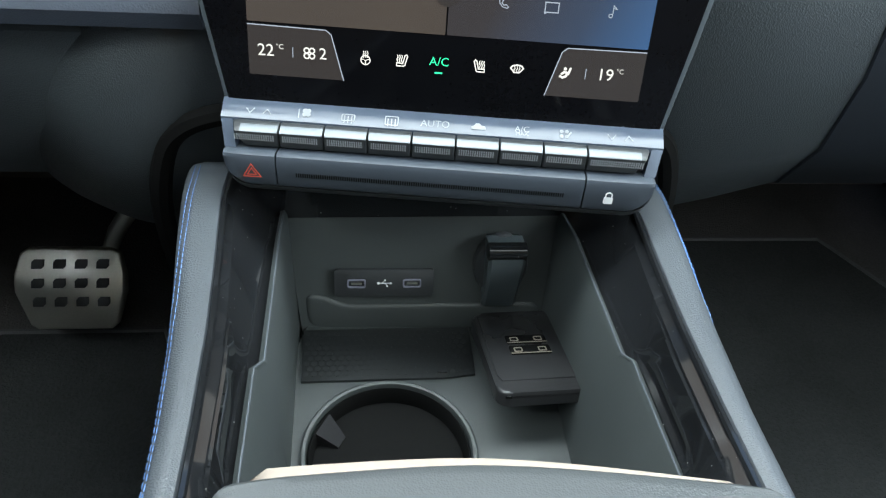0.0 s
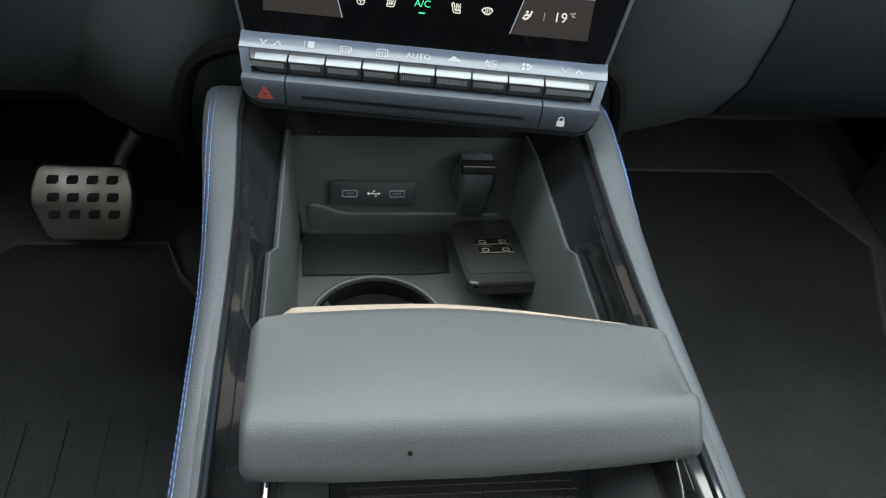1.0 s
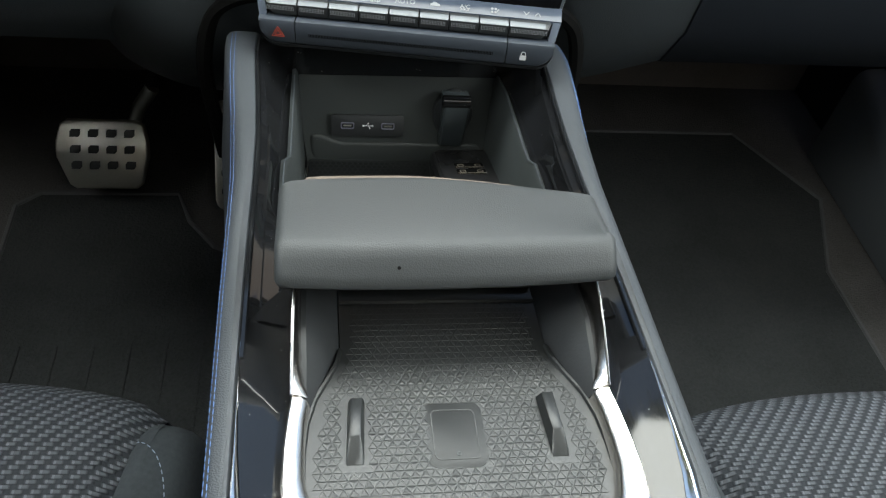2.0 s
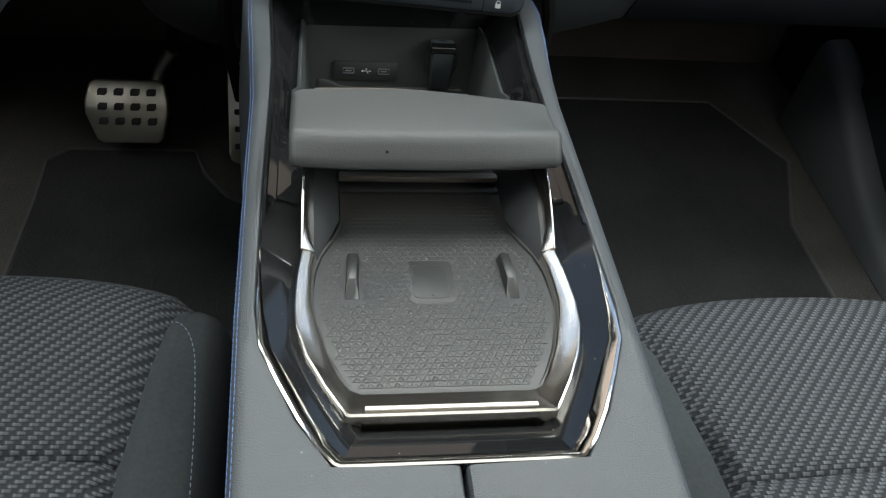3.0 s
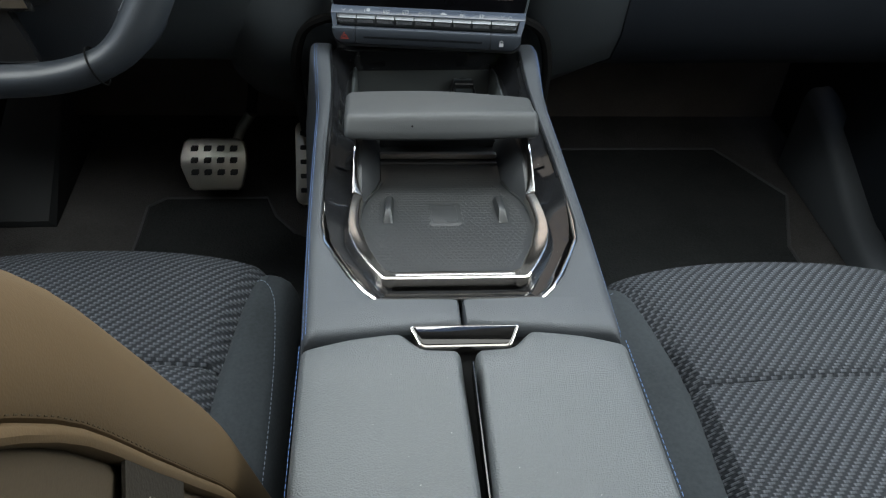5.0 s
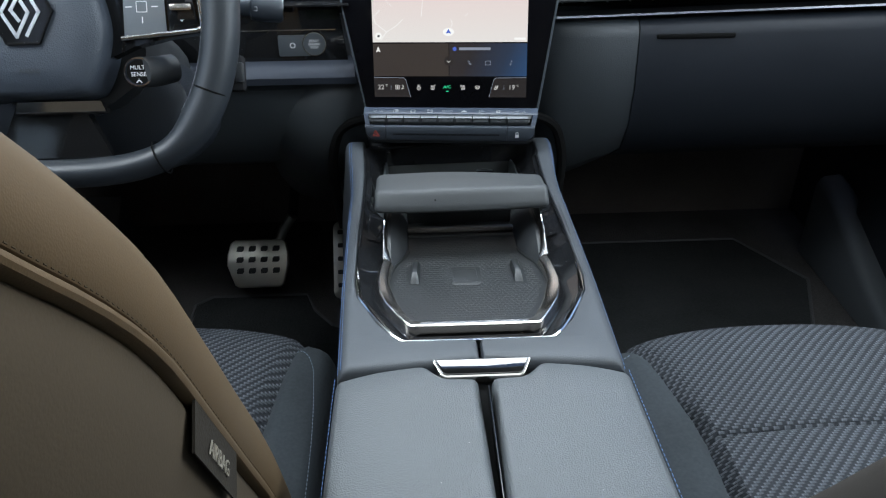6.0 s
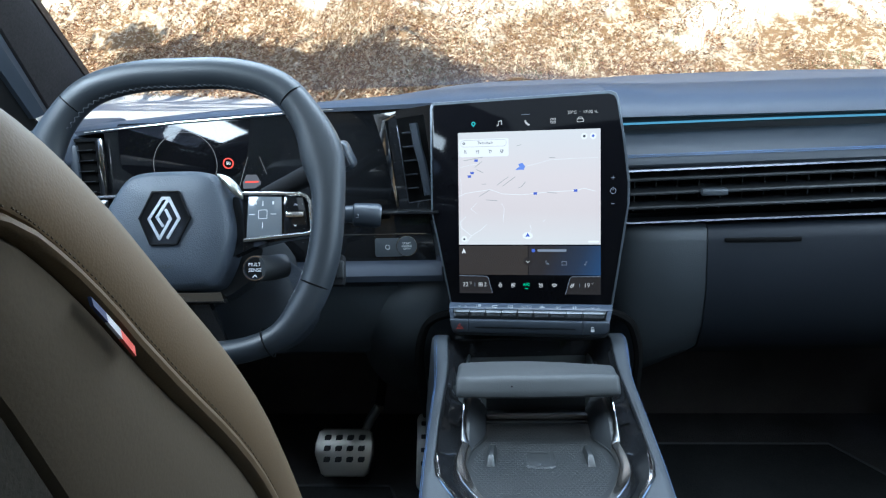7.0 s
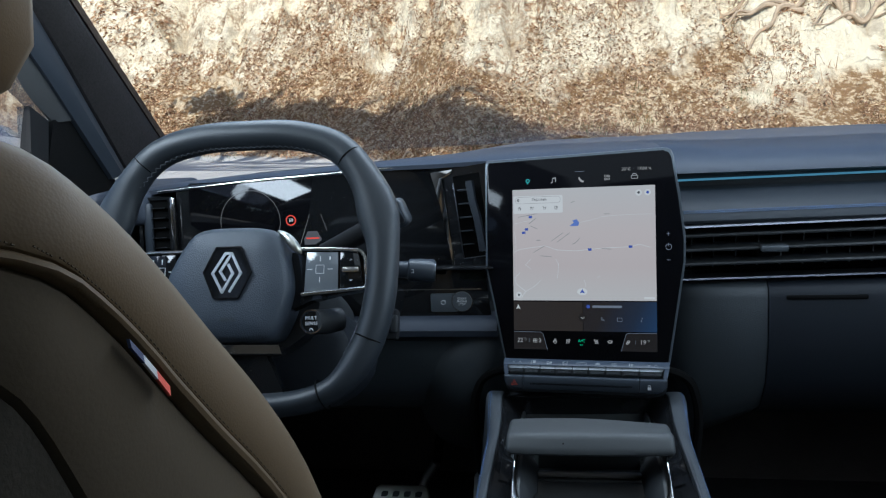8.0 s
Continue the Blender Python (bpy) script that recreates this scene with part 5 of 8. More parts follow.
                    bm.faces.new((inner_verts[k], inner_verts[(k + 1) % 3], tip))
    tagged(part("triangle_pattern", bm, M_MATRUBBER, tray, smooth=False), kind="stuff")
    for sign in (1, -1):
        x = sign * 0.0470 - 0.0005
        lean = 0.0015 * sign
        fin = bmesh.new()
        loft([[(x - 0.0040 - lean, -0.308, tray_z(-0.308)), (x + 0.0040 - lean, -0.308, tray_z(-0.308)), (x + 0.0042, -0.342, tray_z(-0.342)), (x - 0.0042, -0.342, tray_z(-0.342))],
              [(x - 0.0028 - lean, -0.310, tray_z(-0.31) + 0.0075), (x + 0.0028 - lean, -0.310, tray_z(-0.31) + 0.0075), (x + 0.0024, -0.330, tray_z(-0.330) + 0.0065), (x - 0.0024, -0.330, tray_z(-0.330) + 0.0065)]], bm=fin)
        bmesh.ops.bevel(fin, geom=list(fin.edges), offset=0.0005, segments=1, affect="EDGES")
        part("fin", fin, M_MATRUBBER, tray)
        # Side cheek between the pad and the bracket.
        part("cheek", loft([[(sign * 0.0535, y, tray_z(y) - 0.001), (sign * 0.0600, y, tray_z(y) + 0.012), (sign * 0.0695, y, tray_z(y) + 0.022), (sign * 0.0720, y, tray_z(y) + 0.022), (sign * 0.072, y, tray_z(y) - 0.004)] for y in (-0.205, -0.274)]
                            + [[(sign * 0.0600, -0.2935, tray_z(-0.2935) - 0.001), (sign * 0.0640, -0.2935, tray_z(-0.2935) + 0.008), (sign * 0.0690, -0.2935, tray_z(-0.2935) + 0.016), (sign * 0.0720, -0.2935, tray_z(-0.2935) + 0.016), (sign * 0.072, -0.2935, tray_z(-0.2935) - 0.004)], [(sign * 0.0665, -0.311, tray_z(-0.311) - 0.001), (sign * 0.0672, -0.311, tray_z(-0.311) + 0.002), (sign * 0.0690, -0.311, tray_z(-0.311) + 0.006), (sign * 0.0720, -0.311, tray_z(-0.311) + 0.007), (sign * 0.072, -0.311, tray_z(-0.311) - 0.004)]]), M_PLASTIC, tray)
    m = Matrix.Translation((-0.001, -0.3275, tray_z(-0.3275) - 0.0002)) @ Matrix.Rotation(math.atan(-0.108), 4, "X")
    pad = part("charge_mark", slab(rounded(0.028, 0.036, 0.006), 0.0003, m, 0.0001), M_PADFLAT, tray)
    part("square_line", ring_slab(rounded(0.0212, 0.0272, 0.003), rounded(0.0202, 0.0262, 0.0025), 0.0003, m @ Matrix.Translation((0, 0, 0.0002))), M_MATRUBBER, pad)
    part("dot", ring(0.0010, 0.0007, 0.0002, m @ Matrix.Translation((0.0005, -0.0108, 0.0006)), 14), M_KEY, pad)
    # Rear stop bar under the hand rest.
    part("stop_bar", box((0.108, 0.006, 0.006), (0, -0.2310, 0.6590), 0.002), surface("warm_grey_plastic", (0.14, 0.128, 0.115), 0.4, vary=0.06, bump=0.1), tray, "warm grey stop bar")
    part("front_ridge", tube([(x, -0.2430, tray_z(-0.2430) + 0.0006) for x in (-0.053, 0, 0.053)], 0.0016, 6), M_MATRUBBER, tray)
    part("tray_back", box((0.108, 0.004, 0.05), (0, -0.206, 0.660)), M_PLASTIC, tray)
    return tray


build_phone_tray()


def build_armrest():
    rest = thing("armrest", (0, -0.7, 0.68), "grey leather split-lid centre armrest", "armrest")
    outline = [(0.1040, -0.5000), (0.0730, -0.4948), (0.0410, -0.4912), (0.0335, -0.5010), (0.0275, -0.5070), (0.0045, -0.5085), (0.0030, -0.62), (0.0030, -1.02), (0.0995, -1.02), (0.1015, -0.65)]
    for sign in (1, -1):
        line = fillet([(sign * x, y) for x, y in outline], 0.006)
        bm = pillow(line, [(0.0, -0.022), (0.0, -0.0062), (0.0004, -0.0040), (0.0014, -0.0020), (0.0030, -0.0006), (0.0048, 0.0)], [sign * 0.01 * k for k in range(1, 10)], [-0.525 - 0.02 * k for k in range(24)])
        for v in bm.verts:
            v.co.z += 0.647 - 0.108 * max(v.co.y, -0.66) - 0.02 * min(0.0, v.co.y + 0.66) + 0.0035 - 0.006 * (abs(v.co.x) / 0.1) ** 4
        part("lid", bm, M_LEATHER, rest, "padded grey leather lid")
    part("gap_strip", box((0.0010, 0.5, 0.012), (0.0012, -0.775, 0.706), 0.0003), M_DARKSATIN, rest)
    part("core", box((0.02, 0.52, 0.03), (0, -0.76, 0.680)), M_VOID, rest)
    latch = thing("armrest_latch", (0, -0.50, 0.70), "glossy chrome framed armrest latch", "latch")
    z = top_z(-0.4995) + 0.0005
    m = Matrix.Translation((-0.0005, -0.4970, z)) @ Matrix.Rotation(radians(9), 4, "X")
    shape = [(-0.0355, 0.0085), (0.0355, 0.0085), (0.0290, -0.0065), (0.0260, -0.0085), (-0.0260, -0.0085), (-0.0290, -0.0065)]
    small = [(-0.0340, 0.0078), (0.0340, 0.0078), (0.0284, -0.0050), (0.0259, -0.0066), (-0.0259, -0.0066), (-0.0284, -0.0050)]
    part("frame", pillow(fillet(shape, 0.003), [(0.0, -0.004), (0.0, 0.0012), (0.0003, 0.0020), (0.0010, 0.0024), (0.0022, 0.0024)]), M_SATIN, latch, "chrome frame").data.transform(m)
    part("button", pillow(fillet(small, 0.003), [(0.0, 0.0), (0.0, 0.0024), (0.0004, 0.0028), (0.0010, 0.0029)]), M_MIRROR, latch, "dark mirror button").data.transform(m)
    part("recess", box((0.085, 0.03, 0.012), (0, -0.503, 0.684)), M_VOID, latch)


build_armrest()


# ---- touch screen and controls ----
def screen_frame():
    yaw, lean, roll = radians(-8), radians(14), radians(1.4)
    u = Vector((math.cos(yaw), math.sin(yaw), math.tan(roll))).normalized()
    b = Vector((-math.sin(yaw), math.cos(yaw), 0))
    v = b * math.sin(lean) + Vector((0, 0, 1)) * math.cos(lean)
    v = (v - u * v.dot(u)).normalized()
    m = Matrix((u, v, u.cross(v))).transposed().to_4x4()
    m.translation = Vector((0.001, 0.0090, 0.7085))
    return m


S = screen_frame()


def on_screen(u, v, w=0.0):
    return S @ Matrix.Translation((u, v, w))


def build_screen():
    screen = thing("touch_screen", S @ Vector((0, 0, -0.01)), "tall portrait touch screen showing a pale map and climate bar", "touch screen")
    shell = [(-0.1085, -0.016), (0.1105, -0.016), (0.1180, 0.030), (0.1320, 0.120), (0.1325, 0.150), (0.1265, 0.205), (0.1185, 0.2575), (0.1150, 0.2645), (0.1080, 0.2675), (-0.1310, 0.2610), (-0.1345, 0.2550), (-0.1345, 0.1120), (-0.1260, 0.072)]
    inner = [(u * 0.978, v * 0.985 + (0.001 if v < 0.1 else 0)) for u, v in shell]
    part("housing", slab(shell, 0.016, on_screen(0, 0, -0.0165), 0.002), surface("gunmetal_edge", (0.10, 0.115, 0.13), 0.3, 0.3, vary=0.05, bump=0.0), screen, "slim gunmetal housing edge")
    glass = part("glass", slab(inner, 0.0012, on_screen(0, 0, -0.0006), 0.0005), M_TOUCHGLASS, screen, "black display glass")

    def strokes(lines, wide, w):
        """Flat strokes along lines of (u, v)."""
        bm = bmesh.new()
        for line in lines:
            for (u0, v0), (u1, v1) in zip(line, line[1:]):
                d = Vector((u1 - u0, v1 - v0)).normalized() * wide / 2
                slab([(u0 - d.x + d.y, v0 - d.y - d.x), (u1 + d.x + d.y, v1 + d.y - d.x), (u1 + d.x - d.y, v1 + d.y + d.x), (u0 - d.x - d.y, v0 - d.y + d.x)], 0.0001, on_screen(0, 0, w), bm=bm)
        return bm

    def rect(u0, u1, v0, v1, r=0.001):
        return rounded(u1 - u0, v1 - v0, r, ((u0 + u1) / 2, (v0 + v1) / 2), 3)

    # Map; a faint warm band painted into its glow stands in for screen flicker.
    n = Nodes("map_glow")
    n.bsdf.inputs["Base Color"].default_value = (0.01, 0.01, 0.01, 1)
    n.bsdf.inputs["Roughness"].default_value = 0.15
    split = n.add("ShaderNodeSeparateXYZ")
    n.link(n.coords(), split.inputs[0])
    tone = n.ramp(n.math("MULTIPLY_ADD", split.outputs[2], 5.0, -3.75), [(0.10, (0.74, 0.72, 0.69)), (0.34, (0.74, 0.65, 0.62)), (0.56, (0.77, 0.68, 0.65)), (0.9, (0.74, 0.73, 0.71))])
    n.link(tone, n.bsdf.inputs["Emission Color"])
    n.bsdf.inputs["Emission Strength"].default_value = MAP_GLOW
    plan = part("map", slab(rect(-0.0950, 0.0950, 0.0665, 0.2185, 0.0004), 0.0001, on_screen(0, 0, 0.0007)), n.mat, glass, "pale street map", smooth=False)
    white, grey, ink, blue = ("map_white", (0.9, 0.9, 0.88)), ("map_grey", (0.42, 0.41, 0.40)), ("map_ink", (0.10, 0.10, 0.11)), ("map_blue", (0.07, 0.13, 0.55))
    lake = ("map_lake", (0.17, 0.28, 0.72))
    mats = {key: glowing(key + "_glow", colour, MAP_GLOW) for key, colour in (white, grey, ink, blue, lake)}

    def road(points, width, key):
        bm = bmesh.new()
        for (u0, v0), (u1, v1) in zip(points, points[1:]):
            d = Vector((u1 - u0, v1 - v0))
            s = Vector((-d.y, d.x)).normalized() * width / 2
            slab([(u0 - s.x, v0 - s.y), (u1 - s.x, v1 - s.y), (u1 + s.x, v1 + s.y), (u0 + s.x, v0 + s.y)], 0.0001, on_screen(0, 0, 0.0009), bm=bm)
        part("street", bm, mats[key], plan, smooth=False)

    def spot(x, y):
        """A place on the map, from hundredths of its width and height."""
        return (-0.095 + 0.0019 * x, 0.2185 - 0.00152 * y)

    for line, wide in (
        ([(0, 57), (5, 54), (23, 51), (32, 55), (45, 56), (63, 54), (83, 53), (89, 51), (97, 54)], 0.0010),
        ([(48, 31), (56, 29), (65, 26), (82, 25), (98, 25)], 0.0006),
        ([(5, 75), (1, 80), (2, 85), (9, 92), (5, 99)], 0.0011),
        ([(9, 92), (16, 87), (20, 82)], 0.0009),
        ([(31, 63), (33, 68), (32, 80)], 0.0008),
        ([(13, 63), (9, 68), (13, 72)], 0.0007),
        ([(51, 82), (52, 86), (50, 92)], 0.0007),
        ([(2, 55), (2, 45), (1, 38)], 0.0006),
        ([(1, 31), (8, 29), (14, 28)], 0.0006),
        ([(60, 80), (62, 78)], 0.0006),
    ):
        road([spot(x, y) for x, y in line], wide * 0.65, "map_white")
    for line in ([(28, 47), (36, 40)], [(32, 48), (41, 40)], [(43, 50), (45, 49), (48, 45)], [(15, 57), (23, 51)], [(20, 60), (28, 61)], [(17, 46), (20, 46)], [(12, 31), (17, 26)], [(13, 33), (18, 36)], [(42, 13), (45, 12)], [(65, 24), (69, 24)], [(63, 54), (70, 55)], [(4, 25), (18, 22)]):
        road([spot(x, y) for x, y in line], 0.0008, "map_grey")
    part("lake", slab([spot(x, y) for x, y in ((41, 34), (44, 31), (43, 29), (46, 28), (48, 31), (47, 34), (44, 34))][::-1], 0.0001, on_screen(0, 0, 0.0010)), mats["map_lake"], plan, smooth=False)
    for x, y in ((55, 55), (83, 53), (13, 25), (10, 36), (8, 39)):
        u, v = spot(x, y)
        part("road_sign", slab(rect(u - 0.0024, u + 0.0024, v - 0.0016, v + 0.0016, 0.0004), 0.0001, on_screen(0, 0, 0.0011)), mats["map_blue"], plan, smooth=False)
    part("search_box", slab(rect(-0.094, -0.026, 0.1855, 0.2095, 0.002), 0.0001, on_screen(0, 0, 0.0010)), mats["map_white"], plan, smooth=False)
    part("search_field", ring_slab(rounded(0.0625, 0.0092, 0.0045, (-0.060, 0.2035)), rounded(0.0617, 0.0084, 0.0041, (-0.060, 0.2035)), 0.0001, on_screen(0, 0, 0.0012)), mats["map_grey"], plan, smooth=False)
    part("search_text", lettering("\u0422\u044a\u0440\u0441\u0435\u043d\u0435", 0.0050, on_screen(-0.058, 0.2040, 0.00125)), mats["map_ink"], plan, smooth=False)
    part("search_pin", ring(0.0018, 0.0008, 0.0001, on_screen(-0.087, 0.2038, 0.0012), 14), mats["map_ink"], plan, smooth=False)
    for u in (-0.085, -0.068, -0.051, -0.035):
        marks = {-0.085: ([(-1.3, -2), (-1.3, 2), (0.6, 2), (0.6, -2)], [(-1.3, 0.6), (0.6, 0.6)], [(0.6, 0.5), (1.6, 0), (1.6, -1.6)]), -0.068: ([(-1.2, -2), (-1.2, 2)], [(-1.9, 2), (-1.9, 0.6), (-0.5, 0.6), (-0.5, 2)], [(1.2, -2), (1.2, 2)], [(1.2, 2), (2.0, 1.2), (1.2, 0)]), -0.051: ([(-2, 2), (-1.4, 2), (-0.7, -0.8), (1.4, -0.8), (2.0, 1.3), (-1.2, 1.3)], [(-0.7, -1.8), (-0.4, -1.8)], [(1.1, -1.8), (1.4, -1.8)]), -0.035: ([(-1.7, 2), (-1.7, -0.6), (0.9, -0.6), (0.9, 2), (-1.7, 2)], [(0.9, 1.4), (1.9, 1.4), (1.9, 0.2), (0.9, 0.2)], [(-1.8, -1.8), (1.6, -1.8)])}[u]
        part("search_icon", strokes([[(u + 0.001 * x, 0.1922 + 0.001 * y) for x, y in line] for line in marks], 0.0005, 0.0012), mats["map_ink"], plan, smooth=False)
    for u in (0.074, 0.0855):
        part("round_button", disc(0.0042, 0.0001, on_screen(u, 0.2090, 0.0011), 20), mats["map_white"], plan, smooth=False)
        part("round_icon", disc(0.0018, 0.0001, on_screen(u, 0.2090, 0.0013), 14), mats["map_blue"] if u > 0.08 else mats["map_ink"], plan, smooth=False)
    part("round_button", disc(0.0042, 0.0001, on_screen(-0.0875, 0.0740, 0.0011), 20), mats["map_white"], plan, smooth=False)
    part("round_icon", disc(0.0016, 0.0001, on_screen(-0.0875, 0.0740, 0.0013), 14), mats["map_ink"], plan, smooth=False)
    part("position_halo", disc(0.0062, 0.0001, on_screen(-0.001, 0.0785, 0.0011) @ Matrix.Diagonal((1.1, 0.75, 1, 1)), 24), mats["map_white"], plan, smooth=False)
    part("position_arrow", slab([(-0.0044, 0.0765), (-0.001, 0.0775), (0.0024, 0.0765), (-0.001, 0.0822)], 0.0001, on_screen(0, 0, 0.0013)), mats["map_blue"], plan, smooth=False)
    part("maker_mark", slab(rect(0.079, 0.093, 0.0690, 0.0716, 0.0006), 0.0001, on_screen(0, 0, 0.0009)), mats["map_white"], plan, smooth=False)

    # Cards under the map.
    part("card", slab(rect(-0.0950, -0.0010, 0.0255, 0.0650, 0.0006), 0.0001, on_screen(0, 0, 0.0007)), glowing("brown_card_glow", (0.046, 0.036, 0.031), 0.34), glass, "dark brown card", smooth=False)
    n = Nodes("blue_card_glow")
    n.bsdf.inputs["Base Color"].default_value = (0.01, 0.01, 0.01, 1)
    n.bsdf.inputs["Roughness"].default_value = 0.15
    split = n.add("ShaderNodeSeparateXYZ")
    n.link(n.coords(), split.inputs[0])
    slope = n.math("ADD", n.math("MULTIPLY", split.outputs[0], 9.0), n.math("MULTIPLY_ADD", split.outputs[2], -4.0, 2.85))
    n.link(n.ramp(slope, [(0.05, (0.035, 0.030, 0.034)), (0.45, (0.035, 0.055, 0.105)), (0.95, (0.035, 0.13, 0.34))]), n.bsdf.inputs["Emission Color"])
    n.bsdf.inputs["Emission Strength"].default_value = 0.25
    part("card", slab(rect(-0.0002, 0.0950, 0.0255, 0.0650, 0.0006), 0.0001, on_screen(0, 0, 0.0007)), n.mat, glass, "card fading from dark to blue", smooth=False)
    pale = glowing("ui_pale_glow", (0.75, 0.74, 0.72), 0.33)
    dim = glowing("ui_dim_glow", (0.30, 0.34, 0.42), 0.35)
    green = glowing("ui_green_glow", (0.02, 0.42, 0.20), 0.7)
    chip = glowing("ui_chip_glow", (0.026, 0.021, 0.021), 0.28)
    teal = glowing("ui_teal_glow", (0.05, 0.42, 0.40), 0.5)

    def icon(bm_maker, mat, name="icon", pivot=None, size=0.8):
        """A glowing mark; with a pivot it is drawn in about that place of the screen."""
        if pivot:
            p = on_screen(pivot[0], pivot[1], 0.0).translation
            bm_maker.transform(Matrix.Translation(p) @ Matrix.Scale(size, 4) @ Matrix.Translation(-p))
        part(name, bm_maker, mat, glass, smooth=False)

    icon(disc(0.0056, 0.0001, on_screen(-0.001, 0.0440, 0.0009), 24), chip, "fold_button")
    icon(slab([(-0.0030, 0.0448), (-0.0036, 0.0442), (-0.001, 0.0418), (0.0016, 0.0442), (0.0010, 0.0448), (-0.001, 0.0430)], 0.0001, on_screen(0, 0, 0.0012)), pale, "arrow")
    icon(strokes([[(0.0222, 0.0448), (0.0226, 0.0420), (0.0246, 0.0397), (0.0276, 0.0390), (0.0284, 0.0398), (0.0268, 0.0412), (0.0252, 0.0408), (0.0240, 0.0424), (0.0246, 0.0438), (0.0234, 0.0454), (0.0222, 0.0448)]], 0.0006, 0.0012), dim, "phone_icon", pivot=(0.025, 0.042), size=0.72)
    icon(strokes([[(0.0436, 0.0386), (0.0518, 0.0386), (0.0518, 0.0448), (0.0432, 0.0448), (0.0432, 0.0378), (0.0446, 0.0386)]], 0.0007, 0.0012), dim, "message_icon", pivot=(0.0475, 0.0415), size=0.72)
    icon(ring(0.0014, 0.0008, 0.0001, on_screen(0.0745, 0.0390, 0.0012), 16), dim, "music_icon", pivot=(0.076, 0.042), size=0.72)
    icon(strokes([[(0.0757, 0.0392), (0.0757, 0.0455), (0.0782, 0.0432), (0.0757, 0.0440)]], 0.0005, 0.0012), dim, "music_icon", pivot=(0.076, 0.042), size=0.72)
    icon(slab([(-0.0915, 0.0545), (-0.0885, 0.0560), (-0.0855, 0.0545), (-0.0885, 0.0615)], 0.0001, on_screen(0, 0, 0.0012)), mats["map_white"], "arrow_icon")
    icon(disc(0.0024, 0.0001, on_screen(0.0065, 0.0585, 0.0012), 18), mats["map_blue"], "assistant_icon")
    icon(slab(rect(0.0120, 0.0505, 0.0570, 0.0602, 0.0008), 0.0001, on_screen(0, 0, 0.0012)), dim, "assistant_text_bar")

    # Climate bar.
    chipline = [(-0.095, 0.0), (-0.0495, 0.0), (-0.0555, 0.0215), (-0.0575, 0.0232), (-0.095, 0.0238)]
    part("climate_chip", slab(chipline, 0.0001, on_screen(0, 0, 0.0007)), chip, glass, smooth=False)
    part("climate_chip", slab([(-u, v) for u, v in chipline], 0.0001, on_screen(0, 0, 0.0007)), chip, glass, smooth=False)
    for a, b in (((-0.095, 0.0241), (-0.0575, 0.0236)), ((-0.0575, 0.0236), (-0.0550, 0.0215)), ((-0.0550, 0.0215), (-0.0490, 0.0))):
        for s in (1, -1):
            d = Vector((b[0] - a[0], b[1] - a[1]))
            side = Vector((-d.y, d.x)).normalized() * 0.00025
            icon(slab([(s * (a[0] - side.x), a[1] - side.y), (s * (b[0] - side.x), b[1] - side.y), (s * (b[0] + side.x), b[1] + side.y), (s * (a[0] + side.x), a[1] + side.y)], 0.0001, on_screen(0, 0, 0.0009)), dim, "chip_line")
    for text, u in (("22", -0.0865), ("19", 0.0770)):
        icon(lettering(text, 0.0082, on_screen(u, 0.0120, 0.0011)), pale, "temperature")
        icon(lettering("\u00b0C", 0.0034, on_screen(u + 0.0068, 0.0142, 0.0011)), pale, "degree_sign")
    icon(lettering("2", 0.0078, on_screen(-0.0590, 0.0120, 0.0011)), pale, "fan_speed")
    for k in range(4):
        turn = radians(45 + 90 * k)
        icon(ring_slab([(-0.0655 + 0.0018 * math.cos(turn) + 0.0016 * math.cos(t), 0.0121 + 0.0018 * math.sin(turn) + 0.0016 * math.sin(t)) for t in [0.524 * i for i in range(12)]], [(-0.0655 + 0.0018 * math.cos(turn) + 0.0009 * math.cos(t), 0.0121 + 0.0018 * math.sin(turn) + 0.0009 * math.sin(t)) for t in [0.524 * i for i in range(12)]], 0.0001, on_screen(0, 0, 0.0011 + 0.00002 * k)), pale, "fan_blade")
    for u in (-0.0735, 0.0675):
        icon(slab(rect(u - 0.0002, u + 0.0002, 0.0095, 0.0145, 0.0001), 0.0001, on_screen(0, 0, 0.0011)), dim, "divider")
    icon(ring(0.0031, 0.0024, 0.0001, on_screen(-0.0385, 0.0106, 0.0011), 24), pale, "wheel_icon", pivot=(-0.0385, 0.0118))
    icon(strokes([[(-0.0409, 0.0110), (-0.0396, 0.0110), (-0.0385, 0.0100), (-0.0374, 0.0110), (-0.0361, 0.0110)], [(-0.0385, 0.0100), (-0.0385, 0.0080)]] + [[(-0.0397 + 0.0012 * k, 0.0122), (-0.0400 + 0.0012 * k, 0.0134), (-0.0394 + 0.0012 * k, 0.0146), (-0.0397 + 0.0012 * k, 0.0158)] for k in range(3)], 0.0005, 0.0012), pale, "wheel_icon", pivot=(-0.0385, 0.0118))
    for u, s in ((-0.0210, 1), (0.0165, -1)):
        icon(strokes([[(u + s * x, v) for x, v in ((-0.0030, 0.0104), (-0.0030, 0.0085), (0.0012, 0.0085), (0.0020, 0.0092), (0.0034, 0.0146), (0.0028, 0.0155), (0.0019, 0.0150), (0.0006, 0.0102), (-0.0030, 0.0104))]], 0.0007, 0.0011), pale, "seat_icon", pivot=(u, 0.0120))
        icon(strokes([[(u + s * (x + dx), v) for dx, v in ((0.0, 0.0112), (-0.0003, 0.0125), (0.0003, 0.0138), (0.0, 0.0150))] for x in (-0.0026, -0.0013, 0.0)], 0.0006, 0.0011), pale, "seat_icon", pivot=(u, 0.0120))
    icon(lettering("A/C", 0.0058, on_screen(-0.0030, 0.0125, 0.0011)), green, "ac_text")
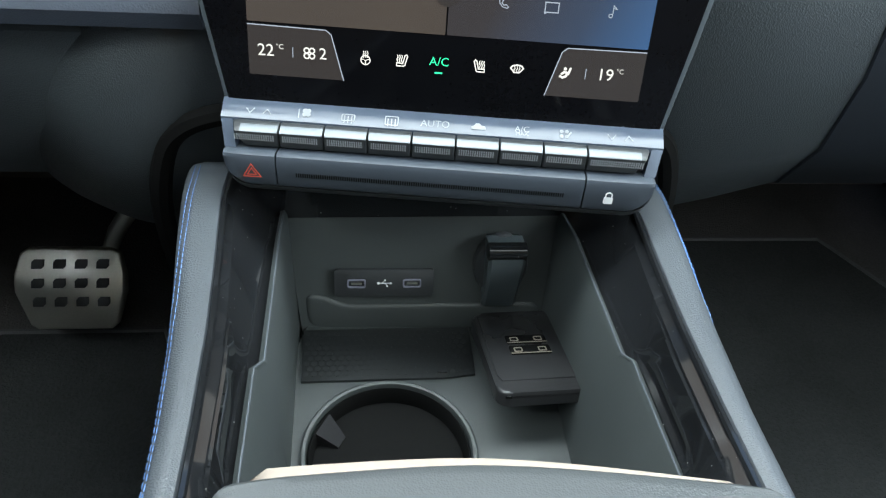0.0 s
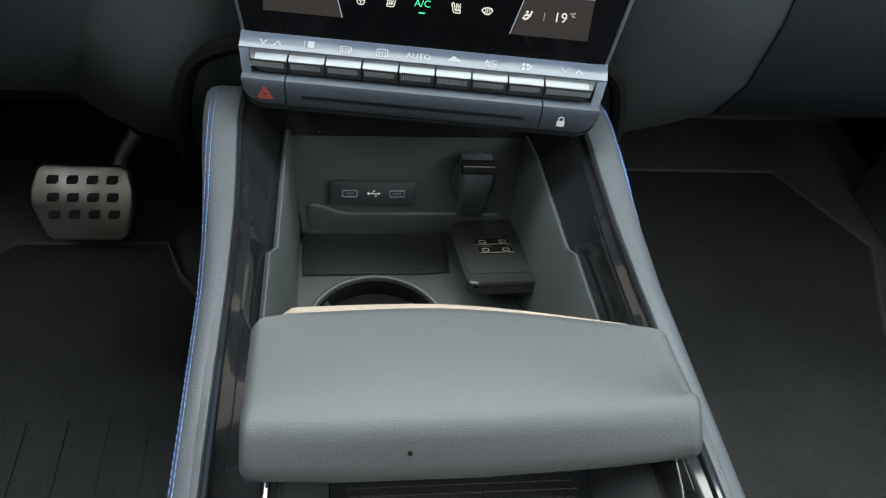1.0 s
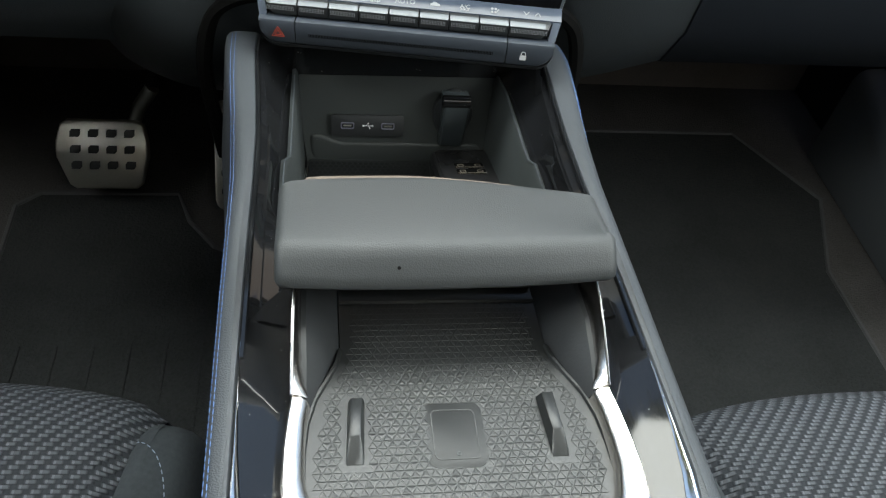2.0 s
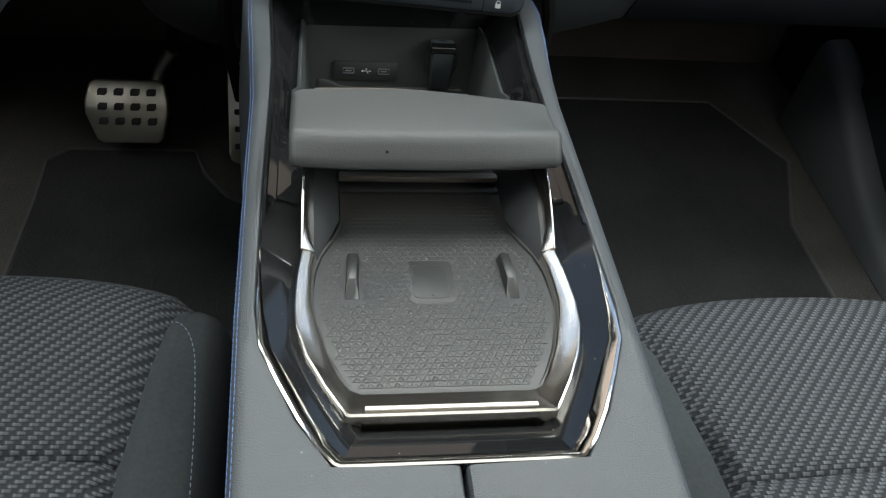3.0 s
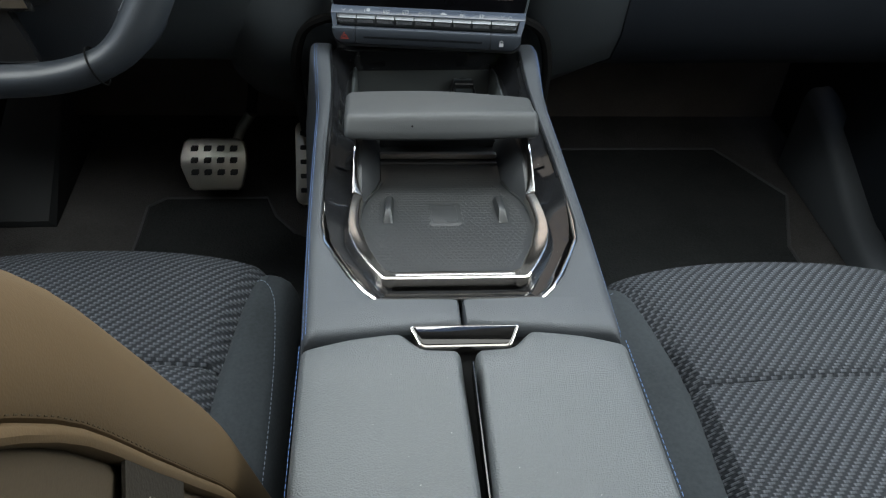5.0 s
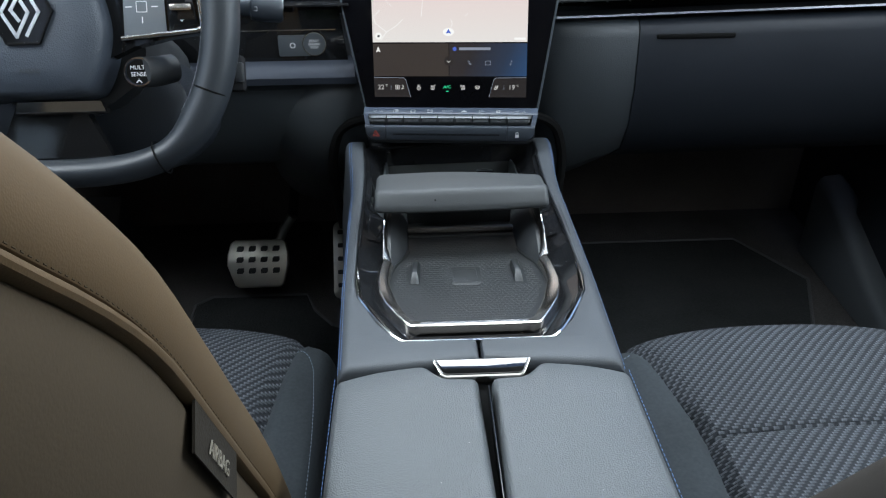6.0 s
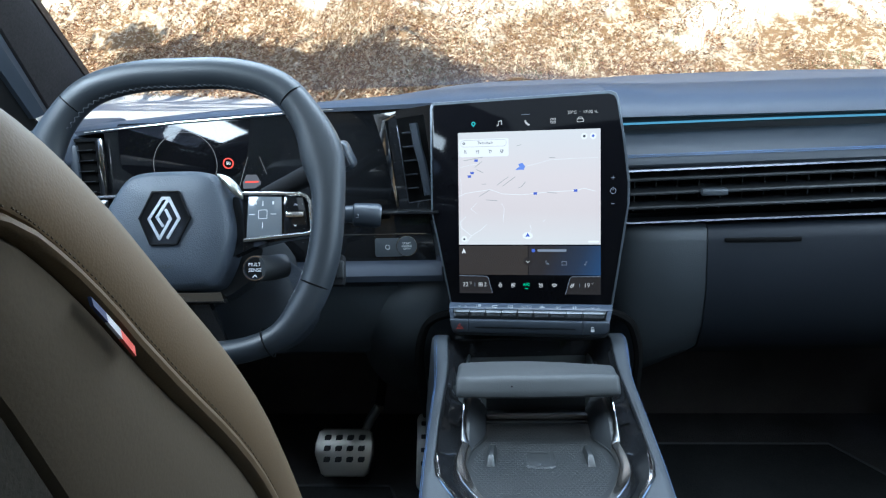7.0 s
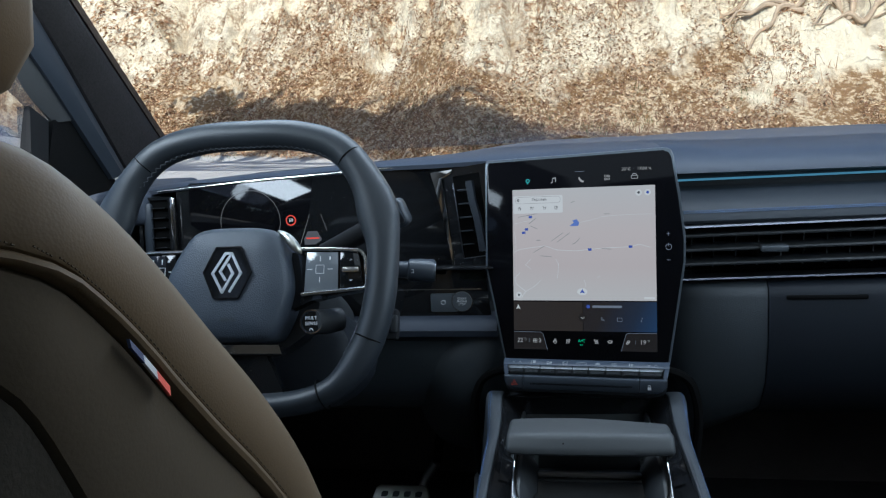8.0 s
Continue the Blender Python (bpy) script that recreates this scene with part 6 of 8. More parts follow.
    icon(slab(rect(-0.0050, -0.0012, 0.0068, 0.0076, 0.0002), 0.0001, on_screen(0, 0, 0.0011)), green, "ac_bar")
    wind = [(-0.0044, 0.0004), (-0.0030, 0.0022), (0.0, 0.0029), (0.0030, 0.0022), (0.0044, 0.0004), (0.0018, -0.0026), (-0.0018, -0.0026)]
    icon(ring_slab([(0.0345 + u, 0.0120 + v) for u, v in wind], [(0.0345 + 0.76 * u, 0.0120 + 0.70 * v) for u, v in wind], 0.0001, on_screen(0, 0, 0.0011)), pale, "defrost_icon", pivot=(0.0345, 0.0118))
    icon(strokes([[(0.0330 + 0.0015 * k, 0.0101), (0.0327 + 0.0015 * k, 0.0112), (0.0333 + 0.0015 * k, 0.0122), (0.0330 + 0.0015 * k, 0.0134)] for k in range(3)], 0.0005, 0.0012), pale, "defrost_icon", pivot=(0.0345, 0.0118))
    icon(strokes([[(0.0550, 0.0096), (0.0563, 0.0090), (0.0582, 0.0097), (0.0592, 0.0118)], [(0.0558, 0.0112), (0.0572, 0.0122), (0.0590, 0.0120)], [(0.0596, 0.0112), (0.0606, 0.0145)]], 0.0013, 0.0011), pale, "vent_icon", pivot=(0.0578, 0.0118))
    icon(disc(0.0010, 0.0001, on_screen(0.0575, 0.0142, 0.0011), 12), pale, "vent_icon", pivot=(0.0578, 0.0118))
    # Top bar.
    icon(lettering("20\u00b0C  \u00b7  17:00 \u0447.", 0.0058, on_screen(0.0915, 0.2405, 0.0011), "RIGHT"), pale, "clock_text")
    icon(ring(0.0030, 0.0014, 0.0001, on_screen(-0.0735, 0.2300, 0.0011), 16), teal, "pin_icon")
    icon(slab([(-0.0755, 0.2288), (-0.0715, 0.2288), (-0.0735, 0.2250)], 0.0001, on_screen(0, 0, 0.0011)), teal, "pin_icon")
    icon(slab([(-0.0415, 0.2255), (-0.0390, 0.2262), (-0.0390, 0.2315), (-0.0358, 0.2322), (-0.0358, 0.2270), (-0.0346, 0.2272), (-0.0346, 0.2338), (-0.0398, 0.2326), (-0.0398, 0.2275), (-0.0415, 0.2272)], 0.0001, on_screen(0, 0, 0.0011)), pale, "music_icon")
    icon(slab([(-0.0045, 0.2318), (-0.0028, 0.2330), (-0.0018, 0.2304), (0.0006, 0.2280), (0.0032, 0.2272), (0.0022, 0.2252), (-0.0004, 0.2256), (-0.0036, 0.2286)], 0.0001, on_screen(0, 0, 0.0011)), pale, "phone_icon")
    for k in range(4):
        icon(ring_slab(rounded(0.0030, 0.0030, 0.0006, (0.0315 + 0.0040 * (k % 2), 0.2285 + 0.0040 * (k // 2))), rounded(0.0018, 0.0018, 0.0003, (0.0315 + 0.0040 * (k % 2), 0.2285 + 0.0040 * (k // 2))), 0.0001, on_screen(0, 0, 0.0011)), pale, "apps_icon")
    icon(ring_slab(rounded(0.0090, 0.0046, 0.0014, (0.0690, 0.2298)), rounded(0.0076, 0.0032, 0.0010, (0.0690, 0.2298)), 0.0001, on_screen(0, 0, 0.0011)), pale, "car_icon")
    icon(slab([(0.0655, 0.2318), (0.0668, 0.2345), (0.0712, 0.2345), (0.0725, 0.2318), (0.0716, 0.2318), (0.0706, 0.2337), (0.0674, 0.2337), (0.0664, 0.2318)], 0.0001, on_screen(0, 0, 0.0011)), pale, "car_icon")
    icon(slab(rect(-0.0085, 0.0035, 0.2398, 0.2404, 0.0002), 0.0001, on_screen(0, 0, 0.0011)), dim, "page_mark")
    # Touch marks on the bezel.
    icon(ring(0.0040, 0.0033, 0.0001, on_screen(0.1110, 0.1370, 0.0011), 24), dim, "power_icon")
    icon(slab(rect(0.1107, 0.1113, 0.1375, 0.1420, 0.0002), 0.0001, on_screen(0, 0, 0.0012)), dim, "power_icon")
    icon(slab(rect(0.1085, 0.1135, 0.1197, 0.1203, 0.0002), 0.0001, on_screen(0, 0, 0.0011)), dim, "minus_icon")
    icon(slab(rect(0.1085, 0.1135, 0.1537, 0.1543, 0.0002), 0.0001, on_screen(0, 0, 0.0011)), dim, "plus_icon")
    icon(slab(rect(0.1107, 0.1113, 0.1515, 0.1565, 0.0002), 0.0001, on_screen(0, 0, 0.0011)), dim, "plus_icon")


MAP_GLOW = 0.44
build_screen()


def build_control_bar():
    bar = thing("control_bar", S @ Vector((0, -0.03, 0.01)), "row of climate keys under the screen with hazard and lock buttons", "control panel")

    def strip(profile, u0, u1):
        """A bar along u with the profile (v, w)."""
        return loft([[S @ Vector((u, v, w)) for v, w in profile] for u in (u0, u1)])

    # Gloss strip that carries the printed symbols.
    part("symbol_strip", strip([(-0.0125, -0.004), (-0.0132, 0.0008), (-0.0200, 0.0085), (-0.0225, 0.0085), (-0.0225, -0.004)], -0.1085, 0.1100), M_GLOSSGREY, bar, "glossy grey symbol strip")
    # Nine keys.
    us = [-0.1020, -0.0785, -0.0567, -0.0352, -0.0137, 0.0078, 0.0293, 0.0508, 0.0723, 0.1030]
    key_shape = [(-0.0212, 0.0070), (-0.0206, 0.0100), (-0.0210, 0.0120), (-0.0232, 0.0160), (-0.0240, 0.0167), (-0.0250, 0.0165), (-0.0314, 0.0146), (-0.0322, 0.0136), (-0.0322, 0.0070)]
    for k, (a, b) in enumerate(zip(us, us[1:])):
        ga, gb = a + 0.0003, b - 0.0003
        rings = []
        for u, f in ((ga, 0.94), (ga + 0.0005, 1.0), (gb - 0.0005, 1.0), (gb, 0.94)):
            ring_pts = []
            for v, w in key_shape:
                shift = 0.0
                if k == 0 and u < a + 0.002:
                    shift = -0.006 * (v + 0.0206) / -0.0116 * -1
                if k == 8 and u > b - 0.002:
                    shift = 0.006 * (v + 0.0206) / -0.0116 * -1
                ring_pts.append(S @ Vector((u + shift, -0.0262 + (v + 0.0262) * f, 0.0070 + (w - 0.0070) * f)))
            rings.append(ring_pts)
        key = part("key", loft(rings), M_PLASTIC, bar)
        part("key_cap", loft([[S @ Vector((u, v, w)) for v, w in ((-0.0212, 0.0130), (-0.0230, 0.0164), (-0.0238, 0.0171), (-0.0244, 0.0164), (-0.0218, 0.0126))] for u in (ga + 0.0003 + (0.004 if k == 0 else 0), gb - 0.0003 - (0.004 if k == 8 else 0))]), M_KEYTOP, key, "bright satin key top")
        bm = bmesh.new()
        count = int((gb - ga - 0.003) / 0.0011)
        for i in range(count):
            u = ga + 0.0018 + 0.0011 * i
            for v in (-0.0258, -0.0270, -0.0282):
                box((0.0006, 0.0008, 0.0004), m=S @ Matrix.Translation((u, v, 0.0165 + 0.297 * (v + 0.0250) + 0.0001)), bm=bm)
        part("key_texture", bm, M_DOTS, key, smooth=False)
    # Lower ledge: hazard button, palm strip, lock button.
    face = [(-0.0335, 0.0040), (-0.0332, 0.0182), (-0.0345, 0.0204), (-0.0370, 0.0210), (-0.0500, 0.0178), (-0.0520, 0.0155), (-0.0520, 0.0040)]

    def ledge_piece(u0, u1, profile, left_end=-0.1055, right_end=0.1070, radius=0.013):
        """A stretch of the ledge; its lower corners are rounded at the outer ends."""
        stops = sorted({u0, u1} | {u for k in range(1, 9) for u in (left_end + radius * (k / 8) ** 1.7, right_end - radius * (k / 8) ** 1.7) if u0 < u < u1})
        deep, rings = min(v for v, w in profile), []
        for u in stops:
            near = min(u - left_end, right_end - u)
            up = radius - math.sqrt(max(0.0, radius ** 2 - (radius - near) ** 2)) if near < radius else 0.0
            f = (deep + min(up, 0.014) + 0.0335) / (deep + 0.0335)
            rings.append([S @ Vector((u, -0.0335 + (v + 0.0335) * f if v < -0.0335 else v, w)) for v, w in profile])
        return loft(rings)

    part("hazard_button", ledge_piece(-0.1050, -0.0798, face), M_LEDGE, bar)
    part("palm_strip", ledge_piece(-0.0790, 0.0722, face), M_LEDGE, bar)
    part("lock_button", ledge_piece(0.0730, 0.1064, face), M_LEDGE, bar)
    # Lip under the ledge, and the cheeks that close the key row.
    part("base", ledge_piece(-0.1053, 0.1067, [(-0.0140, -0.018), (-0.0225, 0.0065), (-0.0325, 0.0080), (-0.0330, 0.0020), (-0.0528, 0.0000), (-0.0528, 0.0156), (-0.0552, 0.0138), (-0.0560, 0.0110), (-0.0560, -0.0030), (-0.0500, -0.033)]), M_PLASTIC, bar, "black base of the ledge")
    for u0, u1 in ((-0.1085, -0.1030), (0.1045, 0.1100)):
        inward = 0.003 if u0 < 0 else -0.003
        part("cheek", loft([[S @ Vector((u + (inward if v < -0.03 else 0.0), v, w)) for v, w in ((-0.0125, -0.004), (-0.0130, 0.0006), (-0.0200, 0.0080), (-0.0332, 0.0150), (-0.0332, -0.004))] for u in (u0, u1)]), M_GLOSSGREY, bar)
    bm = bmesh.new()
    for i in range(121):
        box((0.0006, 0.0024, 0.0004), m=S @ Matrix.Translation((-0.0695 + 0.0011 * i, -0.0440, 0.0193)) @ Matrix.Rotation(radians(13.8), 4, "X"), bm=bm)
    part("palm_texture", bm, M_VOID, bar, smooth=False)

    def on_face(u, v):
        return S @ Matrix.Translation((u, v, 0.0210 + 0.0032 * (v + 0.037) / 0.013 + 0.0002)) @ Matrix.Rotation(radians(13.8), 4, "X")

    tri = [(0.0055 * math.cos(radians(a)), 0.0055 * math.sin(radians(a))) for a in (90, 210, 330)]
    hazard = bmesh.new()
    for outer, inner in ((1.0, 0.82), (0.55, 0.38)):
        ring_slab([(x * outer, y * outer) for x, y in tri], [(x * inner, y * inner) for x, y in tri], 0.0002, on_face(-0.0915, -0.0440), hazard)
    part("hazard_triangle", hazard, M_RED, bar, "red warning triangle", smooth=False)
    lock = bmesh.new()
    slab(rounded(0.0046, 0.0040, 0.0006, (0, -0.0012)), 0.0002, on_face(0.0850, -0.0440), bm=lock)
    ring_slab(rounded(0.0036, 0.0050, 0.0017, (0, 0.0014)), rounded(0.0024, 0.0038, 0.0011, (0, 0.0014)), 0.0002, on_face(0.0850, -0.0440), lock)
    part("lock_symbol", lock, M_WHITE, bar, smooth=False)

    # Printed symbols.
    def on_strip(u, f=0.5):
        f = 0.2 + 0.8 * f
        return S @ Matrix.Translation((u, -0.0132 - 0.0068 * f, 0.0008 + 0.0077 * f)) @ Matrix.Rotation(radians(-48.5), 4, "X") @ Matrix.Translation((0, 0, 0.0002))

    def printed(name, bm, mat=M_PRINT):
        part(name, bm, mat, bar, smooth=False)

    mids = [(a + b) / 2 for a, b in zip(us, us[1:])]
    printed("auto_text", lettering("AUTO", 0.0052, on_strip(mids[4])))
    printed("ac_max_text", lettering("A/C", 0.0045, on_strip(mids[6], 0.42)))
    printed("ac_max_text", lettering("MAX", 0.0030, on_strip(mids[6], 0.72)))
    for k in (0, 8):
        for s in (-1, 1):
            bm = bmesh.new()
            m = on_strip(mids[k] + 0.0042 * s + (0.001 if k else 0.0), 0.5)
            slab([(-0.0022, 0.0012 * -s), (-0.0018, 0.0016 * -s), (0, -0.0008 * -s), (0.0018, 0.0016 * -s), (0.0022, 0.0012 * -s), (0, -0.0016 * -s)], 0.0001, m, bm=bm)
            printed("temperature_arrow", bm)
    for k, kind in ((1, "fan_icon"), (2, "windscreen_icon"), (3, "rear_window_icon"), (5, "recirculation_icon"), (7, "airflow_icon")):
        bm, m = bmesh.new(), on_strip(mids[k], 0.5)
        if kind == "fan_icon":
            for i in range(4):
                disc(0.0013, 0.0001, m @ Matrix.Translation((0.0008 * (1 if i % 2 else -1) + 0.001, 0.0010 * (1 if i // 2 else -1) + 0.001, 0)), 10, bm=bm)
            slab(rounded(0.0006, 0.0050, 0.0002, (-0.0028, 0.0004)), 0.0001, m, bm=bm)
        elif kind == "airflow_icon":
            for i in range(4):
                disc(0.0010, 0.0001, m @ Matrix.Translation((-0.002 + 0.0026 * (i % 2), 0.0012 - 0.0026 * (i // 2), 0)), 10, bm=bm)
            slab([(0.0008, -0.0022), (0.0032, 0.0008), (0.0026, 0.0014), (0.0002, -0.0016)], 0.0001, m, bm=bm)
        elif kind == "recirculation_icon":
            slab([(-0.0036, -0.0012), (0.0036, -0.0012), (0.0032, 0.0008), (0.0014, 0.0010), (0.0004, 0.0022), (-0.0014, 0.0022), (-0.0024, 0.0008), (-0.0036, 0.0004)], 0.0001, m, bm=bm)
        else:
            h = 0.0026 if kind == "rear_window_icon" else 0.0020
            ring_slab(rounded(0.0068, h * 2, 0.0008), rounded(0.0058, h * 2 - 0.001, 0.0005), 0.0001, m, bm)
            for i in range(3):
                slab(rounded(0.0005, 0.0042, 0.0002, (-0.0018 + 0.0018 * i, -0.0010)), 0.0001, m @ Matrix.Translation((0, 0, 0.0001)), bm=bm)
        printed(kind, bm)


build_control_bar()


# ---- dashboard ----
def build_dashboard():
    dash = thing("dashboard", (0, 0.3, FLOOR), "slate grey soft dashboard with a lit line and long vents", "dashboard")
    right = [(0.56, 0.935), (0.50, 0.951), (0.30, 0.955), (0.16, 0.951), (0.125, 0.944), (0.112, 0.935), (0.108, 0.928), (0.128, 0.923), (0.30, 0.90), (0.56, 0.88)]
    # The top sheet, in two stretches.
    xs = [(0.115, 0.0, 0.008), (0.15, 0.0, 0.006), (0.20, 0.0, 0.002), (0.30, 0.0, 0.0), (0.5, 0.0, 0.0), (0.66, -0.002, 0.0), (0.73, -0.01, 0.0)]
    part("top_pad", loft([[(x, y - 0.20 * max(0, x - 0.45) * (1 if y > 0.4 else 0), z + d + lift * (min(1.3, max(0.0, (y - 0.118) * 32)) - 5.3 * max(0.0, y - 0.16))) for y, z in right] for x, d, lift in xs]), M_DASHTOP, dash, "slate top pad")
    left = [(0.55, 0.895), (0.48, 0.908), (0.30, 0.9385), (0.165, 0.9560), (0.130, 0.9555), (0.118, 0.9525), (0.118, 0.9465), (0.30, 0.92), (0.55, 0.88)]
    rings = []
    for x, d in ((0.1148, 0.0045), (-0.05, 0.004), (-0.12, 0.003), (-0.20, 0.001), (-0.30, -0.001), (-0.50, -0.011), (-0.64, -0.021), (-0.73, -0.033)):
        fall = min(1.0, max(0.0, (-0.10 - x) / 0.25))
        rings.append([(x, y - 0.28 * max(0, -x - 0.40) * (1 if y > 0.4 else 0.15) + 0.010 * (x + 0.2 < 0), z + d + (1 - fall) * 0.11 * max(0.0, y - 0.15)) for y, z in left])
    part("top_pad", loft(rings), M_DASHTOP, dash, "slate top pad over the instrument panel")
    line = [(x, 0.126 + 0.0 * x + 0.28 * 0.15 * min(0, x + 0.40), 0.9495 + d) for x, d in ((-0.135, 0.0035), (-0.30, -0.001), (-0.50, -0.011), (-0.64, -0.021))]
    part("top_trim", tube(line, 0.0011, 8), M_SATIN, dash, "thin satin metal line")
    part("pad_seam", tube([(x, 0.168, z) for x, z in ((0.10, 0.9605), (-0.05, 0.9600), (-0.12, 0.9590), (-0.20, 0.9560), (-0.30, 0.9548), (-0.50, 0.9450))], 0.0008, 6), M_SOFT, dash)
    # Lit line and its groove on the passenger side.
    part("groove", loft([[(x, y, z) for y, z in ((0.150, 0.925), (0.134, 0.924), (0.138, 0.906), (0.118, 0.9025), (0.150, 0.890))] for x in (0.112, 0.735)]), M_PLASTIC, dash, "dark groove")
    part("light_line", tube([(0.137, 0.1325, 0.9150), (0.40, 0.1325, 0.9175), (0.72, 0.1325, 0.918)], 0.0016, 8), M_LED, dash, "thin glowing blue line")
    band = [(0.150, 0.895), (0.120, 0.9035), (0.112, 0.9025), (0.085, 0.892), (0.066, 0.879), (0.060, 0.870), (0.062, 0.866), (0.150, 0.862)]
    part("leather_band", loft([[(x, y, z + 0.012 * max(0.0, x - 0.12)) for y, z in band] for x in (0.112, 0.30, 0.735)]), M_SOFT, dash, "soft slate leather band")
    for low in (0.0, 0.0026):
        part("stitching", stitches([(x, 0.0655 + 0.9 * low, 0.8802 + 0.012 * max(0.0, x - 0.12) + 0.75 * low) for x in (0.128, 0.30, 0.52, 0.72)], 0.0016, 0.0012, 0.0007), M_BLUE, dash, "dense row of blue stitches")
    for z, name in ((0.8635, "upper_trim"), (0.7920, "lower_trim")):
        part(name, loft([[(x, y, zz + 0.020 * max(0.0, x - 0.12)) for y, zz in ((0.052, z + 0.0014), (0.050, z - 0.0006), (0.056, z - 0.0022), (0.075, z - 0.0022), (0.075, z + 0.0014))] for x in (0.126, 0.735)]), M_TRIM, dash, "satin metal line")
    # Lower dashboard and glovebox.
    low = [(0.085, 0.785), (0.060, 0.784), (0.052, 0.778), (0.048, 0.765), (0.042, 0.70), (0.050, 0.645), (0.075, 0.60), (0.13, 0.565), (0.25, 0.555), (0.30, 0.60), (0.30, 0.785)]
    part("lower_panel", loft([[(x, y + g, z + 0.012 * max(0, x - 0.1) - 0.3 * max(0.0, 0.70 - z) * max(0.0, min(1.0, (0.2428 - x) / 0.09))) for y, z in low] for x, g in ((0.100, 0.050), (0.112, 0.030), (0.125, 0.017), (0.145, 0.007), (0.17, 0.002), (0.20, 0.0), (0.2428, 0.0))]), M_FLANK, dash)
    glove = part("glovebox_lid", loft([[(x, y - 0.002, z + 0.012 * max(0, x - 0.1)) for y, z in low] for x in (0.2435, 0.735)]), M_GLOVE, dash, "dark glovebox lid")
    # Black strip put in for the shade of the handle recess.
    part("handle_recess_shade", box((0.10, 0.004, 0.006), (0.315, 0.0455, 0.768), 0.0015), M_VOID, glove)
    # Flanks beside the console, under the screen.
    for sign in (1, -1):
        rings = []
        for z, x, y in [tuple(p) for p in spline([(0.79, 0.120, 0.10), (0.72, 0.125, 0.065), (0.66, 0.140, 0.050), (0.60, 0.150, 0.060), (0.54, 0.150, 0.10), (0.46, 0.15, 0.20)], 6)]:
            arc = spline([(0.10, y + 0.03, z), (x - 0.01, y + 0.004, z), (x + 0.02, y, z), (x + 0.055, y + 0.012, z), (x + 0.10, y + 0.05, z), (x + 0.11, y + 0.12, z)], 4)
            rings.append([(sign * p.x, p.y, p.z) for p in arc] + [(sign * 0.10, y + 0.12, z)])
        if sign < 0:
            part("knee_flank", loft(rings), M_FLANK, dash)
        # Black tube put where only shade lies between rail and dashboard.
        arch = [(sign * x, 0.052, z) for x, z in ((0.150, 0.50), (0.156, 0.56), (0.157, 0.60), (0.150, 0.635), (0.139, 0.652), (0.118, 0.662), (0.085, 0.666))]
        part("gap_shade", tube(spline(arch, 4), 0.0065, 8), M_VOID, dash, "black tube standing in for the shadow gap")
    part("screen_support", box((0.20, 0.06, 0.20), (0, 0.125, 0.74)), M_PLASTIC, dash)
    part("centre_backing", box((0.30, 0.05, 0.20), (0, 0.11, 0.58)), M_PLASTIC, dash)
    # Driver's lower side.
    ledge = [(0.085, 0.745), (0.062, 0.742), (0.050, 0.734), (0.046, 0.724), (0.050, 0.714), (0.085, 0.706)]
    part("ledge", loft([[(x, y, z) for y, z in ledge] for x in (-0.118, -0.72)]), M_DASHTOP, dash, "slate padded ledge under the start button")
    under = [(0.080, 0.712), (0.070, 0.70), (0.075, 0.64), (0.10, 0.585), (0.14, 0.562), (0.30, 0.555), (0.30, 0.712)]
    part("knee_panel", loft([[(x, y, z) for y, z in under] for x in (-0.12, -0.73)]), M_FLANK, dash, "dark plastic knee panel")
    part("side_fill", box((0.10, 0.30, 0.26), (-0.70, 0.33, 0.75)), M_PLASTIC, dash)
    part("core", box((1.40, 0.22, 0.16), (0, 0.40, 0.80)), M_VOID, dash)
    part("under_cover", box((1.44, 0.30, 0.02), (0, 0.44, 0.575)), M_LIFTED, dash, "cover under the dashboard, lightened for footwell light")


build_dashboard()


def build_passenger_vent():
    vent = thing("air_vent", (0.43, 0.07, 0.83), "long black air vent with slim horizontal slats", "air vent", "air vents")
    part("backing", box((0.62, 0.004, 0.08), (0.43, 0.112, 0.831)), M_VOID, vent)
    for x in (0.128, 0.732):
        part("end_cheek", box((0.010, 0.05, 0.075), (x, 0.085, 0.829), 0.002), M_PIANO, vent)
    for z in (0.8495, 0.8300, 0.8105):
        rings = []
        for x in (0.130, 0.735):
            d = 0.020 * max(0.0, x - 0.12)
            rings.append([(x, 0.0600, z - 0.0022 + d), (x, 0.0590, z + d), (x, 0.0602, z + 0.0020 + d), (x, 0.100, z + 0.0026 + d), (x, 0.100, z - 0.0015 + d)])
        part("slat", loft(rings), M_PLASTIC, vent)
    for i in range(20):
        part("vane", box((0.0016, 0.025, 0.062), (0.15 + 0.029 * i, 0.098, 0.831 + 0.0006 * i)), M_PLASTIC, vent, smooth=False)
    part("knob", box((0.034, 0.014, 0.009), (0.250, 0.0575, 0.8325), 0.0025, 3), M_KEY, vent, "slider knob")


build_passenger_vent()


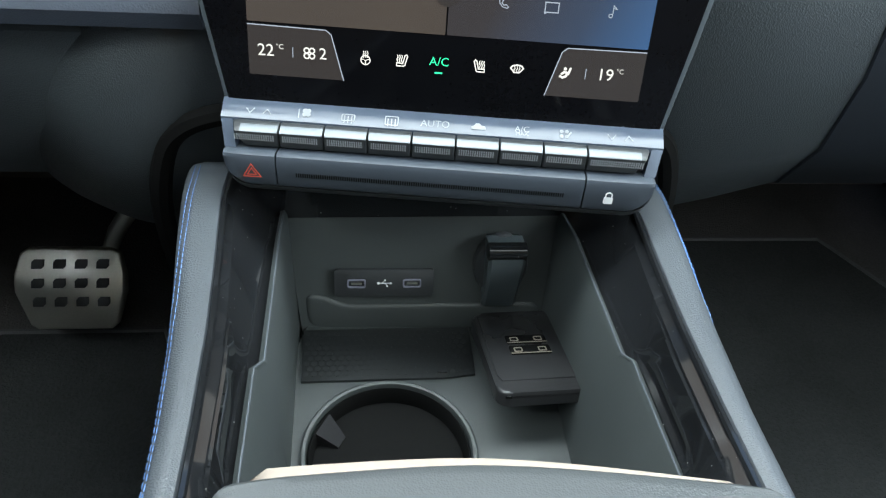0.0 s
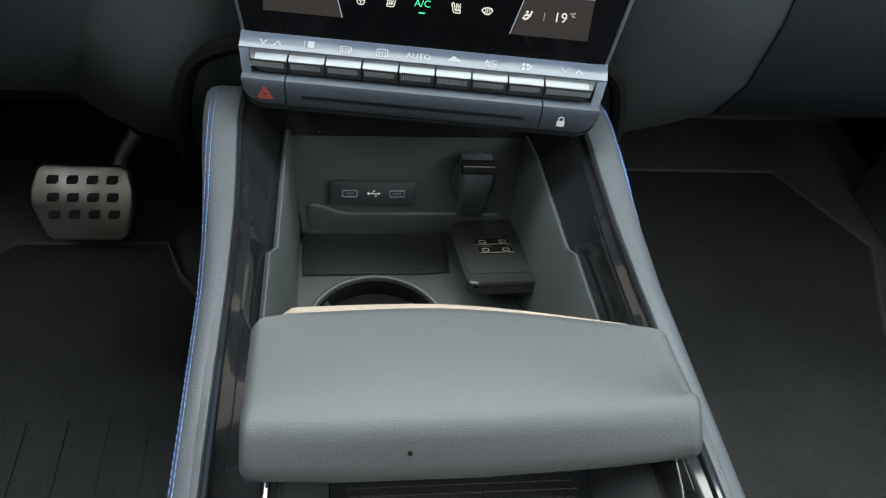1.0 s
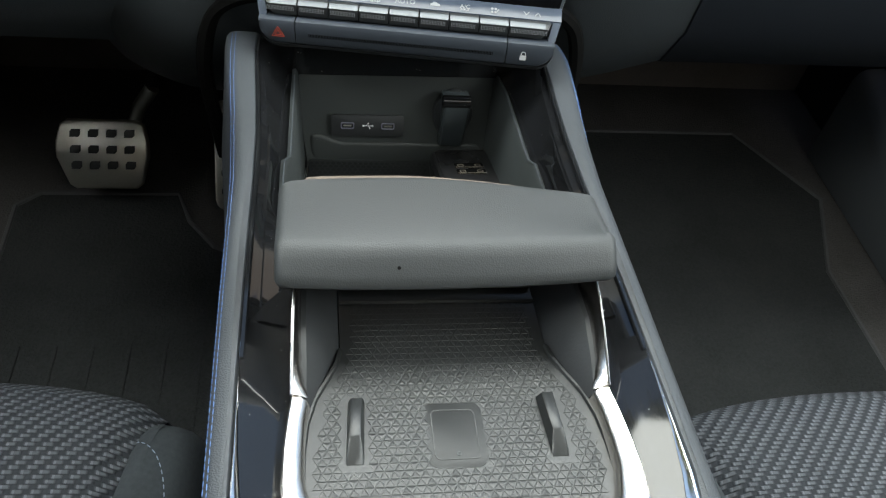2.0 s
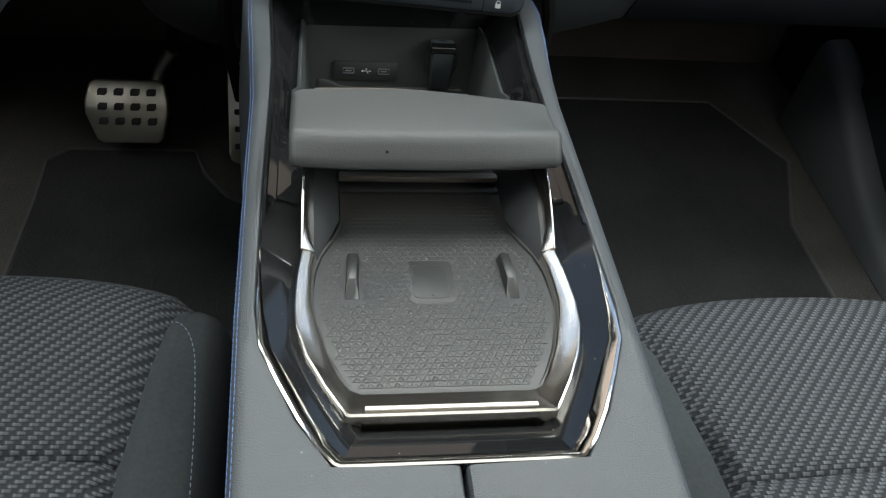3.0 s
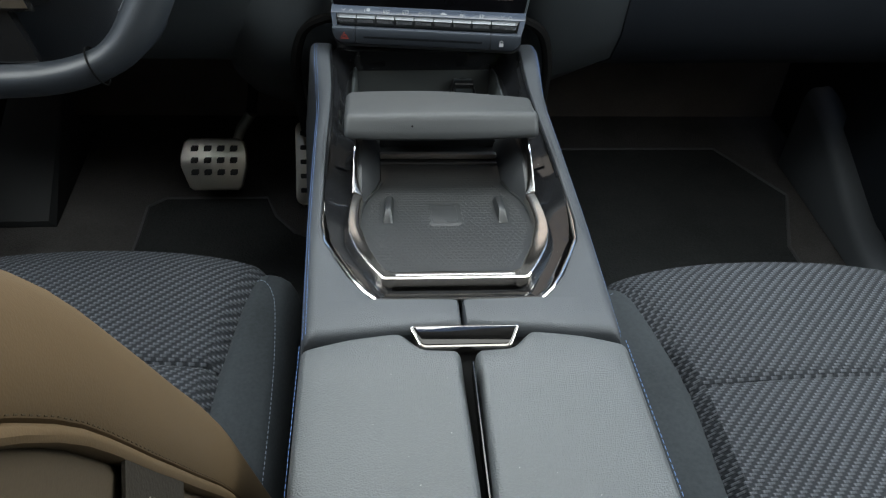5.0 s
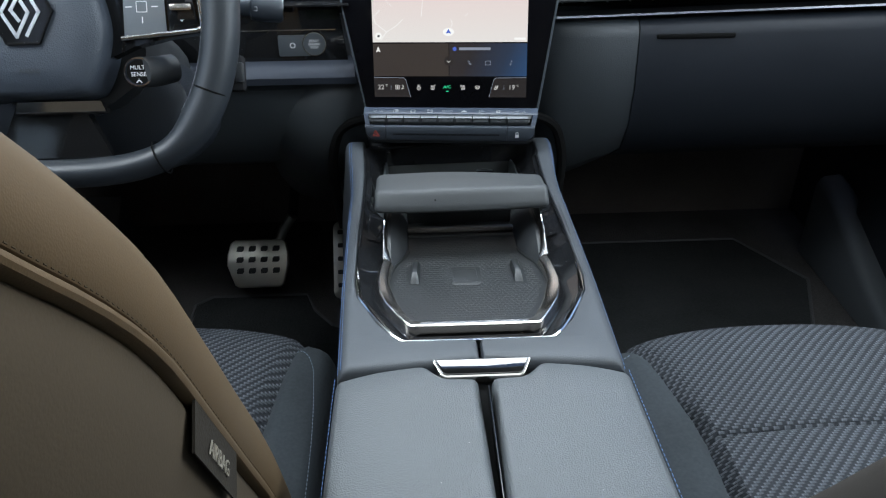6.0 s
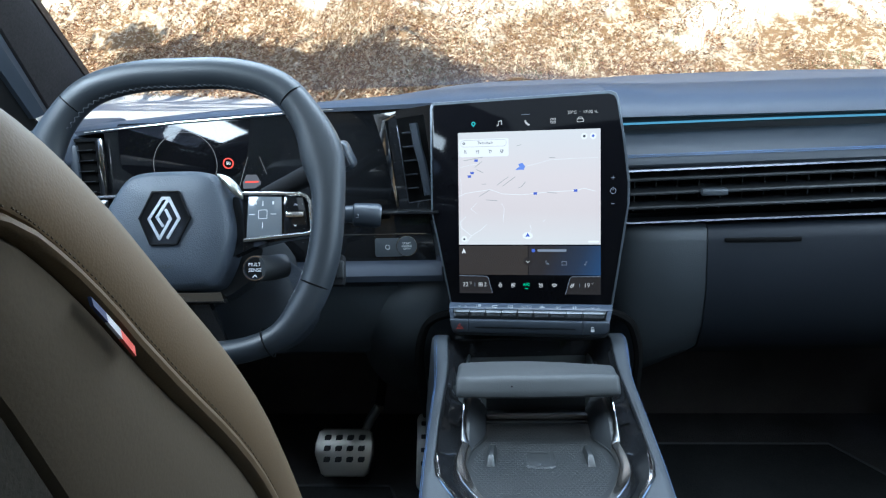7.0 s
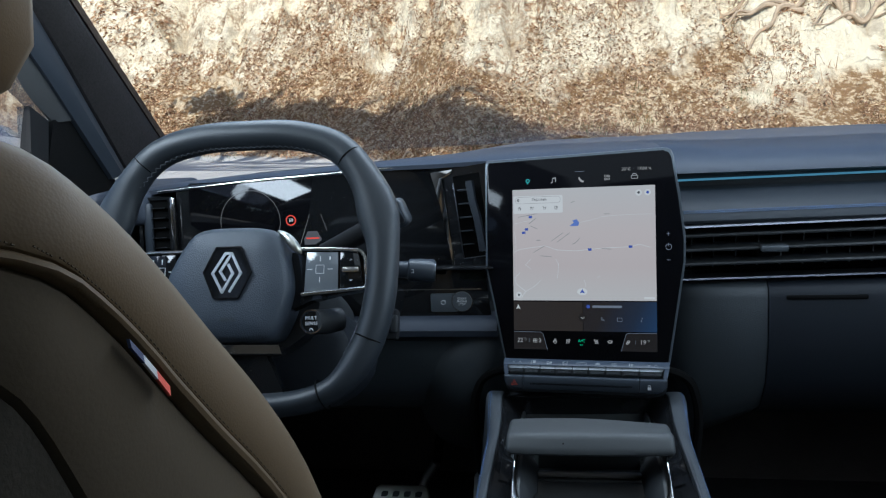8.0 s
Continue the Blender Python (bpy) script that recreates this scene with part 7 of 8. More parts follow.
def build_driver_fascia():
    """The gloss fascia from the screen to the door, with the instrument display, side vents and start button."""
    fascia = thing("instrument_panel", (-0.42, 0.13, 0.80), "gloss black instrument panel with a wide digital display", "instrument panel")
    part("fascia", loft([[(x, y - 0.045 * max(0, -x - 0.42), z + d * k) for y, z, k in ((0.105, 0.800, 0), (0.128, 0.9475, 1), (0.150, 0.9475, 1), (0.150, 0.800, 0))] for x, d in ((-0.112, 0.0), (-0.205, 0.0), (-0.30, -0.003), (-0.50, -0.013), (-0.612, -0.021))]), M_PIANO, fascia)
    tilt = Matrix.Rotation(radians(90 - 8.9), 4, "X")
    D = Matrix.Translation((-0.41, 0.1165, 0.8735)) @ Matrix.Rotation(radians(1.5), 4, "Z") @ tilt
    display = part("display", slab(rounded(0.362, 0.132, 0.004), 0.0012, D @ Matrix.Translation((0, 0, -0.0002)), 0.0004), M_DISPLAY, fascia, "wide dark digital display")
    faint = glowing("dial_line_glow", (0.25, 0.25, 0.25), 0.5)
    red = glowing("sign_red_glow", (0.65, 0.06, 0.04), 0.9)
    pale = glowing("sign_pale_glow", (0.75, 0.74, 0.72), 0.8)
    green = glowing("dial_green_glow", (0.03, 0.45, 0.16), 0.9)
    for u in (-0.084, 0.107):
        part("dial_ring", ring(0.0475, 0.0469, 0.0002, D @ Matrix.Translation((u, 0.004, 0.0012)), 60), faint, display, smooth=False)
    part("speed_sign", ring(0.0080, 0.0064, 0.0003, D @ Matrix.Translation((-0.020, 0.0040, 0.0012)), 28), red, display, "red ring speed sign", smooth=False)
    part("speed_number", lettering("50", 0.0068, D @ Matrix.Translation((-0.020, 0.0040, 0.0014))), pale, display, smooth=False)
    car = bmesh.new()
    slab([(-0.013, -0.012), (0.013, -0.012), (0.0135, -0.002), (0.0110, 0.001), (0.0075, 0.0080), (-0.0075, 0.0080), (-0.0110, 0.001), (-0.0135, -0.002)], 0.0003, D @ Matrix.Translation((0.0130, -0.0215, 0.0012)), bm=car)
    part("car_picture", car, glowing("car_picture_glow", (0.10, 0.10, 0.11), 0.6), display, smooth=False)
    part("tail_light_bar", slab(rounded(0.020, 0.0022, 0.001), 0.0003, D @ Matrix.Translation((0.0130, -0.0240, 0.0015))), red, display, smooth=False)
    for s in (-1, 1):
        part("lane_line", slab([(s * 0.0085, 0.014), (s * 0.0090, 0.014), (s * 0.0265, -0.035), (s * 0.0257, -0.035)], 0.0003, D @ Matrix.Translation((0.0180, -0.002, 0.0012))), faint, display, smooth=False)
    part("green_symbol", ring_slab(rounded(0.0060, 0.0044, 0.0012), rounded(0.0046, 0.0030, 0.0008), 0.0002, D @ Matrix.Translation((0.1600, -0.0225, 0.0012))), green, display, smooth=False)
    part("green_symbol", slab(rounded(0.0012, 0.0040, 0.0003), 0.0002, D @ Matrix.Translation((0.1600, -0.0270, 0.0012))), green, display, smooth=False)

    # Upright vents either side of the display.
    def side_vent(label, m, width, height, flip):
        vent = thing("air_vent", m.translation, label, "air vent", "air vents")
        part("frame", ring_slab(rounded(width, height, 0.004), rounded(width - 0.010, height - 0.010, 0.003), 0.004, m), M_PIANO, vent, "gloss black frame", smooth=False)
        part("backing", slab(rounded(width - 0.002, height - 0.002, 0.003), 0.001, m @ Matrix.Translation((0, 0, -0.001))), M_VOID, vent)
        for k in range(6):
            part("slat", box((width - 0.014, 0.0016, 0.008), (0, -height / 2 + 0.018 + (height - 0.036) * k / 5, 0.003), 0.0004, m=m), M_VOID, vent)
            part("slat_lip", box((width - 0.030, 0.0012, 0.0012), (-flip * 0.006, -height / 2 + 0.019 + (height - 0.036) * k / 5, 0.0075), m=m), M_TRIM, vent)
        part("blade", box((0.013, height - 0.018, 0.010), (flip * 0.010, 0, 0.005), 0.004, m=m), M_SLATE, vent, "upright slate blade")
        part("bright_edge", box((0.0075, height - 0.004, 0.006), (-flip * (width / 2 + 0.002), 0, 0.003), 0.0015, m=m), M_DARKCHROME, vent, "polished edge strip")

    centre = thing("air_vent", (-0.1515, 0.10, 0.88), "upright leaning black air vent beside the touch screen", "air vent", "air vents")
    V = Matrix.Translation((-0.1510, 0.0930, 0.8805)) @ Matrix.Rotation(radians(-5), 4, "Z") @ Matrix.Rotation(radians(78), 4, "X") @ Matrix.Rotation(radians(8), 4, "Z")
    part("frame", ring_slab(rounded(0.066, 0.142, 0.005), rounded(0.039, 0.119, 0.002), 0.004, V), M_PIANO, centre, "gloss black frame", smooth=False)
    part("backing", slab(rounded(0.064, 0.140, 0.003), 0.001, V @ Matrix.Translation((0, 0, -0.014))), M_VOID, centre)
    for k in range(5):
        slat = part("slat", box((0.017, 0.0014, 0.010), (-0.0105, 0.038 - 0.0195 * k, -0.004), 0.0004, m=V @ Matrix.Rotation(radians(-4), 4, "Z")), M_SLATE, centre)
        part("slat_lip", box((0.015, 0.0008, 0.0008), (-0.0105, 0.0385 - 0.0195 * k, 0.0014), m=V @ Matrix.Rotation(radians(-4), 4, "Z")), M_KEY, slat)
    part("blade", loft([[V @ Vector((x, v, w)) for x, w in ((c - 0.006, -0.004), (c - 0.0045, 0.002), (c + 0.0045, 0.002), (c + 0.006, -0.004))] for c, v in ((0.002, 0.050), (0.003, 0.020), (0.0065, -0.005), (0.0075, -0.030), (0.0085, -0.052))]), M_SLATE, centre, "upright slate blade")
    part("left_line", box((0.0011, 0.108, 0.002), (-0.0198, -0.004, 0.0042), 0.0003, m=V), M_TRIM, centre)
    part("foot_line", box((0.038, 0.0012, 0.003), (0.0, -0.0588, 0.0042), 0.0003, m=V), M_TRIM, centre)
    part("bright_strip", slab([(-0.0520, 0.0700), (-0.0180, 0.0700), (-0.0210, 0.0630), (-0.0370, 0.0590), (-0.0350, 0.010), (-0.0340, -0.064), (-0.0375, -0.067), (-0.0430, 0.020)], 0.003, V @ Matrix.Translation((0, 0, 0.002)), 0.0008), M_DARKCHROME, centre, "polished strip beside the vent")

    side_vent("upright black air vent beside the door", Matrix.Translation((-0.640, 0.098, 0.866)) @ Matrix.Rotation(radians(6), 4, "Z") @ Matrix.Rotation(radians(80), 4, "X"), 0.052, 0.112, -1)

    panel = thing("start_panel", (-0.19, 0.06, 0.77), "gloss black panel with the engine start button", "switch panel")
    T = Matrix.Translation((-0.185, 0.0650, 0.7775)) @ Matrix.Rotation(radians(84), 4, "X")
    part("plate", slab([(-0.30, 0.036), (0.050, 0.036), (0.058, -0.036), (-0.30, -0.036)], 0.006, T @ Matrix.Translation((0, 0, -0.006)), 0.001), M_PIANO, panel)
    part("shelf", box((0.30, 0.020, 0.003), (-0.27, 0.058, 0.814), 0.001), M_PIANO, panel)
    part("line", slab([(-0.30, 0.0032), (0.045, 0.0032), (0.045, 0.0020), (-0.30, 0.0020)], 0.001, T), M_SATIN, panel, smooth=False)
    part("switch", slab(rounded(0.040, 0.026, 0.002, (-0.008, -0.0165)), 0.002, T, 0.0006), M_KEY, panel)
    mark = bmesh.new()
    ring(0.0034, 0.0027, 0.0002, T @ Matrix.Translation((-0.010, -0.016, 0.0021)), 20, mark)
    part("switch_symbol", mark, M_WHITE, panel, smooth=False)
    button = part("start_button", disc(0.0140, 0.0045, T @ Matrix.Translation((0.0175, -0.0145, 0)), 36, 0.001), M_KEY, panel, "round engine start button")
    part("ring", ring(0.0150, 0.0140, 0.003, T @ Matrix.Translation((0.0175, -0.0145, 0)), 36), M_DARKCHROME, button)
    for k, word in enumerate(("START", "ENGINE", "STOP")):
        part("word", lettering(word, 0.0042, T @ Matrix.Translation((0.0175, -0.0105 - 0.0040 * k, 0.0047))), M_WHITE, button, smooth=False)


build_driver_fascia()


# ---- steering wheel ----
def build_wheel():
    lean = radians(24)
    W = Matrix.Translation((-0.3905, -0.170, 0.866)) @ Matrix.Rotation(radians(90) - lean, 4, "X")
    wheel = thing("steering_wheel", W.translation, "dark leather steering wheel with a flat bottom and grey stitching", "steering wheel")

    def P(u, v, w=0.0):
        return W @ Vector((u, v, w))

    rim = [(0.0, 0.170), (0.06, 0.167), (0.112, 0.149), (0.146, 0.106), (0.1635, 0.052), (0.1665, 0.0), (0.160, -0.050), (0.144, -0.092), (0.116, -0.126), (0.07, -0.143), (0.0, -0.147)]
    rim = rim + [(-u, v) for u, v in rim[-2:0:-1]]
    line = [Vector((p[0], p[1], 0)) for p in spline([(u * 1.02 - 0.0012, v, 0) for u, v in rim], 6, True)]
    rings = []
    count = len(line)
    for i, p in enumerate(line):
        way = (line[(i + 1) % count] - line[i - 1]).normalized()
        side = Vector((-way.y, way.x, 0))
        thick = (0.0178 if p.y > -0.10 else 0.0178 - 0.0040 * min(1.0, (-0.10 - p.y) / 0.03)) + 0.0065 * math.exp(-((p.y - 0.072) / 0.032) ** 2)
        rings.append([W @ (p + side * thick * math.cos(a) + Vector((0, 0, 0.0175 * math.sin(a)))) for a in [2 * math.pi * k / 16 for k in range(16)]])
    rings.append(rings[0])
    rim_part = part("rim", loft(rings, True, False), surface("dark_wheel_leather", (0.021, 0.0255, 0.031), 0.46, vary=0.08, grain=900, bump=0.25, depth=0.0003, cell=True), wheel)
    for i in (5, 14, 39, 50, 62, count - 5, count - 14):
        p, q = line[i % count], line[(i + 1) % count]
        way = (q - line[i % count - 1]).normalized()
        side = Vector((-way.y, way.x, 0))
        if i in (14, count - 14, 39, 50):
            part("seam", tube([W @ (p + side * 0.0168 * math.cos(a) + Vector((0, 0, 0.0180 * math.sin(a)))) for a in [2 * math.pi * k / 20 for k in range(20)]], 0.0008, 6, True), M_VOID, rim_part)
    # Cross stitches along the inner edge.
    inner = [p * (1 - 0.0172 / max(0.05, p.length)) for p in line]
    inner = inner[count - 44:] + inner[:45]
    lengths = [0.0]
    for p, q in zip(inner, inner[1:]):
        lengths.append(lengths[-1] + (q - p).length)
    bm, k, last = bmesh.new(), 0, None
    for n in range(int(lengths[-1] / 0.0036)):
        while lengths[k + 1] < n * 0.0036:
            k += 1
        p = inner[k].lerp(inner[k + 1], (n * 0.0036 - lengths[k]) / (lengths[k + 1] - lengths[k]))
        spot = W @ (p + Vector((0, 0, 0.0082 if n % 2 else 0.0044)) + p.normalized() * (0.0009 if n % 2 else -0.0004))
        if last is not None:
            tube([last, spot], 0.0004, 5, bm=bm)
        last = spot
    part("stitching", bm, surface("grey_thread", (0.17, 0.18, 0.20), 0.7, vary=0.1, grain=2500, bump=0.2), rim_part, "grey cross stitches")
    # Hub cushion.
    hub = [(-0.043, 0.053), (0.0, 0.0555), (0.036, 0.053), (0.052, 0.040), (0.0655, -0.006), (0.0625, -0.036), (0.049, -0.068), (0.034, -0.0755), (0.0, -0.077), (-0.042, -0.0765), (-0.062, -0.076), (-0.081, -0.040), (-0.085, -0.006), (-0.063, 0.038)]
    line2 = [(p.x, p.y) for p in spline([(u, v, 0) for u, v in hub], 4, True)]
    rings = []
    for f, w in ((1.0, -0.030), (1.0, 0.004), (0.985, 0.011), (0.95, 0.016), (0.88, 0.0195), (0.6, 0.0225), (0.3, 0.0235), (0.02, 0.0238)):
        rings.append([P(u * f, -0.015 + (v + 0.015) * f, w) for u, v in line2])
    hub_part = part("hub", loft(rings), surface("hub_vinyl", (0.045, 0.055, 0.071), 0.44, vary=0.06, grain=700, bump=0.5, depth=0.0006, cell=True), wheel, "grained grey hub cushion")
    # Badge: a hexagonal gloss plate with a plain open diamond.
    hexa = [(-0.0150, 0.0295), (0.0150, 0.0295), (0.0290, 0.0), (0.0150, -0.0295), (-0.0150, -0.0295), (-0.0290, 0.0)]
    B = W @ Matrix.Translation((-0.0045, 0.0005, 0.0232))
    part("badge_rim", ring_slab(hexa, [(u * 0.94, v * 0.94) for u, v in hexa], 0.0032, B), M_DARKSATIN, hub_part, smooth=False)
    badge = part("badge", slab([(u * 0.95, v * 0.95) for u, v in hexa], 0.0024, B, 0.0006), M_PIANO, hub_part, "gloss black badge plate", smooth=False)
    # Two open diamonds, one beside the other, drawn in plain bars.
    def bars(points, wide):
        bm = bmesh.new()
        for (u0, v0), (u1, v1) in zip(points, points[1:]):
            d = Vector((u1 - u0, v1 - v0)).normalized()
            n = Vector((-d.y, d.x)) * wide / 2
            e = d * wide * 0.35
            slab([(u0 - e.x - n.x, v0 - e.y - n.y), (u1 + e.x - n.x, v1 + e.y - n.y), (u1 + e.x + n.x, v1 + e.y + n.y), (u0 - e.x + n.x, v0 - e.y + n.y)], 0.0012, B @ Matrix.Translation((0, 0, 0.0022)), bm=bm)
        return bm

    part("badge_diamond", bars([(0.0030, 0.0215), (-0.0030, 0.0215), (-0.0170, -0.0010), (-0.0045, -0.0225), (0.0070, -0.0015), (0.0015, 0.0085)], 0.0030), M_SWITCHWHITE, badge, smooth=False)
    part("badge_diamond", bars([(-0.0015, -0.0085), (-0.0080, 0.0010), (0.0045, 0.0215), (0.0165, -0.0010), (0.0045, -0.0215)], 0.0030), M_SWITCHWHITE, badge, smooth=False)
    part("airbag_text", lettering("AIRBAG", 0.0055, P_matrix(W, -0.002, -0.0525, 0.0236)), M_PLASTIC, hub_part, smooth=False)
    # Spokes with switch fields.
    for s in (1, -1):
        rings = []
        for u, vt, vb, w in ((0.060, 0.027, -0.040, -0.004), (0.085, 0.0275, -0.030, 0.001), (0.120, 0.027, -0.022, 0.001), (0.148, 0.025, -0.018, 0.000), (0.160, 0.020, -0.016, -0.004)):
            rings.append([P(s * u, vt, w), P(s * u, vb, w), P(s * u, vb, w - 0.016), P(s * u, vt, w - 0.016)])
        spoke = part("spoke", loft(rings), M_PIANO, wheel, "gloss black spoke")
        frame_line = [(0.070, 0.0295), (0.1105, 0.0288), (0.1400, 0.0270), (0.1450, 0.0245), (0.1490, 0.0183), (0.1520, -0.0100), (0.1505, -0.0148), (0.1460, -0.0165), (0.1117, -0.0193), (0.076, -0.0225)]
        part("frame", tube([P(s * u, v, 0.0040) for u, v in frame_line], 0.0021, 8), M_SATIN, spoke, "bright metal frame")
        part("switch_field", slab([(s * u, v) for u, v in ((0.0800, 0.0262), (0.1169, 0.0252), (0.118, -0.0168), (0.0785, -0.0198))], 0.0016, W @ Matrix.Translation((0, 0, 0.0018)), 0.0005), M_SWITCH_GLARE if s > 0 else M_PIANO, spoke, "glossy switch field")
        part("switch_field", slab([(s * u, v) for u, v in ((0.1195, 0.0252), (0.1408, 0.0236), (0.1482, -0.0135), (0.1205, -0.0166))], 0.0016, W @ Matrix.Translation((0, 0, 0.0018)), 0.0005), M_PIANO, spoke)
        part("rocker", slab(rounded(0.020, 0.0055, 0.001, (s * 0.1325, 0.0050)), 0.0035, W @ Matrix.Translation((0, 0, 0.0025)), 0.001), M_SATIN, spoke)
        up = W @ Matrix.Translation((0, 0, 0.0036))
        for v, f in ((0.0150, 1), (-0.0060, -1)):
            part("symbol", slab([(s * 0.1310, v), (s * 0.1330, v + 0.0022 * f), (s * 0.1350, v), (s * 0.1330, v + 0.0012 * f)], 0.0003, up), M_WHITE, spoke, smooth=False)
        part("symbol", ring_slab(rounded(0.010, 0.010, 0.001, (s * 0.0965, 0.006)), rounded(0.0090, 0.0090, 0.0007, (s * 0.0965, 0.006)), 0.0003, up), M_WHITE, spoke, smooth=False)
        for u, v, a, b in ((0.0965, 0.0180, 0.0008, 0.006), (0.0965, -0.0060, 0.0008, 0.006), (0.0845, 0.006, 0.006, 0.0008), (0.1085, 0.006, 0.006, 0.0008), (0.0880, 0.0185, 0.003, 0.003), (0.1080, 0.0185, 0.0018, 0.0036)):
            part("symbol", slab(rounded(a, b, 0.0003, (s * u, v)), 0.0003, up), M_WHITE, spoke, smooth=False)
    part("hub_trim", tube(spline([P(0.044, 0.0520, 0.002), P(0.0575, 0.0430, 0.006), P(0.0680, 0.0310, 0.006), P(0.0735, 0.0240, 0.003)], 5), [0.001 + 0.0045 * math.sin(math.pi * k / 15) for k in range(16)], 10), M_STEEL, wheel, "bright shoulder trim beside the hub")
    # Lower spoke.
    part("lower_spoke", loft([[P(-0.030, -0.080, -0.004), P(0.030, -0.080, -0.004), P(0.030, -0.080, -0.02), P(-0.030, -0.080, -0.02)], [P(-0.055, -0.132, -0.008), P(0.055, -0.132, -0.008), P(0.055, -0.132, -0.016), P(-0.055, -0.132, -0.016)]]), M_PIANO, wheel, "gloss black lower spoke")
    part("lower_trim", loft([[P(-0.026, -0.0790, 0.004), P(0.052, -0.0790, 0.004), P(0.052, -0.081, -0.010), P(-0.026, -0.081, -0.010)], [P(-0.029, -0.0885, 0.002), P(0.055, -0.0885, 0.002), P(0.055, -0.0885, -0.010), P(-0.029, -0.0885, -0.010)], [P(-0.030, -0.0910, -0.002), P(0.056, -0.0910, -0.002), P(0.056, -0.0910, -0.010), P(-0.030, -0.0910, -0.010)]]), M_DARKCHROME, wheel, "bright lower trim")
    # Drive mode button on its stub.
    K = W @ Matrix.Translation((0.0900, -0.0535, -0.006))
    stub = part("mode_stub", tube([K @ Vector((0.022, 0.006, -0.022)), K @ Vector((0.010, 0.002, -0.008)), K @ Vector((0, 0, 0.008))], [0.0135, 0.0142, 0.0142], 24), M_PLASTIC, wheel)
    button = part("mode_button", disc(0.0124, 0.004, K @ Matrix.Translation((0, 0, 0.0075)), 36, 0.0008), M_GLOSSGREY, stub, "round drive mode button")
    part("ring", ring(0.0136, 0.0122, 0.0052, K @ Matrix.Translation((0, 0, 0.0075)), 36), M_CHROME, button)
    part("plate", disc(0.0114, 0.0004, K @ Matrix.Translation((0, 0, 0.0116)), 32), M_VOID, button)
    part("word", lettering("MULTI", 0.0054, K @ Matrix.Translation((0.0, 0.0040, 0.0123))), M_WHITE, button, smooth=False)
    part("word", lettering("SENSE", 0.0054, K @ Matrix.Translation((0.0, -0.0022, 0.0123))), M_WHITE, button, smooth=False)
    part("mark", slab([(-0.003, -0.010), (-0.002, -0.010), (0, -0.0078), (0.002, -0.010), (0.003, -0.010), (0, -0.0066)], 0.0002, K @ Matrix.Translation((0, 0, 0.0122))), M_WHITE, button, smooth=False)
    # Column shroud behind.
    col = thing("steering_column", (-0.39, 0.0, 0.80), "black plastic steering column shroud", "steering column")
    rings = []
    for w, a, b, cv in ((-0.035, 0.085, 0.060, -0.03), (-0.09, 0.090, 0.065, -0.035), (-0.16, 0.085, 0.06, -0.035), (-0.24, 0.07, 0.05, -0.03)):
        rings.append([P(a * math.cos(t), cv + b * math.sin(t), w) for t in [2 * math.pi * k / 20 for k in range(20)]])
    part("shroud", loft(rings), M_PLASTIC, col)
    part("lower_cover", loft([[P(0.015 + a * math.cos(t), -0.085 + b * math.sin(t), w) for t in [2 * math.pi * k / 24 for k in range(24)]] for w, a, b in ((-0.055, 0.085, 0.055), (-0.065, 0.100, 0.068), (-0.13, 0.105, 0.075), (-0.20, 0.10, 0.07))]), M_SOFT, col)
    stalk = thing("wiper_stalk", P(0.15, 0.0, -0.06), "grey wiper stalk with a round end", "stalk")
    A = Vector((-0.300, -0.068, 0.850))
    E1 = Vector((-0.184, -0.052, 0.8375))
    way = (E1 - A).normalized()
    part("arm", tube([A, A.lerp(E1, 0.5), E1 - way * 0.034, E1 - way * 0.032, E1 - way * 0.018, E1 - way * 0.016, E1 - way * 0.003, E1], [0.008, 0.009, 0.0110, 0.0140, 0.0150, 0.0146, 0.0150, 0.0135], 20), M_SLATE, stalk)
    part("end_cap", disc(0.0122, 0.0012, Matrix.Translation(E1) @ way.to_track_quat("Z", "Y").to_matrix().to_4x4(), 28, 0.0004), M_TRIM, stalk, "pale grey end cap")
    part("symbol", lettering("\u25a1", 0.006, Matrix.Translation(E1 - way * 0.026 + Vector((0, -0.0142, 0.002))) @ Matrix.Rotation(radians(80), 4, "X")), M_WHITE, stalk, smooth=False)
    shifter = thing("gear_stalk", P(0.15, 0.05, -0.06), "black gear selector stalk with a silver tip", "stalk")
    tip_at = Vector((-0.2150, -0.100, 0.9215))
    root = Vector((-0.315, -0.085, 0.872))
    way = (tip_at - root).normalized()
    part("arm", tube([root, root.lerp(tip_at, 0.5), tip_at - way * 0.012], [0.012, 0.0125, 0.013], 14), M_SAIL, shifter)
    H = Matrix.Translation(tip_at) @ Matrix.Rotation(radians(-22), 4, "Y")
    part("tip", box((0.024, 0.024, 0.034), (0, 0, 0), 0.007, 3, m=H), M_SLATE, shifter)
    part("tip_edge", box((0.010, 0.003, 0.024), (0.002, -0.0125, 0.001), 0.0012, m=H), M_TRIM, shifter, "silver tip face")
    lower = thing("audio_stalk", P(0.17, -0.06, -0.05), "small black stalk behind the wheel", "stalk")
    part("arm", box((0.018, 0.036, 0.016), (0.168, -0.052, -0.050), 0.004, m=W), M_SAIL, lower)
    part("roller", box((0.008, 0.020, 0.008), (0.174, -0.052, -0.040), 0.002, m=W), M_PLASTIC, lower)


def P_matrix(m, u, v, w):
    return m @ Matrix.Translation((u, v, w))


build_wheel()


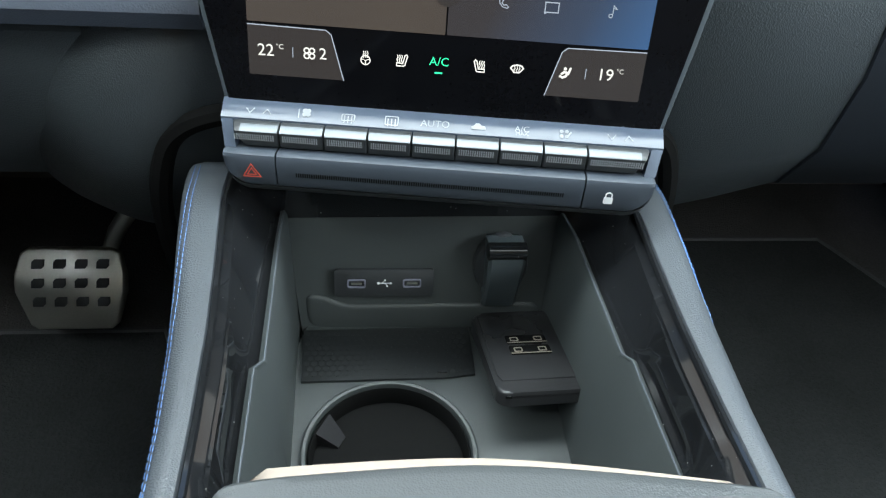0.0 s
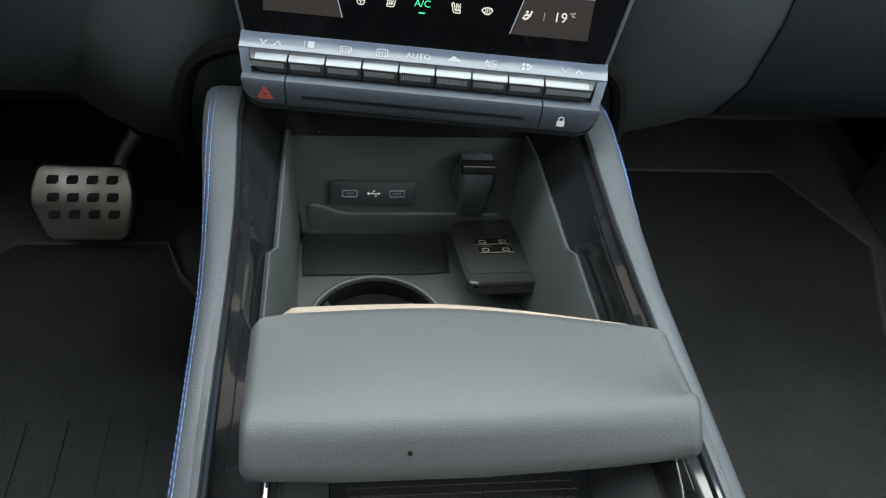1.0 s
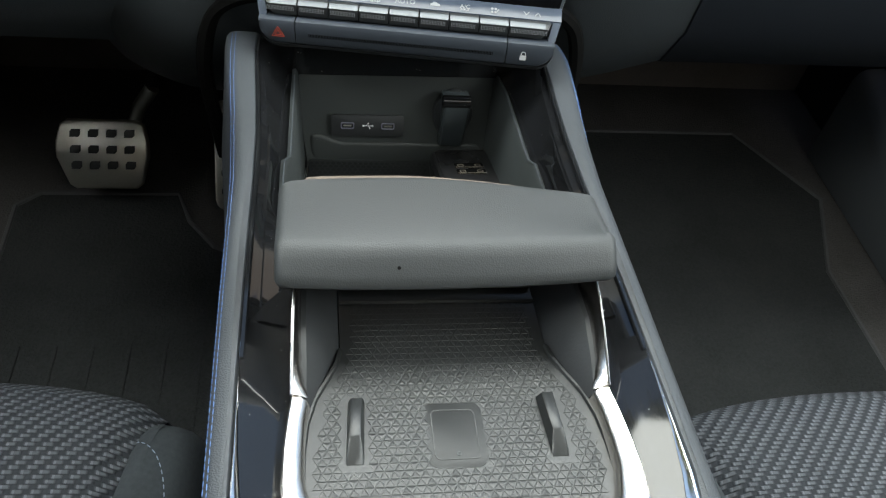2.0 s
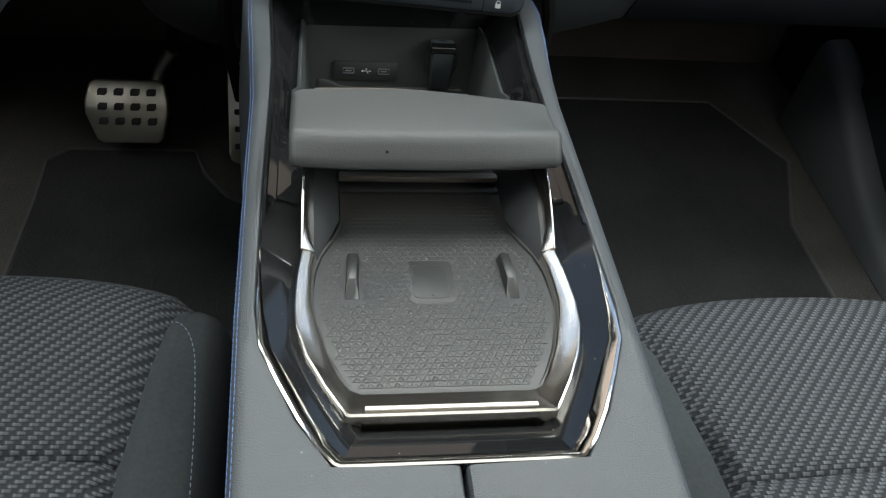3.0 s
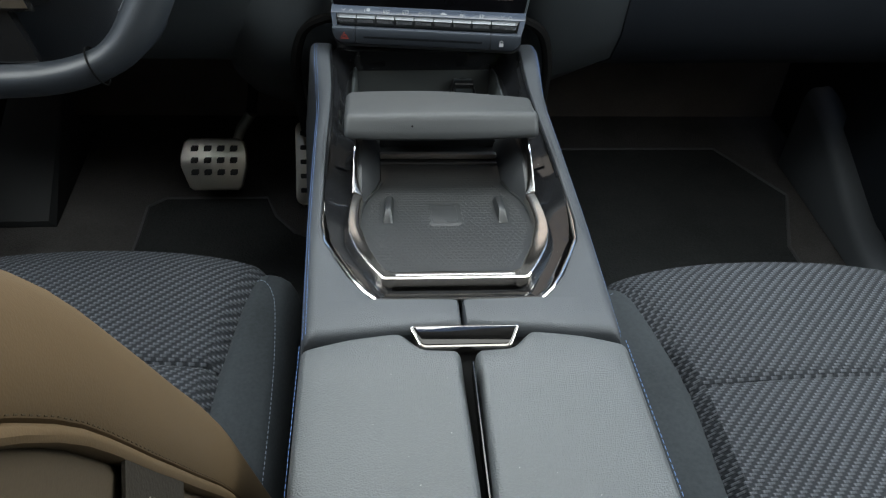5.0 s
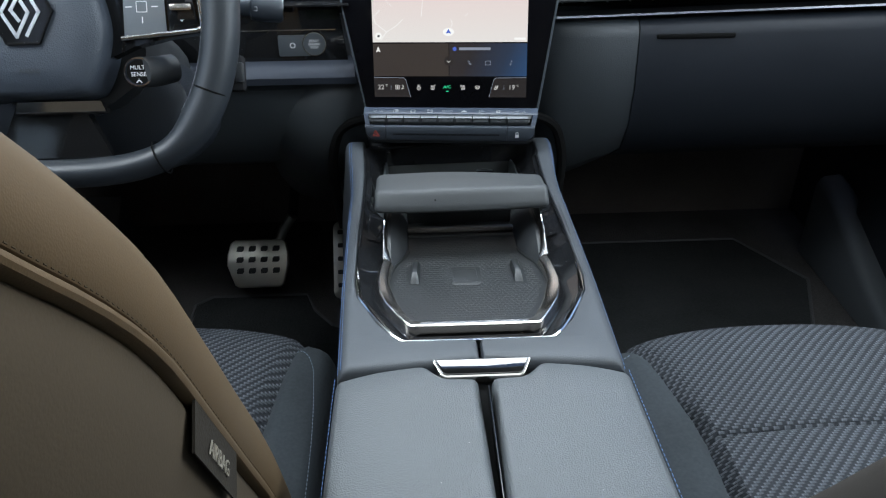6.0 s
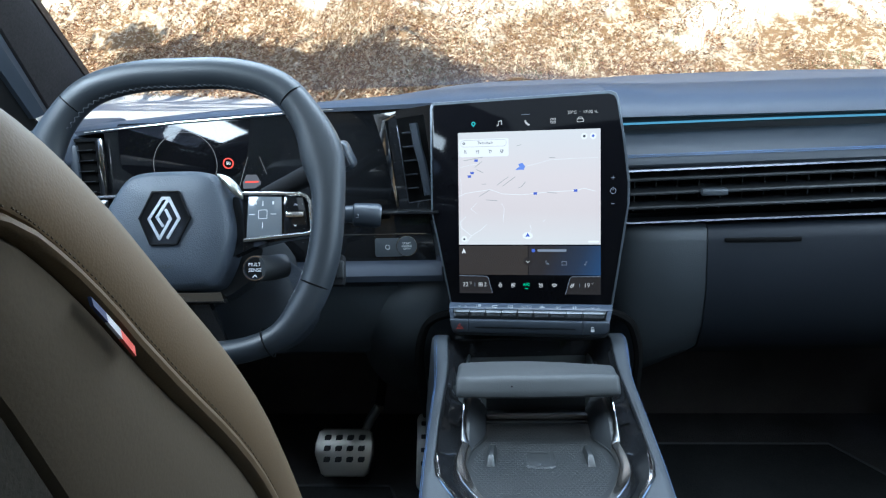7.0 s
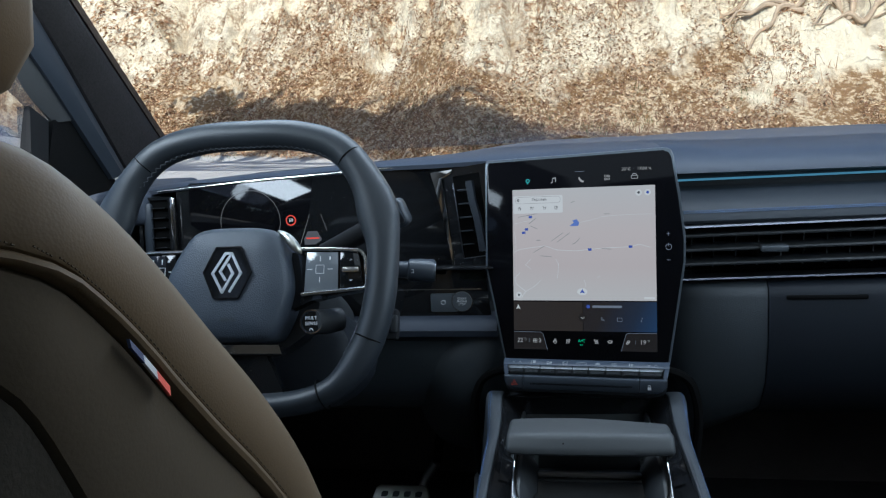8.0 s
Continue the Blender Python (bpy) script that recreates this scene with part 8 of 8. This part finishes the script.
# ---- pedals ----
def build_pedals():
    N = Vector((0, -0.80, 0.60)).normalized()
    right, up = Vector((1, 0, 0)), Vector((0, 0.60, 0.80))
    m = Matrix((right, up, N)).transposed().to_4x4()
    m.translation = Vector((-0.3345, 0.2830, 0.2930))
    pedal = thing("brake_pedal", m.translation, "brushed steel brake pedal with twelve grip holes", "pedal")
    outline = [(-0.040, 0.044), (0.038, 0.044), (0.047, 0.038), (0.0515, 0.016), (0.0515, -0.004), (0.043, -0.039), (0.036, -0.045), (-0.034, -0.045), (-0.041, -0.040), (-0.0535, -0.004), (-0.0535, 0.016), (-0.048, 0.038)]
    outline = [(u * 1.05, v * 0.98) for u, v in outline]
    bm = slab(outline, 0.008, None, 0.003, 3)
    bmesh.ops.bisect_plane(bm, geom=bm.verts[:] + bm.edges[:] + bm.faces[:], plane_co=(0, 0.006, 0), plane_no=(0, 1, 0))

    def fold(v):
        return 0.006 * (1 - abs(v - 0.006) / 0.05)

    for vert in bm.verts:
        if vert.co.z > 0.002:
            vert.co.z += fold(vert.co.y)
    bm.transform(m)
    part("pad", bm, M_STEEL, pedal)
    for v, slope in ((0.026, -0.12), (0.006, 0.0), (-0.014, 0.12)):
        for i in range(4):
            u = -0.0320 + 0.0215 * i
            part("grip", slab([(u - 0.0065, v - 0.0050), (u + 0.0035, v - 0.0050), (u + 0.0062, v - 0.002), (u + 0.0065, v + 0.0050), (u - 0.0035, v + 0.0050), (u - 0.0062, v + 0.002)], 0.0012, m @ Matrix.Translation((0, 0, 0.0082 + fold(v) - v * slope)) @ Matrix.Rotation(math.atan(slope), 4, "X"), 0.0003), M_RUBBER, pedal)
    part("stub", tube([m @ Vector((0.036, 0.040, -0.002)), m @ Vector((0.044, 0.060, 0.0)), Vector((-0.270, 0.318, 0.372))], [0.008, 0.009, 0.009], 10), M_STEEL, pedal)
    # Upper arm coloured black, standing in for the shade that hides it.
    part("arm", tube([Vector((-0.270, 0.318, 0.372)), Vector((-0.258, 0.39, 0.47)), Vector((-0.25, 0.42, 0.60))], [0.009, 0.010, 0.010], 10), M_SAIL, pedal, "pedal arm blackened for the footwell's shade")
    gas = thing("accelerator_pedal", (-0.19, 0.24, FLOOR), "slim brushed steel accelerator pedal beside the console", "pedal")
    g = m.copy()
    g.translation = Vector((-0.176, 0.275, 0.300))
    part("pad", slab(rounded(0.044, 0.140, 0.012), 0.008, g, 0.003), M_STEEL, gas)
    for k in range(5):
        part("grip", slab(rounded(0.012, 0.008, 0.002, (-0.008, 0.05 - 0.024 * k)), 0.0012, g @ Matrix.Translation((0, 0, 0.0082))), M_RUBBER, gas)
    part("arm", tube([g @ Vector((0.0, -0.07, -0.004)), Vector((-0.186, 0.27, FLOOR + 0.01))], 0.010, 8), M_PLASTIC, gas)
    foot = thing("foot_rest", (-0.58, 0.35, FLOOR), "dark plastic foot rest beside the pedals", "foot rest")
    part("pad", loft([[(-0.72, 0.22, FLOOR), (-0.60, 0.22, FLOOR), (-0.61, 0.22, FLOOR + 0.012), (-0.72, 0.22, FLOOR + 0.012)], [(-0.72, 0.47, FLOOR), (-0.61, 0.47, FLOOR), (-0.63, 0.47, FLOOR + 0.13), (-0.72, 0.47, FLOOR + 0.13)]]), M_PLASTIC, foot)


build_pedals()


# ---- seats ----
def build_seat(s, label, back=0.0, shift=0.0):
    """A front seat; s is -1 for the driver's side, 1 for the passenger's."""
    seat = thing("car_seat", (s * 0.37, -0.5, FLOOR), label, "car seat", "front seats")
    x0, x1 = 0.2050, 0.5550
    lift = 0.003 if s > 0 else 0.0
    groove = -0.357 if s < 0 else -0.363
    inner_edge = [(-0.17, 0.166), (-0.2277, 0.1767), (-0.267, 0.1885), (-0.328, 0.1950), (-0.382, 0.2005), (-0.42, 0.2025), (-0.72, 0.2025)] if s < 0 else [(-0.17, 0.172), (-0.222, 0.1880), (-0.2555, 0.2030), (-0.3155, 0.2150), (-0.357, 0.2225), (-0.397, 0.2230), (-0.72, 0.2190)]
    rings = []
    for y, drop in ((-0.178, 0.130), (-0.176, 0.090), (-0.180, 0.052), (-0.188, 0.028), (-0.202, 0.012), (-0.225, 0.003), (-0.25, 0.0), (-0.28, 0.0), (-0.31, 0.0), (groove + 0.016, 0.0010), (groove + 0.006, 0.0026), (groove + 0.002, 0.0055), (groove, 0.0075), (groove - 0.002, 0.0055), (groove - 0.006, 0.0022), (groove - 0.016, 0.0), (-0.46, -0.002), (-0.54, 0.004), (-0.62, 0.012), (-0.70, 0.02)):
        row = []
        xa = along(inner_edge, y)
        for k in range(19):
            f = k / 18
            xx = xa + (x1 - xa) * f ** 1.15
            edge = abs(f - 0.5) * 2
            rolled = max(0.0, edge - 0.86) / 0.14
            z = 0.5330 + lift - 0.010 * edge ** 2 - (0.012 if f < 0.5 else 0.020) * rolled ** 2 - drop
            front = 0.030 * edge ** 2.5 * max(0.0, (y + 0.40) / 0.22) if y > -0.40 else 0.0
            row.append((s * xx, y - front * 0.8 - shift, z - front * (0.05 if f < 0.5 else 0.25)))
        row += [(s * x1, y - shift, 0.40), (s * x0, y - shift, 0.40)]
        rings.append(row)
    part("cushion", loft(rings), M_SEAT, seat, "woven dark grey cushion")
    # Suede side of the cushion.

    def suede(y, d):
        edge = along(inner_edge, y)
        return [(edge + 0.004, 0.508 - d), (edge - 0.004, 0.5165 - d), (edge - 0.012, 0.5190 - d), (edge * 0.5 + 0.080, 0.5185 - d), (0.158, 0.5145 - d), (0.149, 0.507 - d), (0.143, 0.492 - d), (0.1385, 0.462 - d * 0.5), (0.1385, 0.34), (edge + 0.004, 0.34)]

    rings = [[(s * x, y - shift, z + lift) for x, z in suede(y, d)] for y, d in ((-0.218, 0.10), (-0.2195, 0.050), (-0.2225, 0.024), (-0.228, 0.010), (-0.236, 0.003), (-0.25, 0.0), (-0.28, 0.0), (-0.34, 0.0), (-0.40, 0.0), (-0.50, 0.0), (-0.60, 0.0), (-0.72, 0.0))]
    part("side_bolster", loft(rings), M_SUEDE, seat, "charcoal suede bolster")

    def on_suede(x, y):
        pts = suede(y, 0.0)[:8]
        for (xa, za), (xb, zb) in zip(pts, pts[1:]):
            if xb <= x <= xa:
                return za + (zb - za) * (xa - x) / max(1e-6, xa - xb)
        return pts[-1][1]

    line = spline([(0.1800, -0.2440, 0), (0.1725, -0.2480, 0), (0.1655, -0.2560, 0), (0.1600, -0.272, 0), (0.1570, -0.295, 0), (0.1535, -0.34, 0), (0.1512, -0.40, 0), (0.1500, -0.50, 0), (0.1495, -0.62, 0)], 6)
    line = [(s * p.x, p.y - shift, on_suede(p.x, p.y) + lift + 0.0004) for p in line]
    part("stitching", stitches(line, 0.0032, 0.0018, 0.0004), M_PALE, seat, "pale stitched line")
    for xa in (x1 + 0.006,):
        part("outer_bolster", loft([[(s * (xa), y, 0.50 - d), (s * (xa + 0.03), y, 0.52 - d), (s * (xa + 0.06), y, 0.50 - d), (s * (xa + 0.07), y, 0.34), (s * xa, y, 0.34)] for y, d in ((-0.21, 0.08), (-0.23, 0.03), (-0.28, 0.0), (-0.72, 0.0))]), M_SUEDE, seat)
    part("base", box((0.38, 0.44, 0.16), (s * 0.37, -0.48, 0.325), 0.02), M_PLASTIC, seat)
    for x in (0.22, 0.52):
        part("rail", box((0.03, 0.52, 0.045), (s * x, -0.48, FLOOR + 0.02), 0.004), M_STEEL, seat)

    # Backrest: stations up the curve of its front edge.
    front = [(-0.460, 0.45), (-0.495, 0.54), (-0.527, 0.625), (-0.560, 0.710), (-0.596, 0.780), (-0.628, 0.842), (-0.662, 0.904), (-0.701, 0.955), (-0.741, 0.998), (-0.771, 1.030), (-0.798, 1.054), (-0.823, 1.070), (-0.855, 1.082)]
    front = [(y - back, z) for y, z in front]
    front = [(p.x, p.y) for p in spline([(y, z, 0) for y, z in front], 3)]

    def station(i):
        a, b = front[max(0, i - 1)], front[min(len(front) - 1, i + 1)]
        t = Vector((b[0] - a[0], b[1] - a[1])).normalized()
        return Vector(front[i]), Vector((-t.y, t.x)) if -t.y < 0 else Vector((t.y, -t.x))

    def spread(d, z):
        """The piping and the side seam stand further from the edge lower down."""
        pipe = along([(1.08, 0.027), (1.05, 0.0315), (1.02, 0.0355), (0.98, 0.0375), (0.94, 0.0385), (0.89, 0.041), (0.84, 0.042), (0.78, 0.042), (0.45, 0.045)], z)
        seam = along([(1.08, 0.050), (1.054, 0.062), (1.033, 0.074), (1.003, 0.088), (0.96, 0.100), (0.85, 0.112), (0.45, 0.13)], z)
        if d <= 0.0335:
            return d * (pipe + 0.005) / 0.0335 - 0.005
        if d <= 0.0745:
            return pipe + (seam - pipe) * (d - 0.0335) / 0.041
        return seam + d - 0.0745

    def strip(rows, name, mat, lab, close=True):
        rings = []
        for i in range(len(front)):
            p, nrm = station(i)
            top = max(0.0, (i - len(front) + 6) / 5)
            ring_pts = []
            for d, x in rows:
                q = p + nrm * spread(d, p.y)
                ring_pts.append((s * (x + 0.035 * top ** 2), q.x, q.y))
            rings.append(ring_pts)
        part(name, loft(rings, close, close), mat, seat, lab)

    strip([(0.030, 0.215), (0.004, 0.185), (0.0, 0.166), (0.0005, 0.1540), (0.0025, 0.1470), (0.0065, 0.1410), (0.0125, 0.1360), (0.020, 0.1328), (0.0275, 0.1318), (0.0305, 0.1332), (0.0320, 0.1370), (0.045, 0.150), (0.050, 0.195)], "bolster", M_TAUPE if s < 0 else M_TAUPE_SHADED, "taupe leather backrest bolster" if s < 0 else "taupe leather backrest bolster with shade put into its colour")
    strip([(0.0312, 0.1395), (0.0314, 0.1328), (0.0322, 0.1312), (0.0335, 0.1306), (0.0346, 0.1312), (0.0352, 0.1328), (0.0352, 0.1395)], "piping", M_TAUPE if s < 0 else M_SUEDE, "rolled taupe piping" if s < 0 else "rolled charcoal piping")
    strip([(0.0354, 0.150), (0.0354, 0.1365), (0.0375, 0.1345), (0.050, 0.1340), (0.066, 0.1362), (0.0725, 0.1395), (0.074, 0.150)], "side_panel", M_TAUPE_CLOTH, "taupe cloth side panel")
    strip([(0.0745, 0.150), (0.0750, 0.1410), (0.090, 0.1420), (0.118, 0.152), (0.140, 0.172), (0.150, 0.26), (0.152, 0.37), (0.150, 0.48), (0.138, 0.565), (0.125, 0.585), (0.06, 0.60), (0.0, 0.58), (0.030, 0.53), (0.040, 0.37), (0.035, 0.21), (0.060, 0.16)], "back_panel", M_BACKCLOTH, "dark cloth back shell")
    bm = bmesh.new()
    for i in range(len(front) - 1):
        p, nrm = station(i)
        q, mrm = station(i + 1)
        for f in [k / 5 for k in range(5)]:
            a = (p + nrm * spread(0.0300, p.y)).lerp(q + mrm * spread(0.0300, q.y), f)
            b = (p + nrm * spread(0.0300, p.y)).lerp(q + mrm * spread(0.0300, q.y), f + 0.09)
            top = max(0.0, (i - len(front) + 6) / 5)
            x = 0.1330 + 0.035 * top ** 2
            tube([(s * x, a.x, a.y), (s * x, b.x, b.y)], 0.00025, 5, bm=bm)
    part("seam_stitching", bm, M_TAUPE_CLOTH if s < 0 else M_BLUE, seat)
    # Cloth tag by the piping.
    if s < 0:
        def on_side(along_f, d, x):
            k = min(len(front) - 2, int(along_f))
            p, nrm = station(k)
            q, mrm = station(k + 1)
            c = (p + nrm * spread(d, p.y)).lerp(q + mrm * spread(d, q.y), along_f - k)
            return Vector((-x, c.x, c.y))

        def nearest(y, z):
            return min((k / 10 for k in range(10 * (len(front) - 2))), key=lambda k: (on_side(k, 0.0370, 0.0) - Vector((0, y, z))).length)

        low, high = nearest(-0.793, 0.9965), nearest(-0.8095, 1.0148)
        marks = [low + (high - low) * k / 3 for k in range(4)]
        for (a, b), mat in zip(zip(marks, marks[1:]), (M_REDTAG, M_WHITETAG_DIM, M_NAVYTAG)):
            part("flag_tag", loft([[on_side(c, 0.0372, 0.1312), on_side(c, 0.0400, 0.1300), on_side(c, 0.0400, 0.1290), on_side(c, 0.0372, 0.1302)] for c in (a, b)]), mat, seat, "small cloth tag")
        a, b = nearest(-0.650, 0.786), nearest(-0.684, 0.853)
        tag = part("airbag_tag", loft([[on_side(c, 0.0345, 0.1325), on_side(c, 0.0475, 0.1300), on_side(c, 0.0475, 0.1288), on_side(c, 0.0345, 0.1313)] for c in (a, b)]), M_BACKCLOTH, seat, "sewn cloth airbag tag")
        p0, p1, p2 = on_side(b - 0.15, 0.0425, 0.1303), on_side(a + 0.15, 0.0425, 0.1303), on_side(b - 0.15, 0.0365, 0.1311)
        right = (p1 - p0).normalized()
        up = (p2 - p0) - right * (p2 - p0).dot(right)
        up.normalize()
        T = Matrix((right, up, right.cross(up))).transposed().to_4x4()
        T.translation = p0.lerp(p1, 0.5) + right.cross(up) * 0.0014
        part("airbag_text", lettering("AIRBAG", 0.0100, T, "CENTER", 0.0002), M_CREAM, tag, smooth=False)
    # Head restraint on two posts.
    rings = []
    for z, f in ((1.072, 0.62), (1.075, 0.76), (1.083, 0.88), (1.098, 0.96), (1.13, 1.0), (1.20, 0.98), (1.245, 0.90), (1.262, 0.75), (1.268, 0.5)):
        lean = -0.10 * (z - 1.1)
        rings.append([(s * (0.358 + px * f), -0.748 - back + lean + py * f, z) for px, py in [(0.165 * math.copysign(abs(math.cos(a)) ** 0.6, math.cos(a)), 0.060 * math.copysign(abs(math.sin(a)) ** 0.75, math.sin(a))) for a in [2 * math.pi * k / 28 for k in range(28)]]])
    part("head_restraint", loft(rings), M_TAUPE, seat, "taupe leather head restraint")
    for x in (0.31, 0.42):
        part("post", tube([(s * x, -0.875 - back, 0.99), (s * x, -0.752 - back, 1.10)], 0.006, 10), M_CHROME, seat)


build_seat(-1, "front seat with woven grey cushion and taupe backrest beside the console")
build_seat(1, "front seat with woven grey cushion and charcoal suede bolster", 0.080, 0.033)
